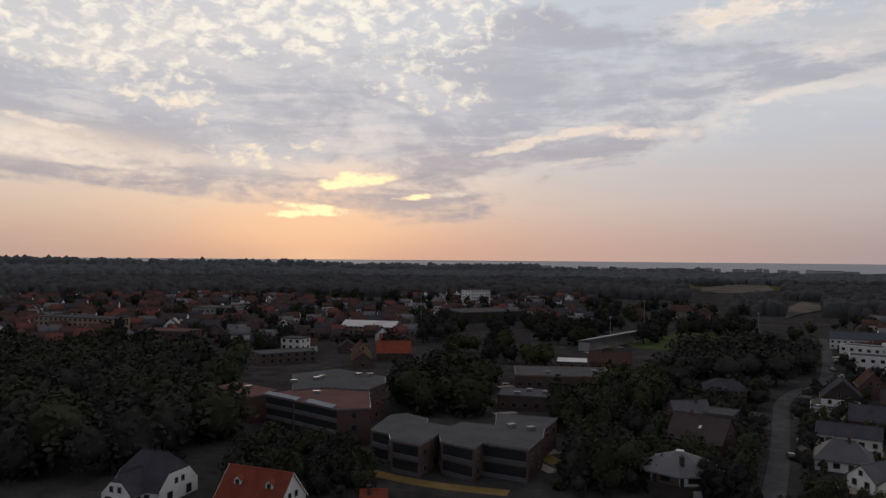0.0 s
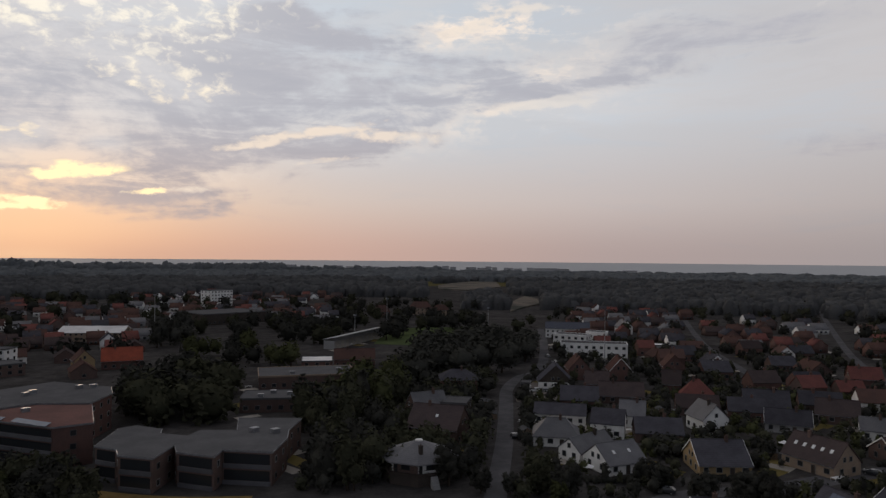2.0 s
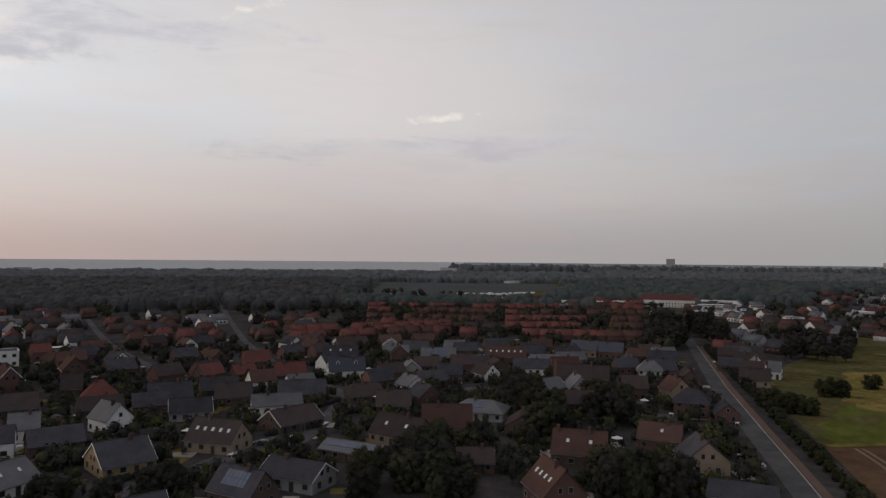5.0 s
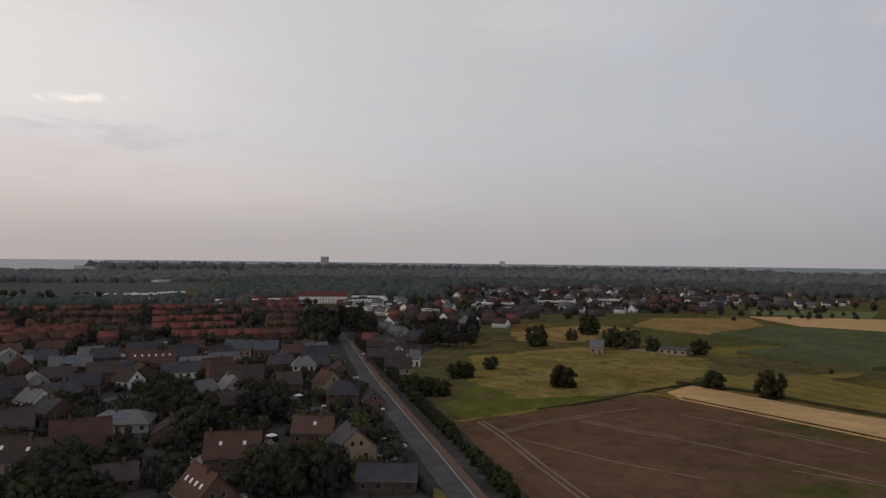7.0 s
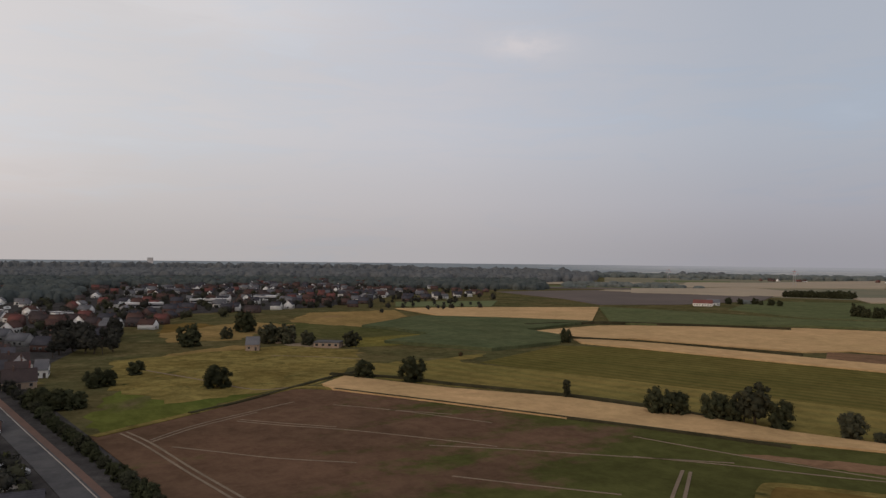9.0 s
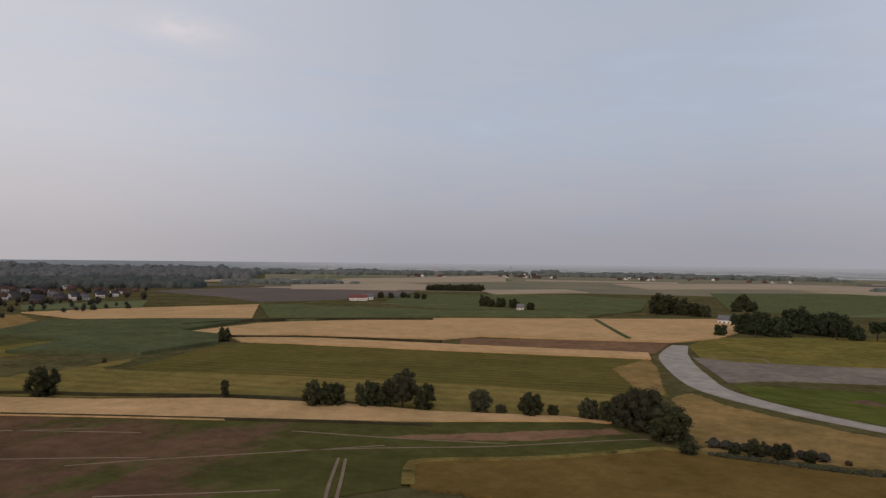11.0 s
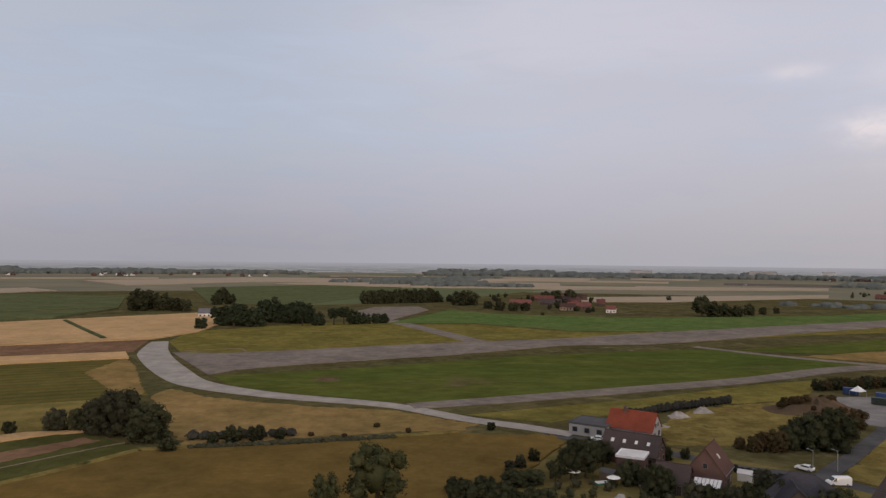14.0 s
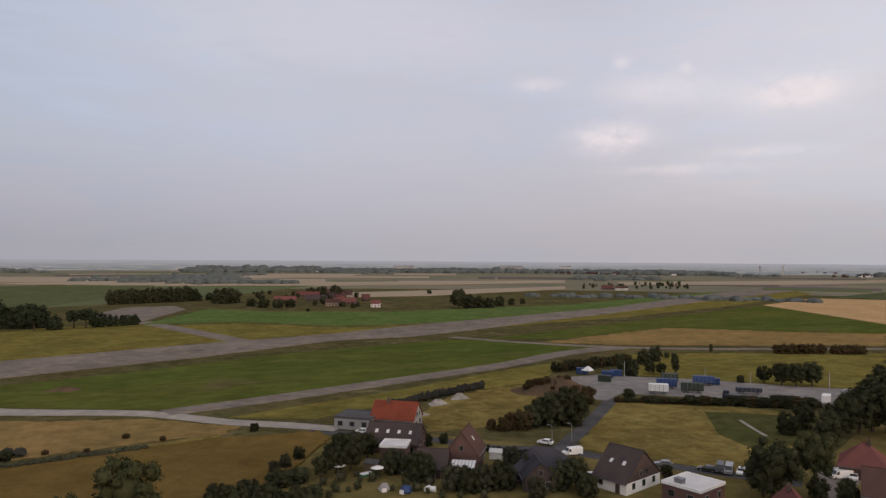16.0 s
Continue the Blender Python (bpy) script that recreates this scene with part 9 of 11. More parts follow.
# ---- far houses: a few kinds, built once and set along the streets ----
def far_kind(roof, wall, length, width, eaves, ridge, hip=0.0):
    root = thing("house", 0, 0, 0, f"{NAMES[wall]} village house with {NAMES[roof]} roof", "house", "distant village houses", -200)
    L, W, o = length / 2, width / 2, 0.35
    s = Solid()
    s.hull([(-L, -W, 0), (-L, W, 0), (-L, W, eaves), (-L, 0, ridge - 0.1), (-L, -W, eaves), (L, -W, 0), (L, W, 0), (L, W, eaves), (L, 0, ridge - 0.1), (L, -W, eaves)],
           [(0, 4, 3, 2, 1), (5, 6, 7, 8, 9), (0, 5, 9, 4), (1, 2, 7, 6), (0, 1, 6, 5), (4, 9, 8, 3), (3, 8, 7, 2)])
    part("wall", s, wall, root)
    s, e = Solid(), eaves - o * (ridge - eaves) / W
    for sg in (-1, 1):
        pts = [(xx, yy, zz + dz) for xx in (-L - 0.2, L + 0.2) for yy, zz in ((0, ridge), (sg * (W + o), e)) for dz in (0, 0.22)]
        s.hull(pts, [(0, 2, 3, 1), (4, 5, 7, 6), (0, 4, 6, 2), (1, 3, 7, 5), (2, 6, 7, 3), (0, 1, 5, 4)])
    part("roof", s, roof, root)
    chimney(root, 0.3 * L, 0.6, ridge - 0.9, ridge + 0.9)
    win = shared("far_window", lambda: Solid().box(-0.75, 0.75, -0.05, 0.05, 0, 1.3, 0).box(-0.65, 0.65, -0.07, -0.04, 0.1, 1.2, 1).mesh("window", "frame", "pane"))
    for u in (-0.55, 0.0, 0.55):
        part("window", win, None, root, at=pose(u * L, -W - 0.05, 0.9))
    part("window", win, None, root, at=pose(-L - 0.05, 0, 0.9, 0, 0, -90))
    return root


FAR = {
    "red": [far_kind("tile_terra", "brick_red", 9, 8, 4.3, 7.6), far_kind("tile_brick", "brick_red", 10, 8, 4.4, 7.8), far_kind("tile_terra", "brick_brown", 9, 8, 3.8, 7.2)],
    "brown": [far_kind("tile_brown", "brick_brown", 12, 9, 2.8, 6.2), far_kind("tile_brick", "brick_brown", 11, 9, 3.2, 6.8), far_kind("tile_brown", "brick_red", 10, 8, 4.2, 7.6)],
    "dark": [far_kind("tile_dark", "brick_brown", 12, 9, 2.8, 6.2), far_kind("tile_dark", "brick_red", 11, 9, 3.4, 7.0), far_kind("tile_grey", "grey_wall", 12, 9, 3.0, 6.4)],
    "white": [far_kind("tile_grey", "white", 11, 9, 3.2, 6.8), far_kind("tile_dark", "white", 9, 8, 4.2, 7.6), far_kind("tile_brick", "white", 10, 8, 3.6, 7.0)],
}


FAR_MASS = []


def set_far(x, y, turn, kind, rng, pick=None):
    """One more house; those past 400 m join the mass of the far village."""
    m = pose(x, y, 0, 0, 0, turn) @ Matrix.Diagonal((rng.uniform(0.9, 1.15), rng.uniform(0.95, 1.1), rng.uniform(0.92, 1.1), 1))
    ob = rng.choice(FAR[kind])
    if pick is not None:
        m, ob = pose(x, y, 0, 0, 0, turn) @ Matrix.Diagonal((1.14, 1.0, 1.0, 1)), FAR[kind][pick]
    if math.hypot(x, y) < 415:
        copy_thing(ob, m)
    else:
        FAR_MASS.extend((o.data, m @ o.matrix_basis) for o in ob.children)
    TAKEN.append((x, y, 5))


def village(poly, count, seed, kinds, street_turn):
    """Houses scattered over a quarter, square to its streets."""
    rng = random.Random(seed)
    for x, y in scatter(poly, count, seed, 7.0, 12.5):
        set_far(x, y, street_turn + rng.choice((0, 0, 0, 180, 90)) + rng.uniform(-6, 6), rng.choice(kinds), rng)


def terrace(ax, ay, bx, by, seed, kinds=("red",), gap=0.12):
    """A row of houses wall to wall between two points, with a gap here and there."""
    rng = random.Random(seed)
    run, turn = math.hypot(bx - ax, by - ay), math.degrees(math.atan2(by - ay, bx - ax))
    kind, pick = rng.choice(kinds), 0
    for i in range(int(run / 10.2)):
        if rng.random() < 0.22:
            kind, pick = rng.choice(kinds), rng.randrange(2)
        if rng.random() > gap:
            t = (i + 0.5) * 10.2 / run
            set_far(ax + (bx - ax) * t, ay + (by - ay) * t, turn + rng.choice((0, 180)), kind, rng, pick)


village([(-249.8, 401.4), (-205.1, 357), (-200.5, 404.9), (-111.6, 398), (-59.5, 336.5), (-35.4, 312.6), (-22.2, 338.7), (-14.7, 432.5), (-45.9, 692.8), (-280.9, 920.5), (-405.4, 873.2), (-479.7, 769.5)], 330, 41, ('brown', 'red', 'dark', 'brown', 'white'), 9)
village([(38.1, 550.1), (113.4, 533.9), (136.5, 643.1), (52.5, 681.8)], 24, 42, ('brown', 'red', 'dark', 'white'), -8)
village([(215.5, 385.5), (204.6, 238.9), (207.7, 189.1), (245.8, 151.4), (328.8, 202.6), (490.6, 335.9), (406.5, 475.3), (374.5, 612.5)], 110, 43, ('brown', 'dark', 'red', 'dark', 'brown', 'white'), -19)
village([(241.7, 133), (261.4, 114.4), (312.8, 91.8), (313.9, 38.6), (391.6, 39.2), (377.2, 108), (343.9, 189.7)], 26, 44, ('dark', 'brown', 'dark'), -62)
terrace(600.4, 349.9, 637, 231.8, 50, ('red', 'red', 'brown'), 0.2)
terrace(638, 222.4, 702.2, 95.5, 70, ('red', 'red', 'brown'), 0.22)
terrace(545, 317.5, 574.4, 208.9, 51, ('red', 'red', 'brown'), 0.2)
terrace(575.1, 200.4, 632.3, 86, 71, ('red', 'red', 'brown'), 0.22)
terrace(491.5, 286.2, 514.6, 187.1, 52, ('red', 'red', 'brown'), 0.2)
terrace(515.1, 179.4, 559.8, 76, 72, ('red', 'red', 'brown'), 0.22)
terrace(444.5, 258.7, 462.7, 168.2, 53, ('red', 'red', 'brown'), 0.2)
terrace(463.1, 161.2, 498.3, 67.6, 73, ('red', 'red', 'brown'), 0.22)
terrace(400.7, 233.1, 415, 150.7, 54, ('red', 'red', 'brown'), 0.2)
terrace(415.3, 144.5, 442.8, 60, 74, ('red', 'red', 'brown'), 0.22)
terrace(367.5, 270.8, 459.9, 193.3, 90, ('red', 'brown', 'red'), 0.25)
terrace(338.4, 249.3, 423.2, 177.9, 91, ('red', 'brown', 'red'), 0.25)
terrace(313.6, 231, 386.8, 162.5, 92, ('red', 'brown', 'red'), 0.25)
village([(636, 241.2), (699.4, 119.7), (819.7, 114.9), (793.7, 295.1)], 45, 45, ('red', 'white', 'red'), -75)
village([(447.6, 27.3), (419.3, -1), (450.7, -29.7), (641.8, -145.4), (651.2, -243.4), (756.7, -377), (968.2, -458), (957.6, -216.8), (811.5, -53), (657.3, 35.2)], 110, 46, ('red', 'white', 'dark', 'white', 'brown'), -122)
village([(938.2, -98.8), (999.7, -472.9), (1429.8, -736), (1482, -335.2), (1238.6, -150.1)], 150, 47, ('white', 'brown', 'dark', 'white'), -106)
village([(-772.8, -1394.4), (-2635.8, -1650.1), (-3167.8, -1983.1), (-1001, -1806.3)], 16, 48, ('red', 'white', 'dark'), -228)
village([(-220.4, -773.8), (-286.6, -772), (-320.1, -906), (-255.7, -898.3)], 8, 49, ('red', 'brown', 'red'), -198)
village([(99.2, 180.2), (224.6, 94.4), (291.3, 122.4), (196.6, 196.2), (122, 230.4)], 13, 61, ('dark', 'brown', 'dark', 'white'), -34)
village([(151.8, 83.1), (150.7, 18.2), (161.9, 3.1), (314.1, 28.8), (272.8, 88.3), (261.1, 143.8)], 4, 62, ('brown', 'dark', 'brown'), -74)
village([(330.8, 17.4), (331.3, -0.9), (405.5, 5.4), (418.2, 22.1)], 10, 63, ('dark', 'brown', 'red'), -88)
village([(632, 88.4), (737, 10.4), (944.6, -137.4), (1107.8, -524), (1685.6, -938.3), (1778.5, -402.2), (1555.6, 22.7), (1105.3, 155.1)], 190, 64, ('white', 'dark', 'brown', 'white', 'red'), -100)
village([(742.5, -119.6), (719.7, -302.1), (762.8, -508), (975.7, -649.6), (1269.5, -509.3), (1230, -154.6)], 90, 65, ('white', 'dark', 'brown'), -111)
village([(-5.4, 523.4), (56.2, 604.3), (128.7, 713.5), (190.4, 864.9), (94, 1013.2), (-66.9, 900.3), (-33.1, 657.8)], 70, 66, ('white', 'dark', 'brown', 'red', 'white'), -19)

def hamlets(seed):
    """Far clusters of farms and houses on the plain."""
    rng = random.Random(seed)
    for i in range(26):
        b, r = rng.uniform(-238, -140), rng.uniform(2000, 2700)
        cx, cy, turn = -r * math.sin(radians(b)), r * math.cos(radians(b)), rng.uniform(0, 180)
        for q in range(rng.randrange(4, 10)):
            set_far(cx + rng.uniform(-70, 70), cy + rng.uniform(-40, 40), turn + rng.choice((0, 90)), rng.choice(("white", "red", "brown", "white")), rng)


hamlets(17)

# paved terraces, drives and lawns beside the houses
def garden_plots(name, material, seed, chance, label):
    rng, s = random.Random(seed), Solid()
    for x, y, c in list(TAKEN):
        if c >= 4 and 90 < math.hypot(x, y) < 460 and x > 20 and rng.random() < chance:
            a, d = rng.uniform(0, 6.28), c + rng.uniform(1.0, 4.0)
            px, py, w, l = x + d * math.cos(a), y + d * math.sin(a), rng.uniform(1.5, 3.2), rng.uniform(2.5, 5.5)
            turn = rng.choice((0.45, 2.02)) + rng.uniform(-0.1, 0.1)
            u, v = Vector((math.cos(turn), math.sin(turn))) * l, Vector((-math.sin(turn), math.cos(turn))) * w
            top = 0.105 + rng.uniform(0, 0.012)
            q = [Vector((px, py)) + i * u + j * v for i, j in ((-1, -1), (1, -1), (1, 1), (-1, 1))]
            s.hull([(p.x, p.y, zz) for zz in (-0.2, top) for p in q], [(4, 5, 6, 7), (0, 1, 5, 4), (1, 2, 6, 5), (2, 3, 7, 6), (3, 0, 4, 7)])
    tagged(new(name, s.mesh(name, material)), label, "gardens", kind="stuff")


garden_plots("garden_lawns", "lawn", 5, 0.75, "small garden lawns beside the village houses")
garden_plots("garden_patios", "concrete", 6, 0.6, "pale paved patios and drives beside village houses")

def garden_tables(seed):
    rng, s = random.Random(seed), Solid()
    for x, y, c in list(TAKEN):
        if c >= 4 and 90 < math.hypot(x, y) < 420 and x > 20 and rng.random() < 0.55:
            a, d = rng.uniform(0, 6.28), c + rng.uniform(0.5, 3.5)
            px, py, w, l = x + d * math.cos(a), y + d * math.sin(a), rng.uniform(0.4, 0.8), rng.uniform(0.8, 1.7)
            s.box(px - l, px + l, py - w, py + w, 0.75, 0.83)
            for i in (-1, 1):
                for j in (-1, 1):
                    lx, ly = px + i * (l - 0.1), py + j * (w - 0.1)
                    s.box(lx - 0.04, lx + 0.04, ly - 0.04, ly + 0.04, 0.05, 0.75)
    tagged(new("garden_tables", s.mesh("garden_tables", "cloth_white")), "white garden tables on the village patios", "garden tables", kind="stuff")


garden_tables(9)

join_copies("distant_houses", FAR_MASS, "far village houses with red, brown and grey roofs", "houses")
for kinds_built in FAR.values():
    for ob in kinds_built:
        for o in (*ob.children_recursive, ob):
            bpy.data.objects.remove(o)


# ---- woods and garden trees ----
grove([(-109.1, 152.7), (-74.4, 153.6), (-64.7, 180.6), (-56.8, 198), (-67.5, 234.8), (-82.7, 295.4), (-134.8, 318.4), (-184.2, 320.7), (-228.3, 318.2)], 120, 11, 12, 17, ('broad', 'broad', 'bush'), ('leaf_dark', 'leaf_dark', 'leaf'), 5.5, False, 1.1, "wood", "dense dark trees between the houses")
grove([(-172.8, 305.3), (-88.6, 299.3), (-97.4, 320.5), (-183.9, 329.3)], 8, 12, 10, 13, ('broad',), ('leaf_light',), 6, False, 1.0, "wood", "dense dark trees between the houses")
grove([(-15.7, 216.5), (16, 215.5), (18.8, 268.6), (-0.5, 292.6), (-17, 261.4)], 24, 13, 11, 15, ('broad', 'bush'), ('leaf_dark', 'leaf'), 4.5, False, 1.1, "wood", "dense dark trees between the houses")
grove([(24.7, 152.5), (40.4, 147.6), (51, 189.6), (58.7, 239.9), (36.5, 226.2)], 26, 14, 10, 15, ('broad', 'tall', 'bush'), ('leaf_dark', 'leaf'), 4.5, False, 1.0, "wood", "dense dark trees between the houses")
grove([(47.3, 230.7), (68.9, 223.5), (83.7, 271.6), (57.6, 270.4)], 14, 15, 8, 12, ('broad', 'bush'), ('leaf', 'leaf_grey'), 4.5, False, 1.0, "wood", "dense dark trees between the houses")
grove([(79.4, 271.4), (124.5, 275.8), (148.8, 286.7), (184.7, 350.7), (162.6, 373.6), (115.1, 346.6)], 46, 16, 12, 15, ('broad', 'bush'), ('leaf_dark',), 5, False, 1.15, "wood", "dense dark trees between the houses")
grove([(61.2, 148.5), (73.8, 150.2), (90.8, 190.9), (81.5, 190.6)], 10, 17, 5, 9, ('broad', 'bush'), ('leaf_dark', 'leaf'), 4, False, 1.0, "wood", "dense dark trees between the houses")
grove([(-50.4, 181), (-32.8, 158.6), (-18, 161.1), (-25.7, 179.2), (-38.7, 186.8)], 12, 18, 4, 8, ('bush', 'broad'), ('leaf_dark', 'leaf_light'), 4, False, 1.0, "wood", "dense dark trees between the houses")
grove([(-12.1, 404.8), (5.7, 416.8), (4.8, 503.3), (-15.1, 501.6)], 16, 19, 12, 16, ('tall', 'broad'), ('leaf_dark',), 6, False, 1.0, "wood", "dense dark trees between the houses")
grove([(2, 322.7), (30.8, 316.2), (36.9, 395.5), (5.5, 400.9)], 14, 20, 9, 13, ('broad',), ('leaf_dark', 'leaf_light'), 5, False, 1.0, "wood", "dense dark trees between the houses")
grove([(33.4, 316.3), (48.5, 325.2), (51.1, 352.4), (38.5, 351.7)], 5, 21, 9, 12, ('broad',), ('leaf_light',), 5, False, 1.0, "wood", "dense dark trees between the houses")
grove([(40.7, 436.6), (81.5, 398.5), (104.7, 511.9), (51.3, 551.4)], 20, 22, 9, 13, ('broad', 'bush'), ('leaf_dark',), 6, False, 1.0, "wood", "dense dark trees between the houses")
grove([(139.2, 476.7), (209.9, 482.3), (237.1, 545), (164, 561.8)], 16, 23, 8, 11, ('broad', 'bush'), ('leaf_dark',), 6, False, 1.0, "wood", "dense dark trees between the houses")
grove([(66.9, 133.3), (163.7, 68.8), (304.2, 127.8), (186.2, 217.3), (118.6, 232.6)], 45, 524, 1.5, 5.0, ('bush', 'bush', 'broad', 'tall'), ('leaf_dark', 'leaf', 'leaf_dark', 'leaf', 'leaf_dark', 'leaf_light'), 1.7, False, 1.0, "garden trees")
grove([(66.9, 133.3), (163.7, 68.8), (304.2, 127.8), (186.2, 217.3), (118.6, 232.6)], 700, 24, 1.5, 5.0, ('bush', 'bush', 'broad', 'tall'), ('leaf_dark', 'leaf', 'leaf_dark', 'leaf', 'leaf_dark', 'leaf_light'), 1.7, False, 1.0, "garden trees", "garden shrubs and small trees among the houses")
grove([(118.6, 232.6), (182.1, 212.5), (304.2, 127.8), (471.6, 198.2), (212.5, 387.3)], 40, 525, 2.5, 6.5, ('bush', 'broad', 'tall'), ('leaf_dark', 'leaf', 'leaf_dark'), 2.8, False, 1.0, "garden trees")
grove([(118.6, 232.6), (182.1, 212.5), (304.2, 127.8), (471.6, 198.2), (212.5, 387.3)], 480, 25, 2.5, 6.5, ('bush', 'broad', 'tall'), ('leaf_dark', 'leaf', 'leaf_dark'), 2.8, False, 1.0, "garden trees", "garden trees among the houses")
grove([(150.4, 82.4), (148.9, -4.3), (210.2, 4.2), (348.6, 32.1), (326.6, 180.1)], 40, 526, 1.6, 5.5, ('bush', 'bush', 'broad', 'tall'), ('leaf_dark', 'leaf', 'leaf_dark', 'leaf', 'leaf_dark', 'leaf_light'), 1.7, False, 1.0, "garden trees")
grove([(150.4, 82.4), (148.9, -4.3), (210.2, 4.2), (348.6, 32.1), (326.6, 180.1)], 600, 26, 1.6, 5.5, ('bush', 'bush', 'broad', 'tall'), ('leaf_dark', 'leaf', 'leaf_dark', 'leaf', 'leaf_dark', 'leaf_light'), 1.7, False, 1.0, "garden trees", "garden shrubs and small trees among the houses")
grove([(191.6, 66.2), (191.5, 51.5), (246.7, 70.3), (233.2, 75.4)], 8, 527, 9, 12, ('broad',), ('leaf_dark', 'leaf'), 4, True, 1.0, "garden trees")
grove([(217.5, 49.3), (217.4, 36.7), (246.9, 41.8), (246.8, 56.1)], 9, 528, 8, 11, ('broad',), ('leaf', 'leaf_dark'), 4, True, 1.0, "garden trees")
grove([(149.5, 32), (149.2, 11), (162.1, 14.5), (162.4, 32.2)], 10, 529, 7, 10, ('broad', 'bush'), ('leaf_dark', 'leaf'), 4, True, 1.0, "garden trees")
grove([(416.7, 54.8), (412.9, 18.6), (530.6, 26.2), (540.6, 75.5)], 28, 530, 12, 17, ('broad', 'tall'), ('leaf_dark',), 5, False, 1.1, "wood")
grove([(393.2, -2.5), (399.9, -42.4), (506.1, -49.5), (524.3, -9.4)], 24, 531, 8, 14, ('broad', 'pine'), ('leaf_dark',), 5, False, 1.0, "wood")
grove([(326.3, 194.5), (348.6, 34.8), (619.9, 84.3), (744.7, 299.5), (622.5, 372.1)], 260, 32, 4, 9, ('broad', 'bush'), ('leaf_dark', 'leaf'), 4, False, 1.0, "wood", "garden trees between the terraces")
grove([(448.6, 9.6), (610.4, -138.3), (754.4, -357), (992.4, -428.2), (989.4, -143.9), (782.8, 11.1)], 200, 33, 4, 9, ('broad', 'bush'), ('leaf_dark', 'leaf'), 2.5, False, 1.0, "wood", "trees among the village houses")
grove([(588.8, -215.6), (624, -422.8), (708.7, -480.1), (849.1, -340.8)], 36, 34, 4, 7, ('broad', 'bush'), ('leaf_dark',), 7, False, 1.0, "wood", "trees among the village houses")
grove([(-208.3, 311.1), (-96.3, 334.4), (-21, 321.4), (-7.8, 433), (40.7, 436.6), (82.2, 386.4), (101.1, 345.8), (195, 448), (272.5, 626.3), (138.6, 804), (-55.1, 830), (-377.1, 980), (-584.4, 870.6)], 330, 35, 7, 13, ('broad', 'bush'), ('leaf_dark', 'leaf'), 6, False, 1.0, "wood", "trees among the town houses")
grove([(188.8, 401.4), (389.6, 247.4), (506.5, 212.8), (911.3, 383), (851.4, 540.9), (451.6, 738.8)], 300, 36, 5, 11, ('broad', 'bush'), ('leaf_dark', 'leaf'), 6, False, 1.0, "wood", "trees among the village houses")
grove([(-41.3, -143.7), (-120.3, -107), (-119, -121.8), (-99.4, -137.8), (-67.7, -165.4), (-47.2, -164.3)], 30, 37, 1.2, 3, ('bush',), ('leaf_field', 'leaf'), 2.2, False, 1.0, "wood", "low garden shrubs")
grove([(21, 147.5), (77.9, 148.9), (137.4, 262.9), (81.5, 271.5), (36.1, 207.7)], 160, 38, 2.5, 8, ('bush', 'broad'), ('leaf_dark', 'leaf'), 3, False, 1.0, "wood", "garden shrubs and trees")
grove([(-44, 145.8), (-15.2, 146.5), (-19.8, 176.8), (-50.4, 181)], 6, 539, 3, 8, ('bush', 'broad'), ('leaf_dark', 'leaf'), 3, False, 1.0, "wood")
grove([(-44, 145.8), (-15.2, 146.5), (-19.8, 176.8), (-50.4, 181)], 60, 39, 3, 8, ('bush', 'broad'), ('leaf_dark', 'leaf'), 3, False, 1.0, "wood", "shrubs below the flats")
grove([(618.8, 96.2), (712.1, 10), (916.9, -133.4), (1069.2, -505.8), (1663, -995.7), (2203.2, -1319.1), (2075.2, -469.2), (1774.7, 25.9), (1333.1, 208.1)], 380, 40, 5, 10, ('broad', 'bush'), ('leaf_dark', 'leaf'), 3, False, 1.0, "wood", "trees among the village houses")
grove([(698, -88.1), (678, -284.7), (731.3, -521.1), (964.4, -687.1), (1326.7, -532.2), (1363.7, -125.5)], 170, 41, 5, 10, ('broad', 'bush'), ('leaf_dark',), 3, False, 1.0, "wood", "trees among the village houses")
grove([(373.1, 217), (403.4, 54.6), (702.2, 95.5), (641.9, 374.1)], 240, 42, 4, 8.5, ('broad', 'bush'), ('leaf_dark', 'leaf'), 4.5, False, 1.0, "wood", "trees between the terraces")
grove([(-149.5, -704.7), (-237.4, -671.5), (-330.2, -934.4), (-185.5, -983.1)], 30, 43, 4, 9, ('bush',), ('leaf_field',), 6, False, 1.0, "wood", "trees about the far farm")
grove([(-724.2, -958.6), (-915.1, -898.2), (-1057.4, -1037.9), (-891.3, -1179.9)], 40, 44, 4, 9, ('bush',), ('leaf_field',), 8, False, 1.0, "wood", "trees about the far farm")
grove([(121.7, 74.8), (134.8, 54.2), (152.6, 64.2), (137.8, 83.3)], 14, 550, 6, 10, ('broad', 'bush'), ('leaf_dark', 'leaf'), 3, True, 1.0, "garden trees")
grove([(151, 78.7), (162, 61.6), (180.8, 70.4), (170.8, 85.7)], 8, 551, 6, 10, ('broad', 'bush'), ('leaf_dark', 'leaf'), 3, True, 1.0, "garden trees")
grove([(86.9, 135.4), (109, 100.8), (117.2, 115.3), (95.9, 141.3)], 8, 552, 4, 7, ('bush', 'broad'), ('leaf_dark',), 2.5, True, 1.0, "garden trees")


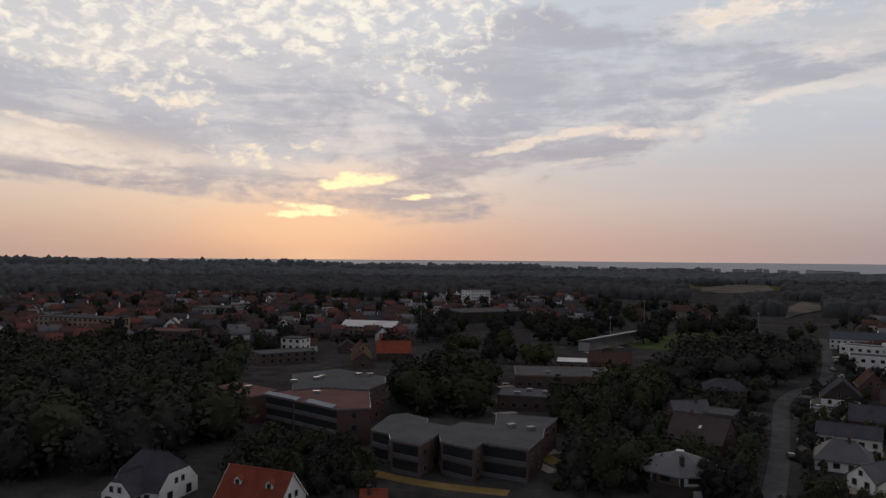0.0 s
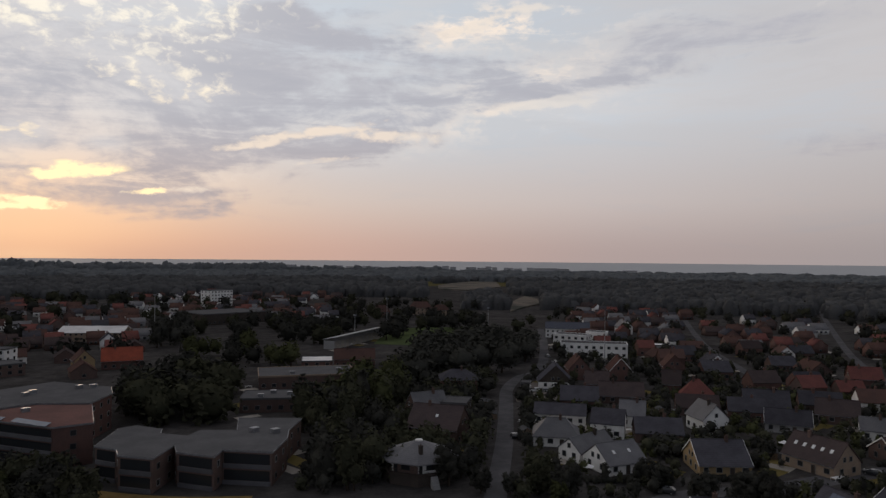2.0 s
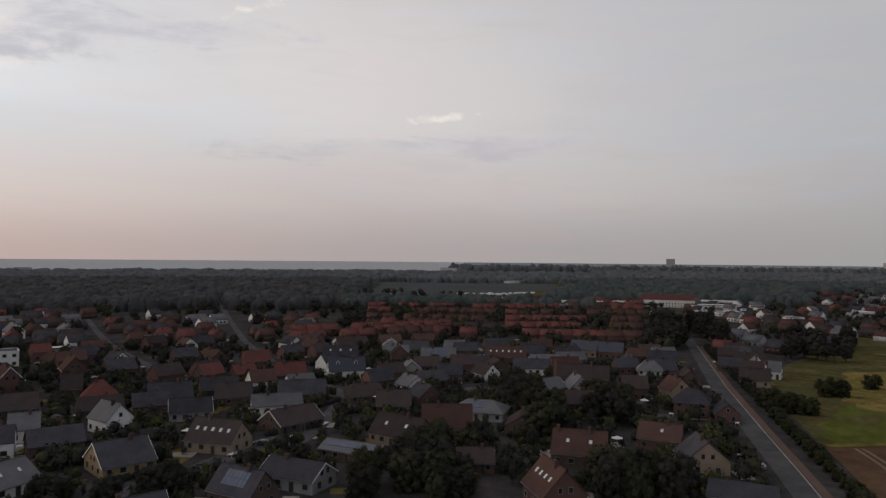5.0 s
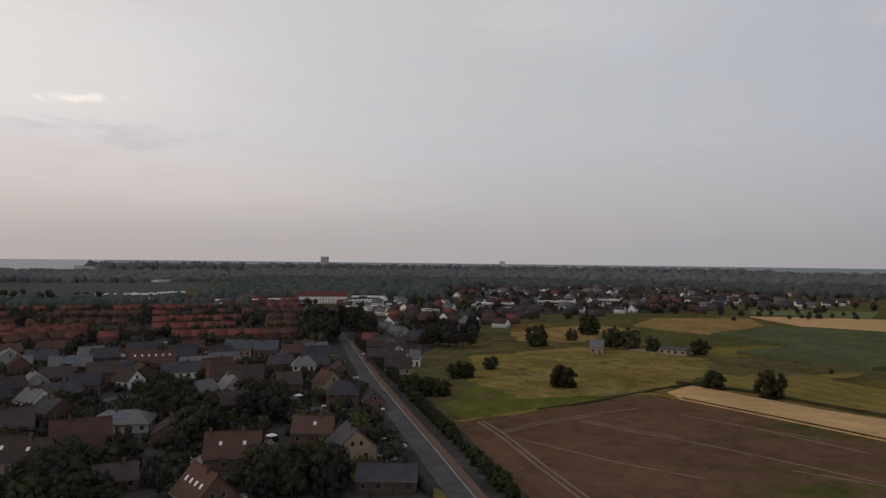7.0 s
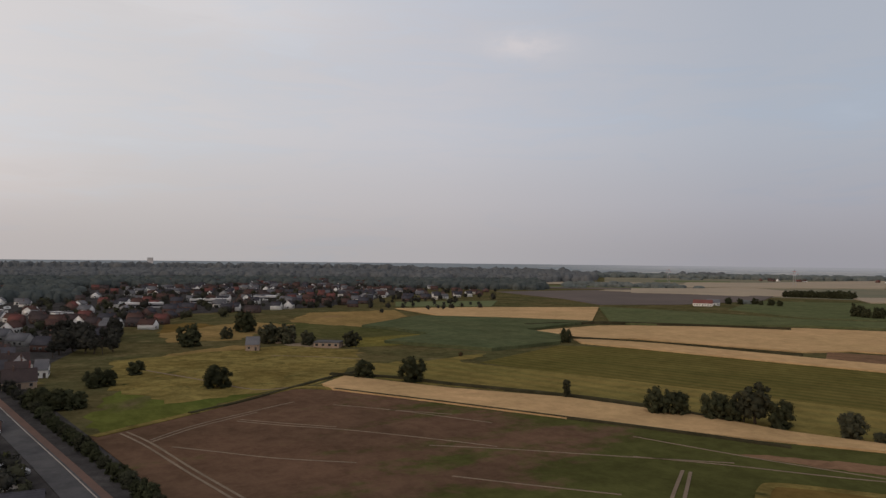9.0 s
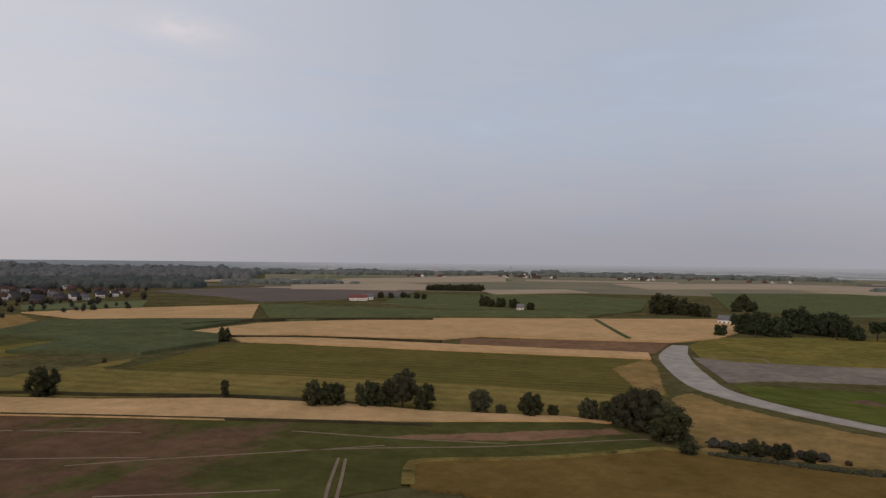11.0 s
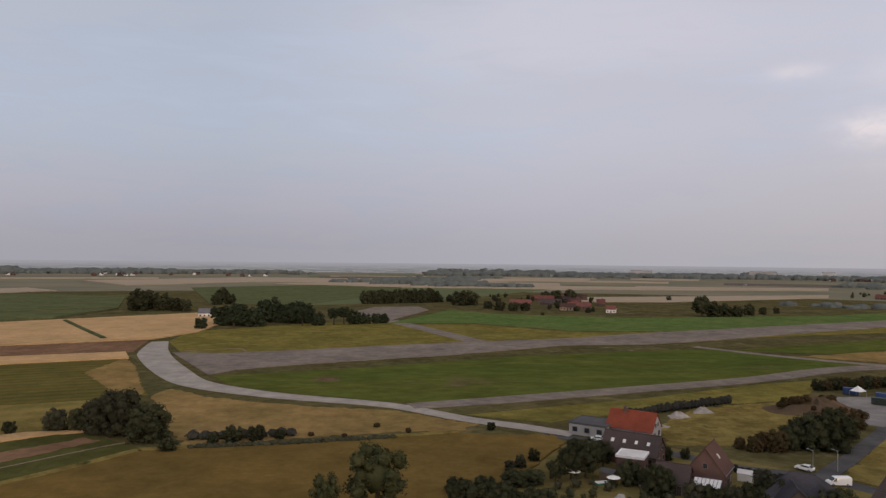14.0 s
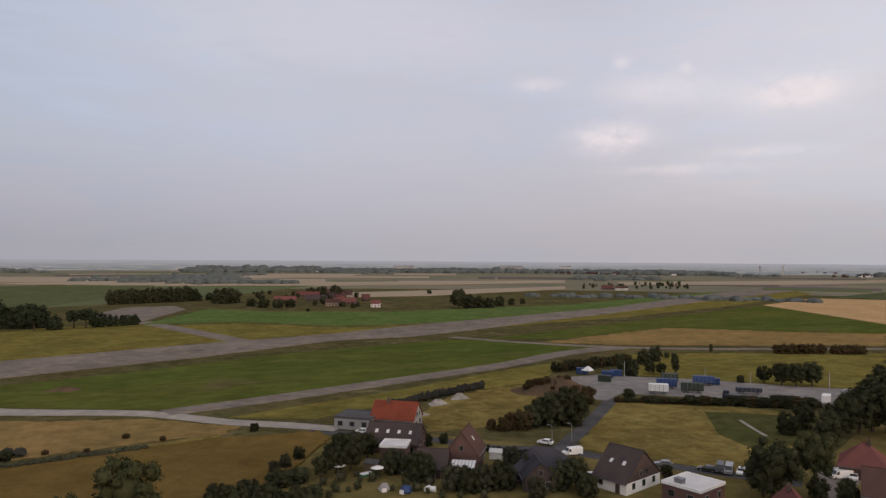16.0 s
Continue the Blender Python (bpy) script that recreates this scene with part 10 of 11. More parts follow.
# ---- woods beyond the village ----
def belt(a0, a1, r0, r1, seed, low, high, keep=1.0, growth=1.035, clear=()):
    """Places of tree crowns between two bearings and two distances, thinner and larger with distance."""
    rng, spots, r = random.Random(seed), [], r0
    while r < r1:
        size = 4.0 + r * 0.0062
        step = math.degrees(size * 1.25 / r)
        a = min(a0, a1) + rng.uniform(0, step)
        while a < max(a0, a1):
            q, b = r * rng.uniform(0.985, 1.02), a + rng.uniform(-0.4, 0.4) * step
            x, y = -q * math.sin(radians(b)), q * math.cos(radians(b))
            # woods come and go in patches
            if noise.noise((x * 0.0022, y * 0.0022, seed * 3.7)) * 0.5 + 0.5 < keep and free(x, y, size * 0.6) and not any(inside((x, y), c) for c in clear):
                spots.append((x, y, size * rng.uniform(0.8, 1.3), rng.uniform(low, high)))
            a += step
        r *= growth
    return spots


dunes = [[(437.3, 1273.5), (669.9, 1399.6), (407, 829.5), (285.9, 813.5)], [(412.8, 862.1), (451.1, 835.3), (276.7, 506.3), (227.8, 483.7)], [(424.6, 1496.8), (592.5, 1686.5), (419.6, 1180.8), (312.9, 1102.8)], [(679.5, 421.4), (1382, 786), (1847, 532.2), (1138.6, 283.8), (792.6, 230.9), (713.3, 340.9)]]
near_wood = belt(42, -22, 900, 1500, 1, 11, 15, 0.9, clear=dunes) + belt(-22, -58, 700, 1500, 2, 10, 14, 0.72, clear=dunes)
woodland("woodland", near_wood, 4, "wood_far", "dark mixed woodland beyond the village")
inland_wood = belt(-58, -78, 700, 1500, 2, 10, 14, 0.66, clear=dunes) + belt(-78, -128, 1250, 1700, 3, 9, 13, 0.72, clear=dunes) + belt(-73, -93, 880, 1250, 13, 9, 13, 0.8, clear=dunes) + belt(-93, -126, 900, 1250, 14, 7, 11, 0.3, clear=dunes)
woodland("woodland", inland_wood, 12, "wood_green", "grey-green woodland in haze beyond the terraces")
deep_wood = belt(48, 14, 1500, 2340, 5, 16, 27, 1.0) + belt(48, 27, 2150, 2345, 31, 34, 44, 0.8, 1.02) + belt(27, 10, 2150, 2340, 32, 26, 40, 0.62, 1.02) + belt(10, -8, 2150, 2340, 34, 18, 33, 0.56, 1.02) + belt(-8, -22, 2200, 2330, 35, 14, 25, 0.5, 1.02) + belt(14, 8, 1500, 2150, 33, 14, 22, 1.0) + belt(8, -78, 1500, 2330, 6, 11, 16, 0.85) + belt(-78, -132, 1700, 2650, 7, 13, 20, 0.8)
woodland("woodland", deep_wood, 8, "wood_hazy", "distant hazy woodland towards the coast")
far_lines = belt(-138, -245, 950, 1350, 40, 3, 7, 0.3, 1.16) + belt(-132, -245, 2350, 2680, 9, 9, 15, 0.52, 1.02) + belt(-130, -245, 1350, 2350, 10, 5, 10, 0.33, 1.07)
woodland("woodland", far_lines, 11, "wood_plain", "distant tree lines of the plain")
skyline = belt(-66.5, -118, 2600, 2690, 21, 25, 34, 0.8, 1.012) + belt(-118, -130, 2600, 2690, 24, 18, 27, 0.7, 1.012) + belt(-130, -142, 2600, 2690, 25, 11, 19, 0.6, 1.012)
plain_skyline = belt(-142, -245, 2600, 2690, 22, 12, 22, 0.36, 1.02)
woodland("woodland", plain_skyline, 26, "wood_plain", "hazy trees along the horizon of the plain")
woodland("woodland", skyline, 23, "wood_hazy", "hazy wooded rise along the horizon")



# ---- special buildings ----
def octagon_house(x, y, turn):
    root = thing("octagonal_house", x, y, turn, "eight-sided pavilion house with a low grey slate roof", "house", "village houses")

    def ring(r):
        return [(r * math.cos(math.pi / 4 * (i + 0.5)), r * math.sin(math.pi / 4 * (i + 0.5))) for i in range(8)]
    part("ground_floor_wall", Solid().prism(ring(8.6), 0, 2.5), "dark_wall", root, "dark ground floor")
    part("terrace_deck", Solid().prism(ring(9.0), 2.5, 2.75), "dark_wall", root, "dark timber terrace")
    rail = ring(8.85)
    for i in range(8):
        a, b = rail[i], rail[(i + 1) % 8]
        part("railing", Solid().tube((*a, 3.65), (*b, 3.65), 0.05, 0.05, 6).tube((*a, 3.2), (*b, 3.2), 0.03, 0.03, 6), "dark_wall", root)
        part("railing_post", Solid().tube((*a, 2.7), (*a, 3.68), 0.05, 0.05, 6), "dark_wall", root)
    for i in range(8):
        a, b = Vector(ring(7.7)[i]), Vector(ring(7.7)[(i + 1) % 8])
        m, d = (a + b) / 2, b - a
        face = math.degrees(math.atan2(d.y, d.x))
        w = d.length
        part("upper_wall", Solid().box(-w / 2, w / 2, -0.12, 0.12, 2.75, 5.2), "white" if i % 2 else "brick_brown", root, "white panel wall" if i % 2 else "", at=pose(m.x, m.y, 0, 0, 0, face))
        add_window(root, m.x + m.x / 7.7 * 0.14, m.y + m.y / 7.7 * 0.14, 3.3, face, 2.2, 1.5)
        part("balcony_door", Solid().box(-w / 2 + 0.2, -w / 2 + 1.0, -0.16, 0.16, 2.76, 4.85), "pane", root, at=pose(m.x, m.y, 0, 0, 0, face))
    # roof: wide eaves, a break and a shallow cone
    s = Solid()
    for lo, hi, z0, z1, z2 in ((9.2, 7.9, 4.95, 5.1, 5.6), (7.9, 0.7, 5.6, 5.6, 8.2)):
        a, b = ring(lo), ring(hi)
        for i in range(8):
            j = (i + 1) % 8
            s.face([(*a[i], z1), (*a[j], z1), (*b[j], z2), (*b[i], z2)])
    a = ring(9.2)
    s.prism(a, 4.9, 5.1)
    part("roof", s, "tile_grey", root)
    part("eaves_rim", Solid().prism(ring(9.35), 4.86, 5.0), "zinc", root, "zinc eaves rim")
    part("roof_cap", Solid().prism(ring(0.9), 8.05, 8.4), "white_roof", root, "pale roof cap")
    chimney(root, 5.0, -1.5, 5.6, 8.2, "dark_wall", 0.8)
    for i in range(6):
        part("stair", Solid().box(9.2 + i * 0.3, 9.5 + i * 0.3, -0.8, 0.8, 0, 2.5 - i * 0.42), "grey_wall", root)
    return root


def conservatory(x, y, turn):
    root = thing("conservatory", x, y, turn, "glazed conservatory with white roof bars", "conservatory")
    part("base_wall", Solid().box(-2.6, 2.6, -1.6, 1.6, 0, 0.6), "brick_red", root)
    part("glazing", Solid().box(-2.5, 2.5, -1.5, 1.5, 0.6, 2.5), "pane", root)
    s = Solid().hull([(-2.8, -1.8, 2.5), (2.8, -1.8, 2.5), (2.8, 1.7, 3.3), (-2.8, 1.7, 3.3), (-2.8, -1.8, 2.62), (2.8, -1.8, 2.62), (2.8, 1.7, 3.42), (-2.8, 1.7, 3.42)],
                     [(3, 2, 1, 0), (4, 5, 6, 7), (0, 1, 5, 4), (1, 2, 6, 5), (2, 3, 7, 6), (3, 0, 4, 7)])
    part("glass_roof", s, "cloth_white", root, "milky roof panels")
    for i in range(8):
        u = -2.8 + i * 0.8
        part("roof_bar", Solid().hull([(u - 0.05, -1.85, 2.62), (u + 0.05, -1.85, 2.62), (u + 0.05, 1.7, 3.42), (u - 0.05, 1.7, 3.42), (u - 0.05, -1.85, 2.72), (u + 0.05, -1.85, 2.72), (u + 0.05, 1.7, 3.52), (u - 0.05, 1.7, 3.52)],
                                      [(3, 2, 1, 0), (4, 5, 6, 7), (0, 1, 5, 4), (1, 2, 6, 5), (2, 3, 7, 6), (3, 0, 4, 7)]), "zinc", root)
    for u in (-2.5, -1.25, 0, 1.25, 2.5):
        part("mullion", Solid().box(u - 0.06, u + 0.06, -1.56, -1.44, 0.6, 2.5), "frame", root)
    return root


def far_block(x, y, turn, length, width, height, wall="grey_wall", roof="felt", label="", name="apartment_block", category="apartment block", group="seaside blocks", rows=0):
    root = thing(name, x, y, turn, label or "tall pale apartment block on the far coast", category, group)
    L, W = length / 2, width / 2
    part("wall", Solid().box(-L, L, -W, W, 0, height), wall, root)
    part("roof", Solid().box(-L - 0.3, L + 0.3, -W - 0.3, W + 0.3, height, height + 0.8), roof, root)
    for i in range(rows):
        z = 2 + i * 3.2
        for sg in (-1, 1):
            part("window_band", Solid().box(-L + 0.8, L - 0.8, sg * (W + 0.06) - 0.08, sg * (W + 0.06) + 0.08, z, z + 1.4), "pane", root)
    return root


def mast(x, y, height, name="floodlight_mast", label="tall grey floodlight mast beside the pitch", category="mast", head=True):
    root = thing(name, x, y, 0, label, category)
    part("pole", Solid().tube((0, 0, -0.3), (0, 0, height), 0.22, 0.1, 8), "steel", root)
    if head:
        part("lamp_head", Solid().box(-0.9, 0.9, -0.15, 0.15, height - 0.5, height + 0.5), "zinc", root)
    return root


def pylon(x, y, height):
    root = thing("transmission_pylon", x, y, 20, "red and white steel pylon on the plain", "pylon", "pylons")
    for a in (-1, 1):
        for b in (-1, 1):
            part("leg", Solid().tube((a * 3, b * 3, 0), (a * 0.4, b * 0.4, height), 0.22, 0.12, 5), "steel", root)
    for i in range(4):
        z = height * (0.2 + 0.2 * i)
        w = 3 - 2.6 * z / height
        part("brace", Solid().tube((-w, -w, z), (w, w, z), 0.12, 0.12, 5).tube((-w, w, z), (w, -w, z), 0.12, 0.12, 5), "steel", root)
    for z, w in ((height * 0.75, 7), (height * 0.88, 5)):
        part("cross_arm", Solid().tube((-w, 0, z), (w, 0, z), 0.2, 0.2, 5), "red_paint", root, "red painted cross arm")
    return root


# ---- things in yards and gardens ----
def container(x, y, turn, paint, length=6.1, z=0.2, label=""):
    words = {"blue_sheet": "blue", "grey_wall": "grey", "car_white": "white", "dark_green": "dark green"}[paint]
    root = thing("container", x, y, turn, label or f"{words} steel container standing in gravel yard", "container", "yard containers", z)
    L = length / 2
    part("box_body", Solid().box(-L, L, -1.22, 1.22, 0.05, 2.5), paint, root)
    for i in range(int(length / 0.6)):
        for sg in (-1, 1):
            part("rib", shared("rib", lambda: Solid().box(-0.1, 0.1, -0.04, 0.04, 0.1, 2.45).mesh("rib", paint)) if False else Solid().box(-0.1, 0.1, -0.04, 0.04, 0.1, 2.45), paint, root, at=pose(-L + 0.4 + i * 0.6, sg * 1.25, 0))
    part("door", Solid().box(L, L + 0.06, -1.15, 1.15, 0.1, 2.4), paint, root)
    return root


def lorry(x, y, turn, cab="navy"):
    root = thing("lorry", x, y, turn, "dark lorry tractor unit parked in gravel yard", "lorry", "lorries", 0.2)
    part("cab", Solid().hull([(-1.0, -1.2, 0.6), (1.2, -1.2, 0.6), (1.2, 1.2, 0.6), (-1.0, 1.2, 0.6), (-1.0, -1.2, 3.3), (0.8, -1.15, 3.3), (0.8, 1.15, 3.3), (-1.0, 1.2, 3.3)],
                             [(3, 2, 1, 0), (4, 5, 6, 7), (0, 1, 5, 4), (1, 2, 6, 5), (2, 3, 7, 6), (3, 0, 4, 7)]), cab, root)
    part("windscreen", Solid().hull([(1.1, -1.05, 1.8), (1.1, 1.05, 1.8), (0.9, 1.0, 2.9), (0.9, -1.0, 2.9)], [(0, 1, 2, 3)]), "pane", root)
    part("chassis", Solid().box(-4.8, -1.0, -0.5, 0.5, 0.6, 0.95), "rubber", root)
    wheel_set(root, (0.3, -3.0, -4.3), 1.0, 0.5)
    return root


def marquee(x, y, turn, w=5.0):
    root = thing("marquee", x, y, turn, "small white peaked marquee", "tent", "white marquees", 0.2)
    h = w / 2
    part("canopy", Solid().hull([(-h, -h, 2.2), (h, -h, 2.2), (h, h, 2.2), (-h, h, 2.2), (0, 0, 4.2)], [(0, 1, 4), (1, 2, 4), (2, 3, 4), (3, 0, 4), (3, 2, 1, 0)]), "cloth_white", root)
    for a in (-1, 1):
        for b in (-1, 1):
            part("leg", Solid().tube((a * h, b * h, 0), (a * h, b * h, 2.2), 0.05, 0.05, 6), "steel", root)
    return root


def parasol(x, y):
    root = thing("parasol", x, y, random.uniform(0, 90), "open white garden parasol on a lawn", "parasol", "garden parasols")
    pts = [(1.6 * math.cos(i * math.pi / 4), 1.6 * math.sin(i * math.pi / 4), 2.2) for i in range(8)]
    part("canopy", Solid().hull(pts + [(0, 0, 2.8)], [(i, (i + 1) % 8, 8) for i in range(8)] + [tuple(reversed(range(8)))]), "cloth_white", root)
    part("pole", Solid().tube((0, 0, -0.1), (0, 0, 2.3), 0.04, 0.04, 6), "steel", root)
    part("foot", Solid().tube((0, 0, 0), (0, 0, 0.1), 0.3, 0.3, 10), "grey_wall", root)


def shed(x, y, turn, l=3.5, w=2.6, roof="felt", wall="wood"):
    root = thing("garden_shed", x, y, turn, "small timber garden shed with a felt roof", "shed", "garden sheds")
    L, W = l / 2, w / 2
    part("wall", Solid().hull([(-L, -W, 0), (-L, W, 0), (-L, W, 1.9), (-L, 0, 2.5), (-L, -W, 1.9), (L, -W, 0), (L, W, 0), (L, W, 1.9), (L, 0, 2.5), (L, -W, 1.9)],
                              [(0, 4, 3, 2, 1), (5, 6, 7, 8, 9), (0, 5, 9, 4), (1, 2, 7, 6), (0, 1, 6, 5)]), wall, root)
    s = Solid()
    for sg in (-1, 1):
        pts = [(xx, yy, zz + dz) for xx in (-L - 0.15, L + 0.15) for yy, zz in ((0, 2.5), (sg * (W + 0.2), 1.78)) for dz in (0, 0.08)]
        s.hull(pts, [(0, 2, 3, 1), (4, 5, 7, 6), (0, 4, 6, 2), (1, 3, 7, 5), (2, 6, 7, 3), (0, 1, 5, 4)])
    part("roof", s, roof, root)
    part("door", Solid().box(-0.45, 0.45, -W - 0.06, -W - 0.01, 0.02, 1.85), "dark_wall", root)


def bale(x, y):
    root = thing("wrapped_bale", x, y, random.uniform(0, 180), "round bale wrapped in white film on grass", "bale", "wrapped bales")
    part("bale", Solid().tube((-0.6, 0, 0.62), (0.6, 0, 0.62), 0.62, 0.62, 14), "cloth_white", root)


def dome_tent(x, y, turn, paint="blue_sheet"):
    root = thing("dome_tent", x, y, turn, "blue and grey dome tent pitched on grass", "tent")
    v, f = blob(np.random.default_rng(5), (0, 0, 0), 1.7, 1.0, 6, 10)
    part("flysheet", Solid().hull([(a, b * 0.8, max(0.0, c)) for a, b, c in v], f), paint, root)
    part("door_flap", Solid().box(1.45, 1.6, -0.5, 0.5, 0, 0.9), "cloth_white", root)


def heap(x, y, rx, ry, h, material, name, label, category, seed=3):
    """A low irregular mound on the ground."""
    rng = random.Random(seed)
    s, rings, sides = Solid(), 7, 22
    s.v = [(0, 0, h)]
    for i in range(1, rings + 1):
        t = i / rings
        for j in range(sides):
            w = 2 * math.pi * j / sides
            k = 1 + 0.18 * math.sin(3 * w + seed) + 0.1 * math.sin(5 * w)
            s.v.append((rx * t * k * math.cos(w), ry * t * k * math.sin(w), max(-0.2, h * (math.cos(t * math.pi) * 0.5 + 0.5) * rng.uniform(0.75, 1.15) - (0.2 if i == rings else 0))))
    for j in range(sides):
        k = (j + 1) % sides
        s.f.append((0, 1 + j, 1 + k))
        s.f += [(1 + i * sides + j, 1 + (i + 1) * sides + j, 1 + (i + 1) * sides + k, 1 + i * sides + k) for i in range(rings - 1)]
    ob = new(name, s.mesh(name, material))
    ob.matrix_world = pose(x, y, 0)
    return tagged(ob, label, category)


def caravan_kind():
    root = thing("caravan", 0, 0, 0, "white touring caravan on the campsite", "caravan", "caravans", -200)
    prof = [(-2.6, 0.5), (2.5, 0.5), (2.8, 1.2), (2.5, 2.5), (-2.4, 2.6), (-2.8, 1.8)]
    v = [(a, sg * 1.1, b) for sg in (-1, 1) for a, b in prof]
    n = len(prof)
    part("body", Solid().hull(v, [tuple(range(n)), tuple(reversed(range(n, 2 * n)))] + [(i, n + i, n + (i + 1) % n, (i + 1) % n) for i in range(n)]), "car_white", root)
    part("window", Solid().box(-1.5, 1.2, -1.13, -1.08, 1.4, 2.0), "pane", root)
    wheel_set(root, (-0.1,), 1.0, 0.33)
    return root


# ---- the pavilion house, the conservatory and small buildings ----
octagon_house(51.9, 154.9, -87)
conservatory(-75.8, -144.3, -216)
chimney_stack = thing("chimney_stack", 272.9, 74.1, 0, "tall square brick chimney stack", "chimney")
part("shaft", Solid().box(-0.7, 0.7, -0.7, 0.7, 0, 10.5).box(-0.85, 0.85, -0.85, 0.85, 10.5, 10.8), "brick_red", chimney_stack)

# ---- far blocks, towers and masts ----
far_block(-1175, 1977, 31, 110, 14, 35, "hazy_wall")
far_block(-1094, 2046, 28, 97, 14, 33, "hazy_wall")
far_block(-942, 2098, 24, 44, 14, 30, "hazy_wall")
far_block(-908, 2135, 23, 39, 14, 28, "hazy_wall")
far_block(-329, 2276, 8, 51, 14, 24, "hazy_wall")
far_block(-269, 2304, 7, 45, 14, 21, "hazy_wall")
far_block(-156, 2295, 4, 19, 14, 19, "hazy_wall")
far_block(-133, 2316, 3, 17, 14, 17, "hazy_wall")
far_block(-97, 2298, 2, 32, 14, 22, "hazy_wall")
far_block(-57, 2319, 1, 28, 14, 19, "hazy_wall")
far_block(32, 2300, -1, 40, 14, 25, "hazy_wall")
far_block(82, 2319, -2, 35, 14, 22, "hazy_wall")
far_block(184, 2293, -5, 45, 14, 24, "hazy_wall")
far_block(242, 2307, -6, 40, 14, 22, "hazy_wall")
far_block(330, 2276, -8, 35, 14, 24, "hazy_wall")
far_block(376, 2289, -9, 31, 14, 21, "hazy_wall")
far_block(468, 2252, -12, 44, 14, 22, "hazy_wall")
far_block(524, 2260, -13, 39, 14, 19, "hazy_wall")
far_block(565, 2230, -14, 29, 14, 21, "hazy_wall")
far_block(603, 2240, -15, 26, 14, 19, "hazy_wall")
far_block(719, 2185, -18, 44, 14, 21, "hazy_wall")
far_block(772, 2188, -19, 39, 14, 19, "hazy_wall")
far_block(807, 2154, -21, 22, 14, 23, "hazy_wall")
far_block(837, 2164, -21, 19, 14, 20, "hazy_wall")
far_block(884, 2123, -23, 33, 14, 20, "hazy_wall")
far_block(924, 2128, -23, 29, 14, 18, "hazy_wall")
far_block(936, 2101, -24, 18, 14, 23, "hazy_wall")
far_block(962, 2111, -24, 16, 14, 20, "hazy_wall")
far_block(994, 2074, -26, 29, 14, 19, "hazy_wall")
far_block(1030, 2079, -26, 26, 14, 17, "hazy_wall")
far_block(1057, 2043, -27, 22, 14, 20, "hazy_wall")
far_block(1085, 2051, -28, 19, 14, 18, "hazy_wall")
far_block(1111, 2014, -29, 44, 14, 19, "hazy_wall")
far_block(1158, 2011, -30, 39, 14, 17, "hazy_wall")
far_block(-490, 2247, 12, 29, 14, 26, "hazy_wall")
far_block(-460, 2274, 11, 26, 14, 23, "hazy_wall")
far_block(-652, 2206, 16, 51, 14, 23, "hazy_wall")
far_block(-600, 2241, 15, 45, 14, 21, "hazy_wall")
far_block(1095, 2000, -29, 65, 14, 19, "hazy_wall")
far_block(1310, 1866, -35, 44, 14, 15, "hazy_wall")
far_block(1979, 1132, -60, 44, 14, 13, "hazy_wall")
far_block(1708, 1511, -48, 33, 14, 9, "hazy_wall")
far_block(2603, 296, -84, 29, 14, 56, "hazy_wall", name='tower_block', label='lone grey tower block above the woods', category='tower block')
far_block(2616, -356, -98, 19, 14, 47, "hazy_wall", name='tower_block', label='distant grey tower block above the woods', category='tower block')
far_block(2379, 1050, -66, 62, 14, 17, "hazy_wall")
far_block(-2039, -1708, 130, 6, 14, 28, "hazy_wall", name='far_building', label='hazy building of a distant town', category='building')
far_block(-2084, -1653, 128, 6, 14, 31, "hazy_wall", name='far_building', label='hazy building of a distant town', category='building')
far_block(-1032, -2451, 157, 76, 14, 20, "hazy_wall", name='far_building', label='hazy building of a distant town', category='building')
far_block(-1389, -2268, 149, 85, 14, 22, "hazy_wall", name='far_building', label='hazy building of a distant town', category='building')
far_block(-1554, -2159, 144, 42, 14, 22, "hazy_wall", name='far_building', label='hazy building of a distant town', category='building')
mast(102.2, 432.2, 14)
mast(123.2, 433.7, 24)
mast(199.7, 448.3, 16)
mast(-14.0, 464.6, 26)
mast(-172.5, 581.0, 22, "radio_mast", "slim grey radio mast in the town", head=False)
mast(189.1, 288.8, 26, "site_crane_mast", "slim grey mast beside the white flats", head=False)
pylon(1106.4, -1219.9, 38)
pylon(928.0, -1403.1, 38)
pylon(829.1, -1594.5, 38)

# white halls among the far houses
far_block(726.7, 369.3, -63, 46, 14, 4.6, "hazy_wall", "white_roof", "long low white commercial hall beyond the terraces", "commercial_hall", "hall", "commercial halls", 1)
far_block(758.7, 334.0, -62, 52, 14, 4.6, "hazy_wall", "white_roof", "long low white commercial hall beyond the terraces", "commercial_hall", "hall", "commercial halls", 1)
far_block(785.3, 283.0, -68, 30, 14, 4.6, "hazy_wall", "white_roof", "long low white commercial hall beyond the terraces", "commercial_hall", "hall", "commercial halls", 1)
far_block(770.0, 179.8, -81, 44, 14, 4.6, "hazy_wall", "white_roof", "long low white commercial hall beyond the terraces", "commercial_hall", "hall", "commercial halls", 1)
far_block(797.0, 127.2, -78, 50, 14, 4.6, "hazy_wall", "white_roof", "long low white commercial hall beyond the terraces", "commercial_hall", "hall", "commercial halls", 1)
far_block(863.9, 46.4, -90, 36, 14, 4.6, "hazy_wall", "white_roof", "long low white commercial hall beyond the terraces", "commercial_hall", "hall", "commercial halls", 1)
far_block(906.6, 12.9, -83, 28, 14, 4.6, "hazy_wall", "white_roof", "long low white commercial hall beyond the terraces", "commercial_hall", "hall", "commercial halls", 1)
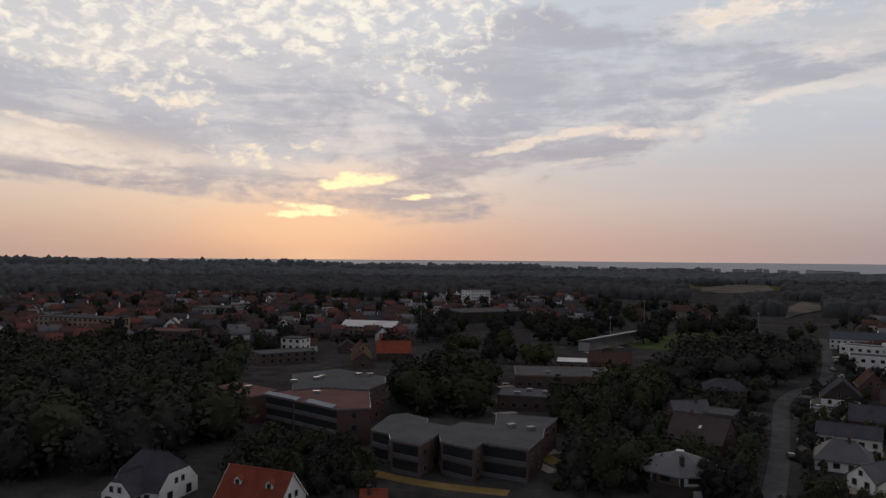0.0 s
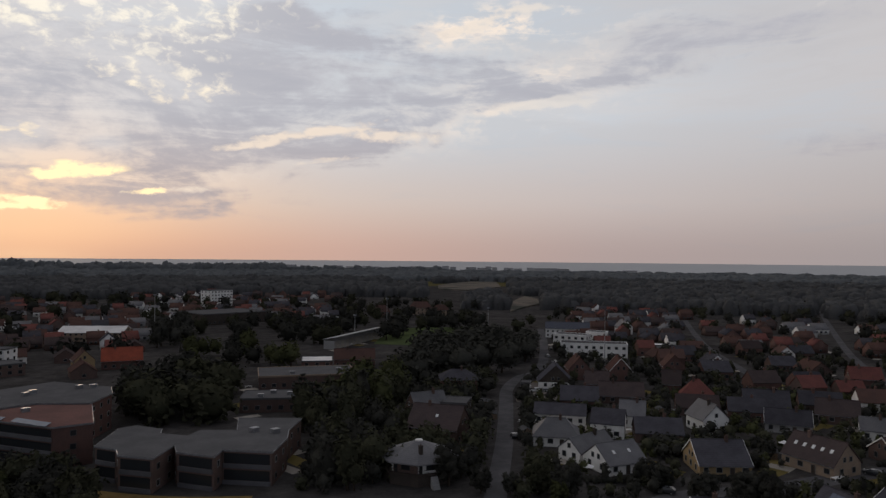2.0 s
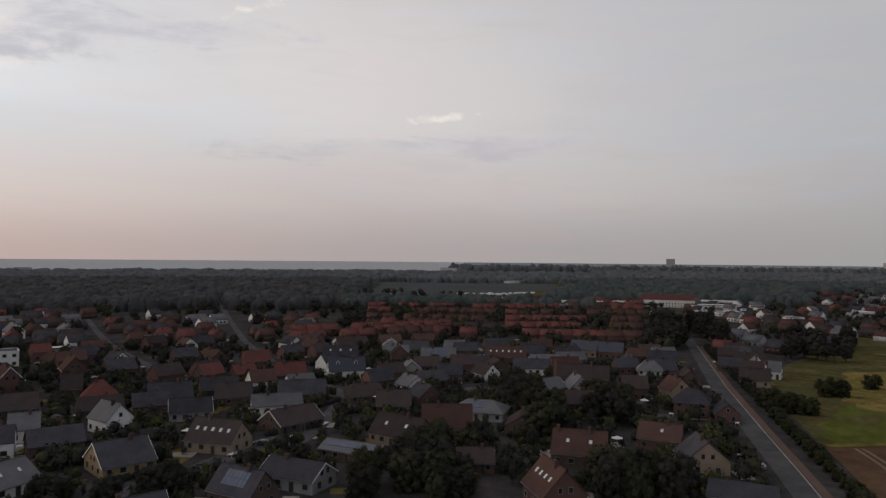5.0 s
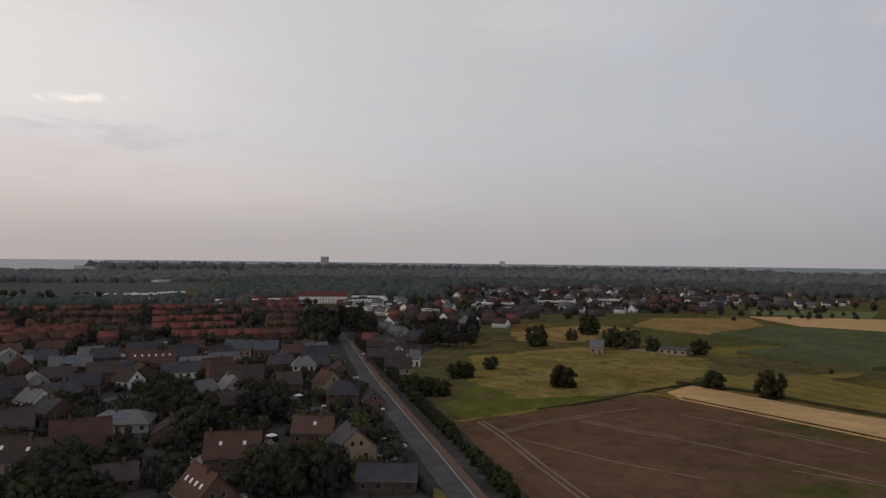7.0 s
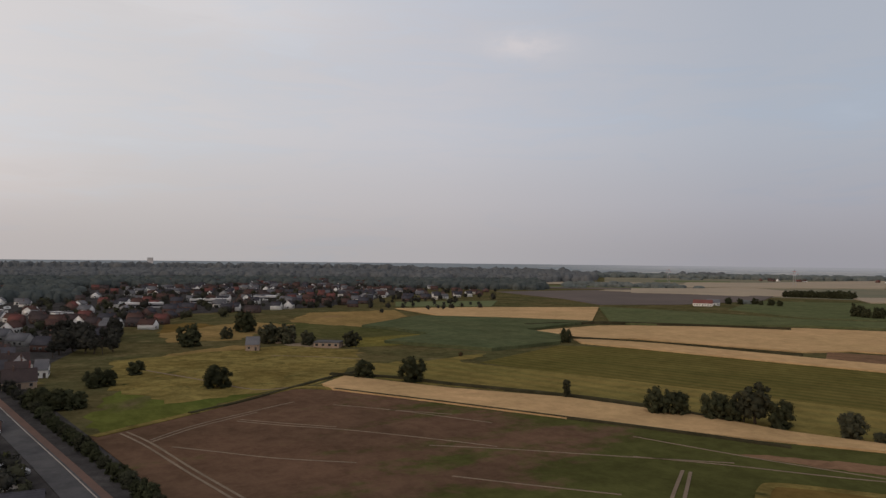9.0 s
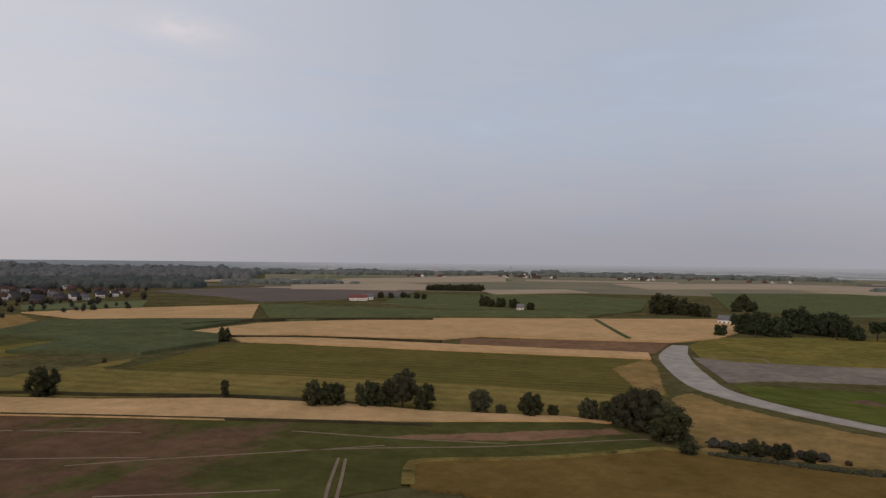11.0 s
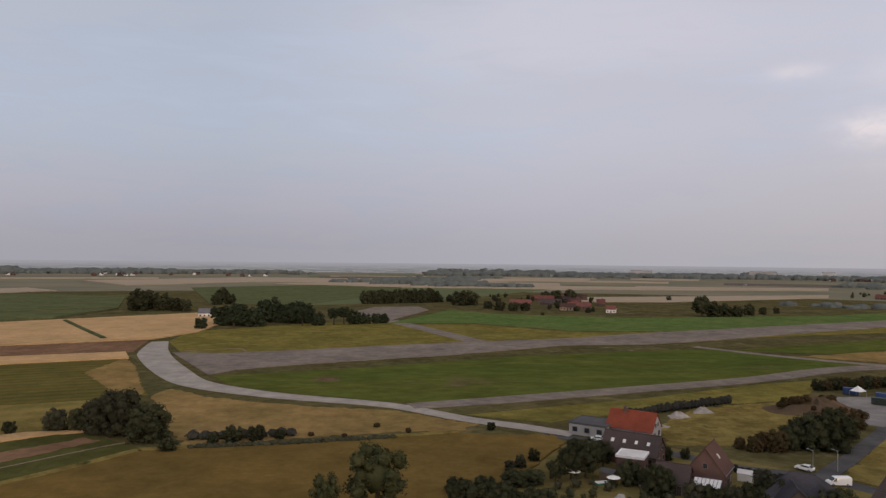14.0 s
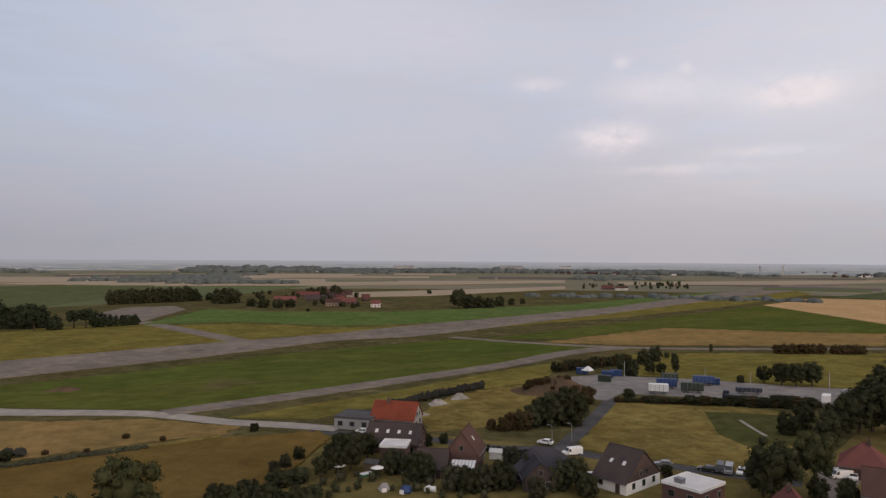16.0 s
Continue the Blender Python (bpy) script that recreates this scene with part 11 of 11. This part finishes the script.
far_block(750.0, -97.2, -92, 34, 14, 4.6, "hazy_wall", "white_roof", "long low white commercial hall beyond the terraces", "commercial_hall", "hall", "commercial halls", 1)
far_block(796.7, -170.7, -105, 42, 14, 4.6, "hazy_wall", "white_roof", "long low white commercial hall beyond the terraces", "commercial_hall", "hall", "commercial halls", 1)
far_block(837.6, -244.3, -106, 30, 14, 4.6, "hazy_wall", "white_roof", "long low white commercial hall beyond the terraces", "commercial_hall", "hall", "commercial halls", 1)

# ---- farms on the plain ----
house(558.6, -672.9, -145, 21.0, 9, 3.5, 7, "tile_terra", "white", chimneys=0, group='farm buildings')
house(564.9, -698.5, -146, 14.4, 9, 3.5, 7, "tile_grey", "white", chimneys=0, group='farm buildings')
house(124.1, -623.5, -174, 10.2, 9, 3.5, 7, "tile_grey", "white", chimneys=0, group='farm buildings')
house(323.3, -643.6, -158, 6.9, 9, 3.5, 7, "tile_grey", "white", chimneys=0, group='farm buildings')
house(-187.0, -780.0, 162, 24.0, 9, 3.5, 7, "tile_terra", "brick_red", chimneys=0, group='farm buildings')
house(-225.5, -792.1, 159, 24.0, 9, 3.5, 7, "tile_brown", "brick_brown", chimneys=0, group='farm buildings')
house(-237.9, -874.1, 160, 29.0, 9, 3.5, 7, "tile_terra", "brick_red", chimneys=0, group='farm buildings')
house(-237.8, -726.8, 157, 24.5, 9, 3.5, 7, "tile_terra", "brick_red", chimneys=0, group='farm buildings')
house(-220.3, -710.8, 158, 15.5, 9, 3.5, 7, "tile_brick", "brick_tan", chimneys=0, group='farm buildings')
house(-254.5, -677.5, 154, 9.3, 9, 3.5, 7, "tile_terra", "white", chimneys=0, group='farm buildings')
house(-755.7, -932.2, 136, 19.2, 9, 3.5, 7, "tile_terra", "brick_red", chimneys=0, group='farm buildings')
house(-762.8, -905.5, 135, 18.9, 9, 3.5, 7, "tile_brick", "white", chimneys=0, group='farm buildings')
house(412.2, -131.7, -113, 10.4, 9, 3.5, 7, "tile_brick", "brick_tan", chimneys=0, group='farm buildings')
house(386.7, -105.6, -110, 7.0, 9, 3.5, 7, "tile_grey", "brick_tan", chimneys=0, group='farm buildings')
house(335.0, 4.0, -94, 8.0, 9, 3.5, 7, "tile_brown", "brick_tan", chimneys=0, group='farm buildings')
house(337.9, -4.9, -96, 4.9, 9, 3.5, 7, "tile_grey", "white", chimneys=0, group='farm buildings')
flat_block(381.9, -147.3, -126, 14.6, 10, 3, "brick_tan", "felt", storeys=1, name='barn', label='low brick farm shed', category='barn')

# ---- campsite and greenhouses ----
kind = caravan_kind()
for i, (x, y) in enumerate([(803.4, 443.6), (808.9, 443.3), (805.4, 439), (805.4, 437.5), (810.7, 437.9), (822.9, 441.7), (808.5, 430.5), (827, 438.4), (812.8, 427), (830.3, 433.7), (843.4, 436.8), (840.8, 433), (849, 436.3), (834.6, 425.8), (844.6, 428.4), (854.3, 429.4), (866.9, 433.2), (866.8, 431.6), (865, 426.3), (864.6, 424.2)]):
    copy_thing(kind, pose(x, y, 0, 0, 0, (i * 67 + x) % 360))
for i, (x, y) in enumerate([(876.9, 427), (869.9, 419.9), (845.4, 466.4), (842.1, 459.8), (862.6, 466.3), (872.2, 466.7), (859, 456.9), (871.1, 459.9), (870.9, 455.8), (878.8, 453.8), (891.3, 455.7), (888.1, 450.2), (897.2, 450.8), (888, 441.2), (901.3, 444.4), (905.2, 443.1), (882.8, 386.2), (907.4, 392.1), (899, 385.3), (908.5, 386)]):
    copy_thing(kind, pose(x, y, 0, 0, 0, (i * 67 + x) % 360))
for i, (x, y) in enumerate([(922.9, 387.2), (906.1, 376), (925.9, 379.5), (910, 367.8), (926.7, 370.9), (916.8, 361.1), (921.1, 357.5), (938.9, 361.4), (927.4, 352.2), (955.7, 356.6), (927.7, 351.3), (923.6, 346.1), (934.9, 345.8), (933.5, 343.3), (932.9, 338.5), (933.1, 333.4), (939.3, 333.3), (962.6, 337.4), (942.3, 326), (945.8, 323.7)]):
    copy_thing(kind, pose(x, y, 0, 0, 0, (i * 67 + x) % 360))
for i, (x, y) in enumerate([(963.3, 327.4), (959.3, 323.2), (983.6, 327.8), (984.7, 323.9), (993.3, 322.6), (994.1, 320), (990.8, 314.9), (976.7, 306.9), (1008.4, 311.1), (1005.3, 307.4), (839.4, 349), (817.9, 335.2), (831.2, 338), (841.5, 339.4), (837.9, 333.6), (841.4, 330), (654.3, 126.9), (668.4, 126), (671.2, 123.9), (656.2, 118.6)]):
    copy_thing(kind, pose(x, y, 0, 0, 0, (i * 67 + x) % 360))
for i, (x, y) in enumerate([(661.6, 116.3), (667.7, 116.1), (661.7, 112.6), (662.4, 109.4), (672.5, 108.9), (660.6, 103.4), (664.4, 101.3), (666.2, 99.1), (670.6, 98.3), (679.9, 96.8), (695, 129.3), (688.5, 124.7), (694.1, 121.3), (685.3, 116.9), (697.5, 116), (700.8, 115.2), (702.2, 112.6), (690.6, 106.8), (699.2, 104.8), (694.3, 101.5)]):
    copy_thing(kind, pose(x, y, 0, 0, 0, (i * 67 + x) % 360))
for i, (x, y) in enumerate([(697.7, 100.3), (696.6, 95.4), (769.9, 44.9), (764.4, 42.2), (765.8, 38.1), (776.8, 33.3), (765.9, 30.4), (837.5, 28.3), (839.8, 25.8), (774.2, 18)]):
    copy_thing(kind, pose(x, y, 0, 0, 0, (i * 67 + x) % 360))
for o in (*kind.children_recursive, kind):
    bpy.data.objects.remove(o)
far_block(1416, 575, -72, 80, 40, 4, "white", "white_roof", "long pale greenhouse beyond the campsite", "greenhouse", "greenhouse", "greenhouses")
far_block(1643, 634, -69, 41, 60, 4, "white", "white_roof", "long pale greenhouse beyond the campsite", "greenhouse", "greenhouse", "greenhouses")
far_block(1426, 490, -19, 42, 40, 4, "white", "white_roof", "long pale greenhouse beyond the campsite", "greenhouse", "greenhouse", "greenhouses")
house(803.4, 93.9, -83, 54.8, 12, 8, 13, "tile_terra", "white", chimneys=0, name='manor', label='long white building with a dull red roof')
flat_block(765.4, 47.5, -49, 39.1, 14, 6, "white", "white_roof", storeys=1, name='hall', label='low white flat-roofed hall', category='hall')
flat_block(705.3, 30.9, -63, 24.3, 20, 4, "white", "white_roof", storeys=1, name='hall', label='low white flat-roofed hall', category='hall')
flat_block(667.0, -22.2, -57, 16.8, 10, 4, "white", "white_roof", storeys=1, name='hall', label='low white flat-roofed hall', category='hall')

# ---- the lorry yard ----
trailer(-187.8, -202.2, -217, 7, "car_white")
trailer(-199.0, -209.7, -218, 7.5, "blue_sheet")
trailer(-217.0, -208.4, -220, 8, "blue_sheet")
trailer(-201.1, -198.7, -219, 8, "dark_green")
trailer(-218.9, -188.3, -223, 9, "navy", height=1.2)
trailer(-204.0, -179.1, -223, 10, "navy", height=1.2)
trailer(-209.2, -218.8, -218, 6.5, "dark_green")
lorry(-202.6, -184.1, -54)
container(-190.3, -251.6, -207, "blue_sheet", 5.0)
container(-194.8, -240.0, -223, "blue_sheet", 5.0)
container(-200.0, -240.9, -224, "blue_sheet", 5.0)
container(-247.6, -169.6, -156, "grey_wall", 5.0)
container(-232.1, -166.5, -149, "car_white", 5.0)
container(-222.5, -208.7, -227, "blue_sheet", 5.0)
container(-186.6, -231.7, -229, "dark_green", 5.0)
marquee(-189.4, -246.4, 20, 4)
mast(-218.6, -209.1, 7, "post", "pale wooden post at the yard edge", "post", head=False)
mast(-225.2, -192.9, 7, "post", "pale wooden post at the yard edge", "post", head=False)
mast(-255.6, -182.0, 7, "post", "pale wooden post at the yard edge", "post", head=False)
mast(-201.4, -237.1, 7, "post", "pale wooden post at the yard edge", "post", head=False)
street_lamp(-110.7, -159.4, -35, 5)
street_lamp(-116.6, -158.6, -36, 5)
street_lamp(-138.2, -186.2, -37, 4)
street_lamp(-141.0, -184.9, -37, 4)
heap(-157.0, -223.3, 19, 13, 5, "heath", "bramble_mound", "overgrown earth mound beside the yard", "mound")
for x, y, z, h in [(-165.0, -228.6, 2.3, 2.2), (-146.6, -226.0, 2.3, 2.3), (-149.5, -222.4, 3.4, 2.3), (-164.8, -230.5, 1.5, 1.3), (-161.8, -222.7, 3.9, 1.9), (-158.7, -223.9, 4.2, 1.5), (-159.5, -214.4, 1.4, 2.1), (-150.6, -216.5, 2.1, 1.4), (-159.5, -224.8, 4.1, 1.2), (-154.0, -225.4, 4.0, 1.5), (-144.3, -224.3, 1.7, 1.5), (-148.7, -224.7, 3.1, 2.0), (-153.2, -214.4, 1.3, 2.0), (-144.2, -225.2, 1.6, 1.6), (-159.5, -221.3, 4.1, 1.4), (-151.9, -221.8, 3.8, 1.9)]:
    tree(x, y, h, "bush", "leaf_rust", 1.5, True, "mound brambles", z)
heap(10.2, -298.1, 8, 4, 1.4, "heath", "earth_heap", "low earth heap in the airfield grass", "mound", 8)
heap(-105.2, -219.2, 4, 3, 1.8, "rubble", "rubble_heap", "pile of pale builders rubble", "rubble", 5)
heap(-116.2, -225.0, 4, 3, 2.0, "rubble", "rubble_heap", "pile of pale builders rubble", "rubble", 6)
heap(-92.0, -207.0, 5, 3, 1.2, "rubble", "rubble_heap", "pile of pale builders rubble", "rubble", 7)
hedge([(-89.1, -220.4), (-109, -229.3), (-133.2, -238.9)], 2.2, 3.0, "leaf_dark", "hedge", "tall dark clipped hedge beside the farm", 3)
hedge([(-91.6, -160.1), (-97.9, -152.6)], 1.6, 1.8, "leaf_dark", "hedge", "dark garden hedge beside the lane", 4)
hedge([(42.9, -203.2), (29.8, -203.4), (16.3, -204.8)], 3.2, 2.6, "leaf_dark", "hedge", "dark scrubby hedge at the field edge", 7)
hedge([(41.3, -192.2), (10.7, -195.2), (-11.5, -198.5)], 2.0, 1.5, "leaf", "hedge", "rough hedge along the field edge", 6)
hedge([(82.5, 144.3), (87.3, 137.1), (97.8, 134.1)], 1.3, 1.9, "leaf_dark", "hedge", "dark clipped garden hedge", 20)
hedge([(114.4, 151.8), (123.8, 156.4)], 1.3, 1.9, "leaf_dark", "hedge", "dark clipped garden hedge", 21)
hedge([(111.2, 129.6), (120.6, 127.8)], 1.3, 1.9, "leaf_dark", "hedge", "dark clipped garden hedge", 22)
hedge([(146.1, 145.7), (150.4, 139)], 1.3, 1.9, "leaf_dark", "hedge", "dark clipped garden hedge", 23)
hedge([(153.8, 171.1), (162.2, 165.6)], 1.3, 1.9, "leaf_dark", "hedge", "dark clipped garden hedge", 24)
hedge([(146.5, 127.4), (157.7, 129.1)], 1.3, 1.9, "leaf_dark", "hedge", "dark clipped garden hedge", 25)
hedge([(160.6, 125.8), (176.2, 119.2)], 1.3, 1.9, "leaf_dark", "hedge", "dark clipped garden hedge", 26)
hedge([(191.6, 123.1), (206.3, 114.8)], 1.3, 1.9, "leaf_dark", "hedge", "dark clipped garden hedge", 27)
hedge([(225, 120.7), (224.2, 102.5)], 1.3, 1.9, "leaf_dark", "hedge", "dark clipped garden hedge", 28)
hedge([(213.9, 80.5), (217.5, 65.3)], 1.3, 1.9, "leaf_dark", "hedge", "dark clipped garden hedge", 29)
hedge([(246.7, 66.6), (244, 50.7)], 1.3, 1.9, "leaf_dark", "hedge", "dark clipped garden hedge", 30)
hedge([(273.2, 50.6), (273.5, 33.6)], 1.3, 1.9, "leaf_dark", "hedge", "dark clipped garden hedge", 31)
hedge([(233.4, 13.9), (197.1, 3.9)], 1.3, 1.9, "leaf_dark", "hedge", "dark clipped garden hedge", 32)
hedge([(185.6, 2.1), (150.3, -5.5)], 1.3, 1.9, "leaf_dark", "hedge", "dark clipped garden hedge", 33)
hedge([(175.8, 40.4), (171, 31.4)], 1.3, 1.9, "leaf_dark", "hedge", "dark clipped garden hedge", 34)
hedge([(74.4, 178.1), (93.8, 225.2)], 1.3, 1.9, "leaf_dark", "hedge", "dark clipped garden hedge", 35)
hedge([(88.2, 176), (109.7, 215)], 1.3, 1.9, "leaf_dark", "hedge", "dark clipped garden hedge", 36)
hedge([(194.7, 135.1), (211.2, 134)], 1.3, 1.9, "leaf_dark", "hedge", "dark clipped garden hedge", 37)
hedge([(218.9, 119.4), (227, 109.6)], 1.3, 1.9, "leaf_dark", "hedge", "dark clipped garden hedge", 38)

# ---- cars ----
car(-109.0, -160.1, -59, "car_white")
car(-109.4, -148.5, -11, "car_white", van=True)
car(-135.7, -118.7, 31, "car_white")
car(-137.4, -116.9, 30, "car_white", van=True)
car(-130.0, -123.7, -56, "car_dark")
car(-132.5, -122.1, 38, "car_dark", van=True)
car(-133.7, -120.6, 37, "car_grey", van=True)
car(-156.0, -109.3, -25, "car_white")
car(-153.7, -106.7, -25, "car_white", van=True)
car(-160.0, -108.5, 24, "car_dark")
car(-155.7, -104.8, 29, "car_white")
car(-101.2, -130.9, -28, "car_white")
car(-98.5, -126.8, -28, "car_grey")
car(-123.6, -131.2, -38, "car_grey")
car(-65.4, -152.1, -23, "car_dark")
car(-68.0, -191.6, -30, "car_white")
car(123.3, 240.1, 153, "car_dark")
car(125.8, 238.5, 152, "car_white")
car(128.7, 236.7, 151, "car_grey")
car(131.5, 234.8, 151, "car_dark")
car(134.7, 232.8, 140, "car_white", van=True, label='white camper van parked in the court')
car(132.7, 221.1, 134, "car_white")
car(118.2, 226.7, 142, "car_white")
car(98.2, 126.4, 132, "car_dark")
car(152.8, 121.3, 108, "car_dark")
car(187.8, 1.3, 85, "car_grey")
car(195.9, 3.8, 86, "car_dark")
car(88.0, 179.1, 74, "car_dark")
car(155.5, 119.9, 113, "car_dark")
car(77.3, 187.7, 148, "car_white")
car(82.0, 191.8, 147, "car_grey")
car(191.4, 345.4, 76, "car_dark")
car(175.9, 320.3, 76, "car_grey")
car(169.1, 301.1, 76, "car_white")
car(208.8, 12.4, 63, "car_dark")
car(-273.5, 450.7, 151, "car_grey")
car(-255.5, 429.6, 161, "car_grey")
car(-242.3, 415.8, 180, "car_grey")
car(-253.3, 414.9, 201, "car_grey")

# ---- garden things ----
parasol(267.4, 155.5)
parasol(257.6, 130.2)
parasol(215.1, 121.9)
parasol(269.2, 137.8)
parasol(150.0, 144.6)
parasol(253.8, 131.0)
parasol(258.6, 69.8)
parasol(250.8, 37.0)
parasol(255.9, 31.4)
parasol(194.3, 35.7)
parasol(-57.9, -152.2)
parasol(88.9, 142.7)
parasol(268.8, 136.3)
parasol(256.0, 132.3)
parasol(-50.5, -157.5)
shed(124.6, 203.2, 138, roof="white_roof", wall="white")
shed(146.4, 191.3, 73)
shed(140.6, 140.2, 140)
shed(193.9, 169.9, 101)
shed(215.1, 147.1, 114, roof="white_roof", wall="white")
shed(236.0, 112.4, 45)
shed(203.7, 65.8, 113)
shed(246.9, 37.9, 69)
shed(272.4, 119.3, 104, roof="white_roof", wall="white")
shed(261.3, 125.2, 46)
shed(229.2, 28.0, 102)
shed(-59.0, -157.9, -50)
shed(-90.4, -153.9, -40, roof="white_roof", wall="white")
shed(164.2, 179.9, 68)
shed(238.8, 126.4, 123)
shed(262.0, 54.5, 72)
shed(166.9, 62.6, 101, roof="white_roof", wall="white")
shed(92.3, 180.8, 83)
shed(91.7, 203.0, 161)
shed(97.9, 220.7, 126)
bale(-64.2, -138.5)
bale(-65.1, -137.7)
dome_tent(-59.7, -139.8, 30)
dome_tent(-56.0, -143.1, 70, "grey_wall")
flat = thing("glasshouse_frame", -56.5, -154.3, 10, "small green and white cold frame in a garden", "cold frame")
part("frame", Solid().box(-2, 2, -0.8, 0.8, 0, 0.6), "green_sheet", flat)
part("lid", Solid().box(-2, 2, -0.8, 0.8, 0.6, 0.7), "cloth_white", flat)
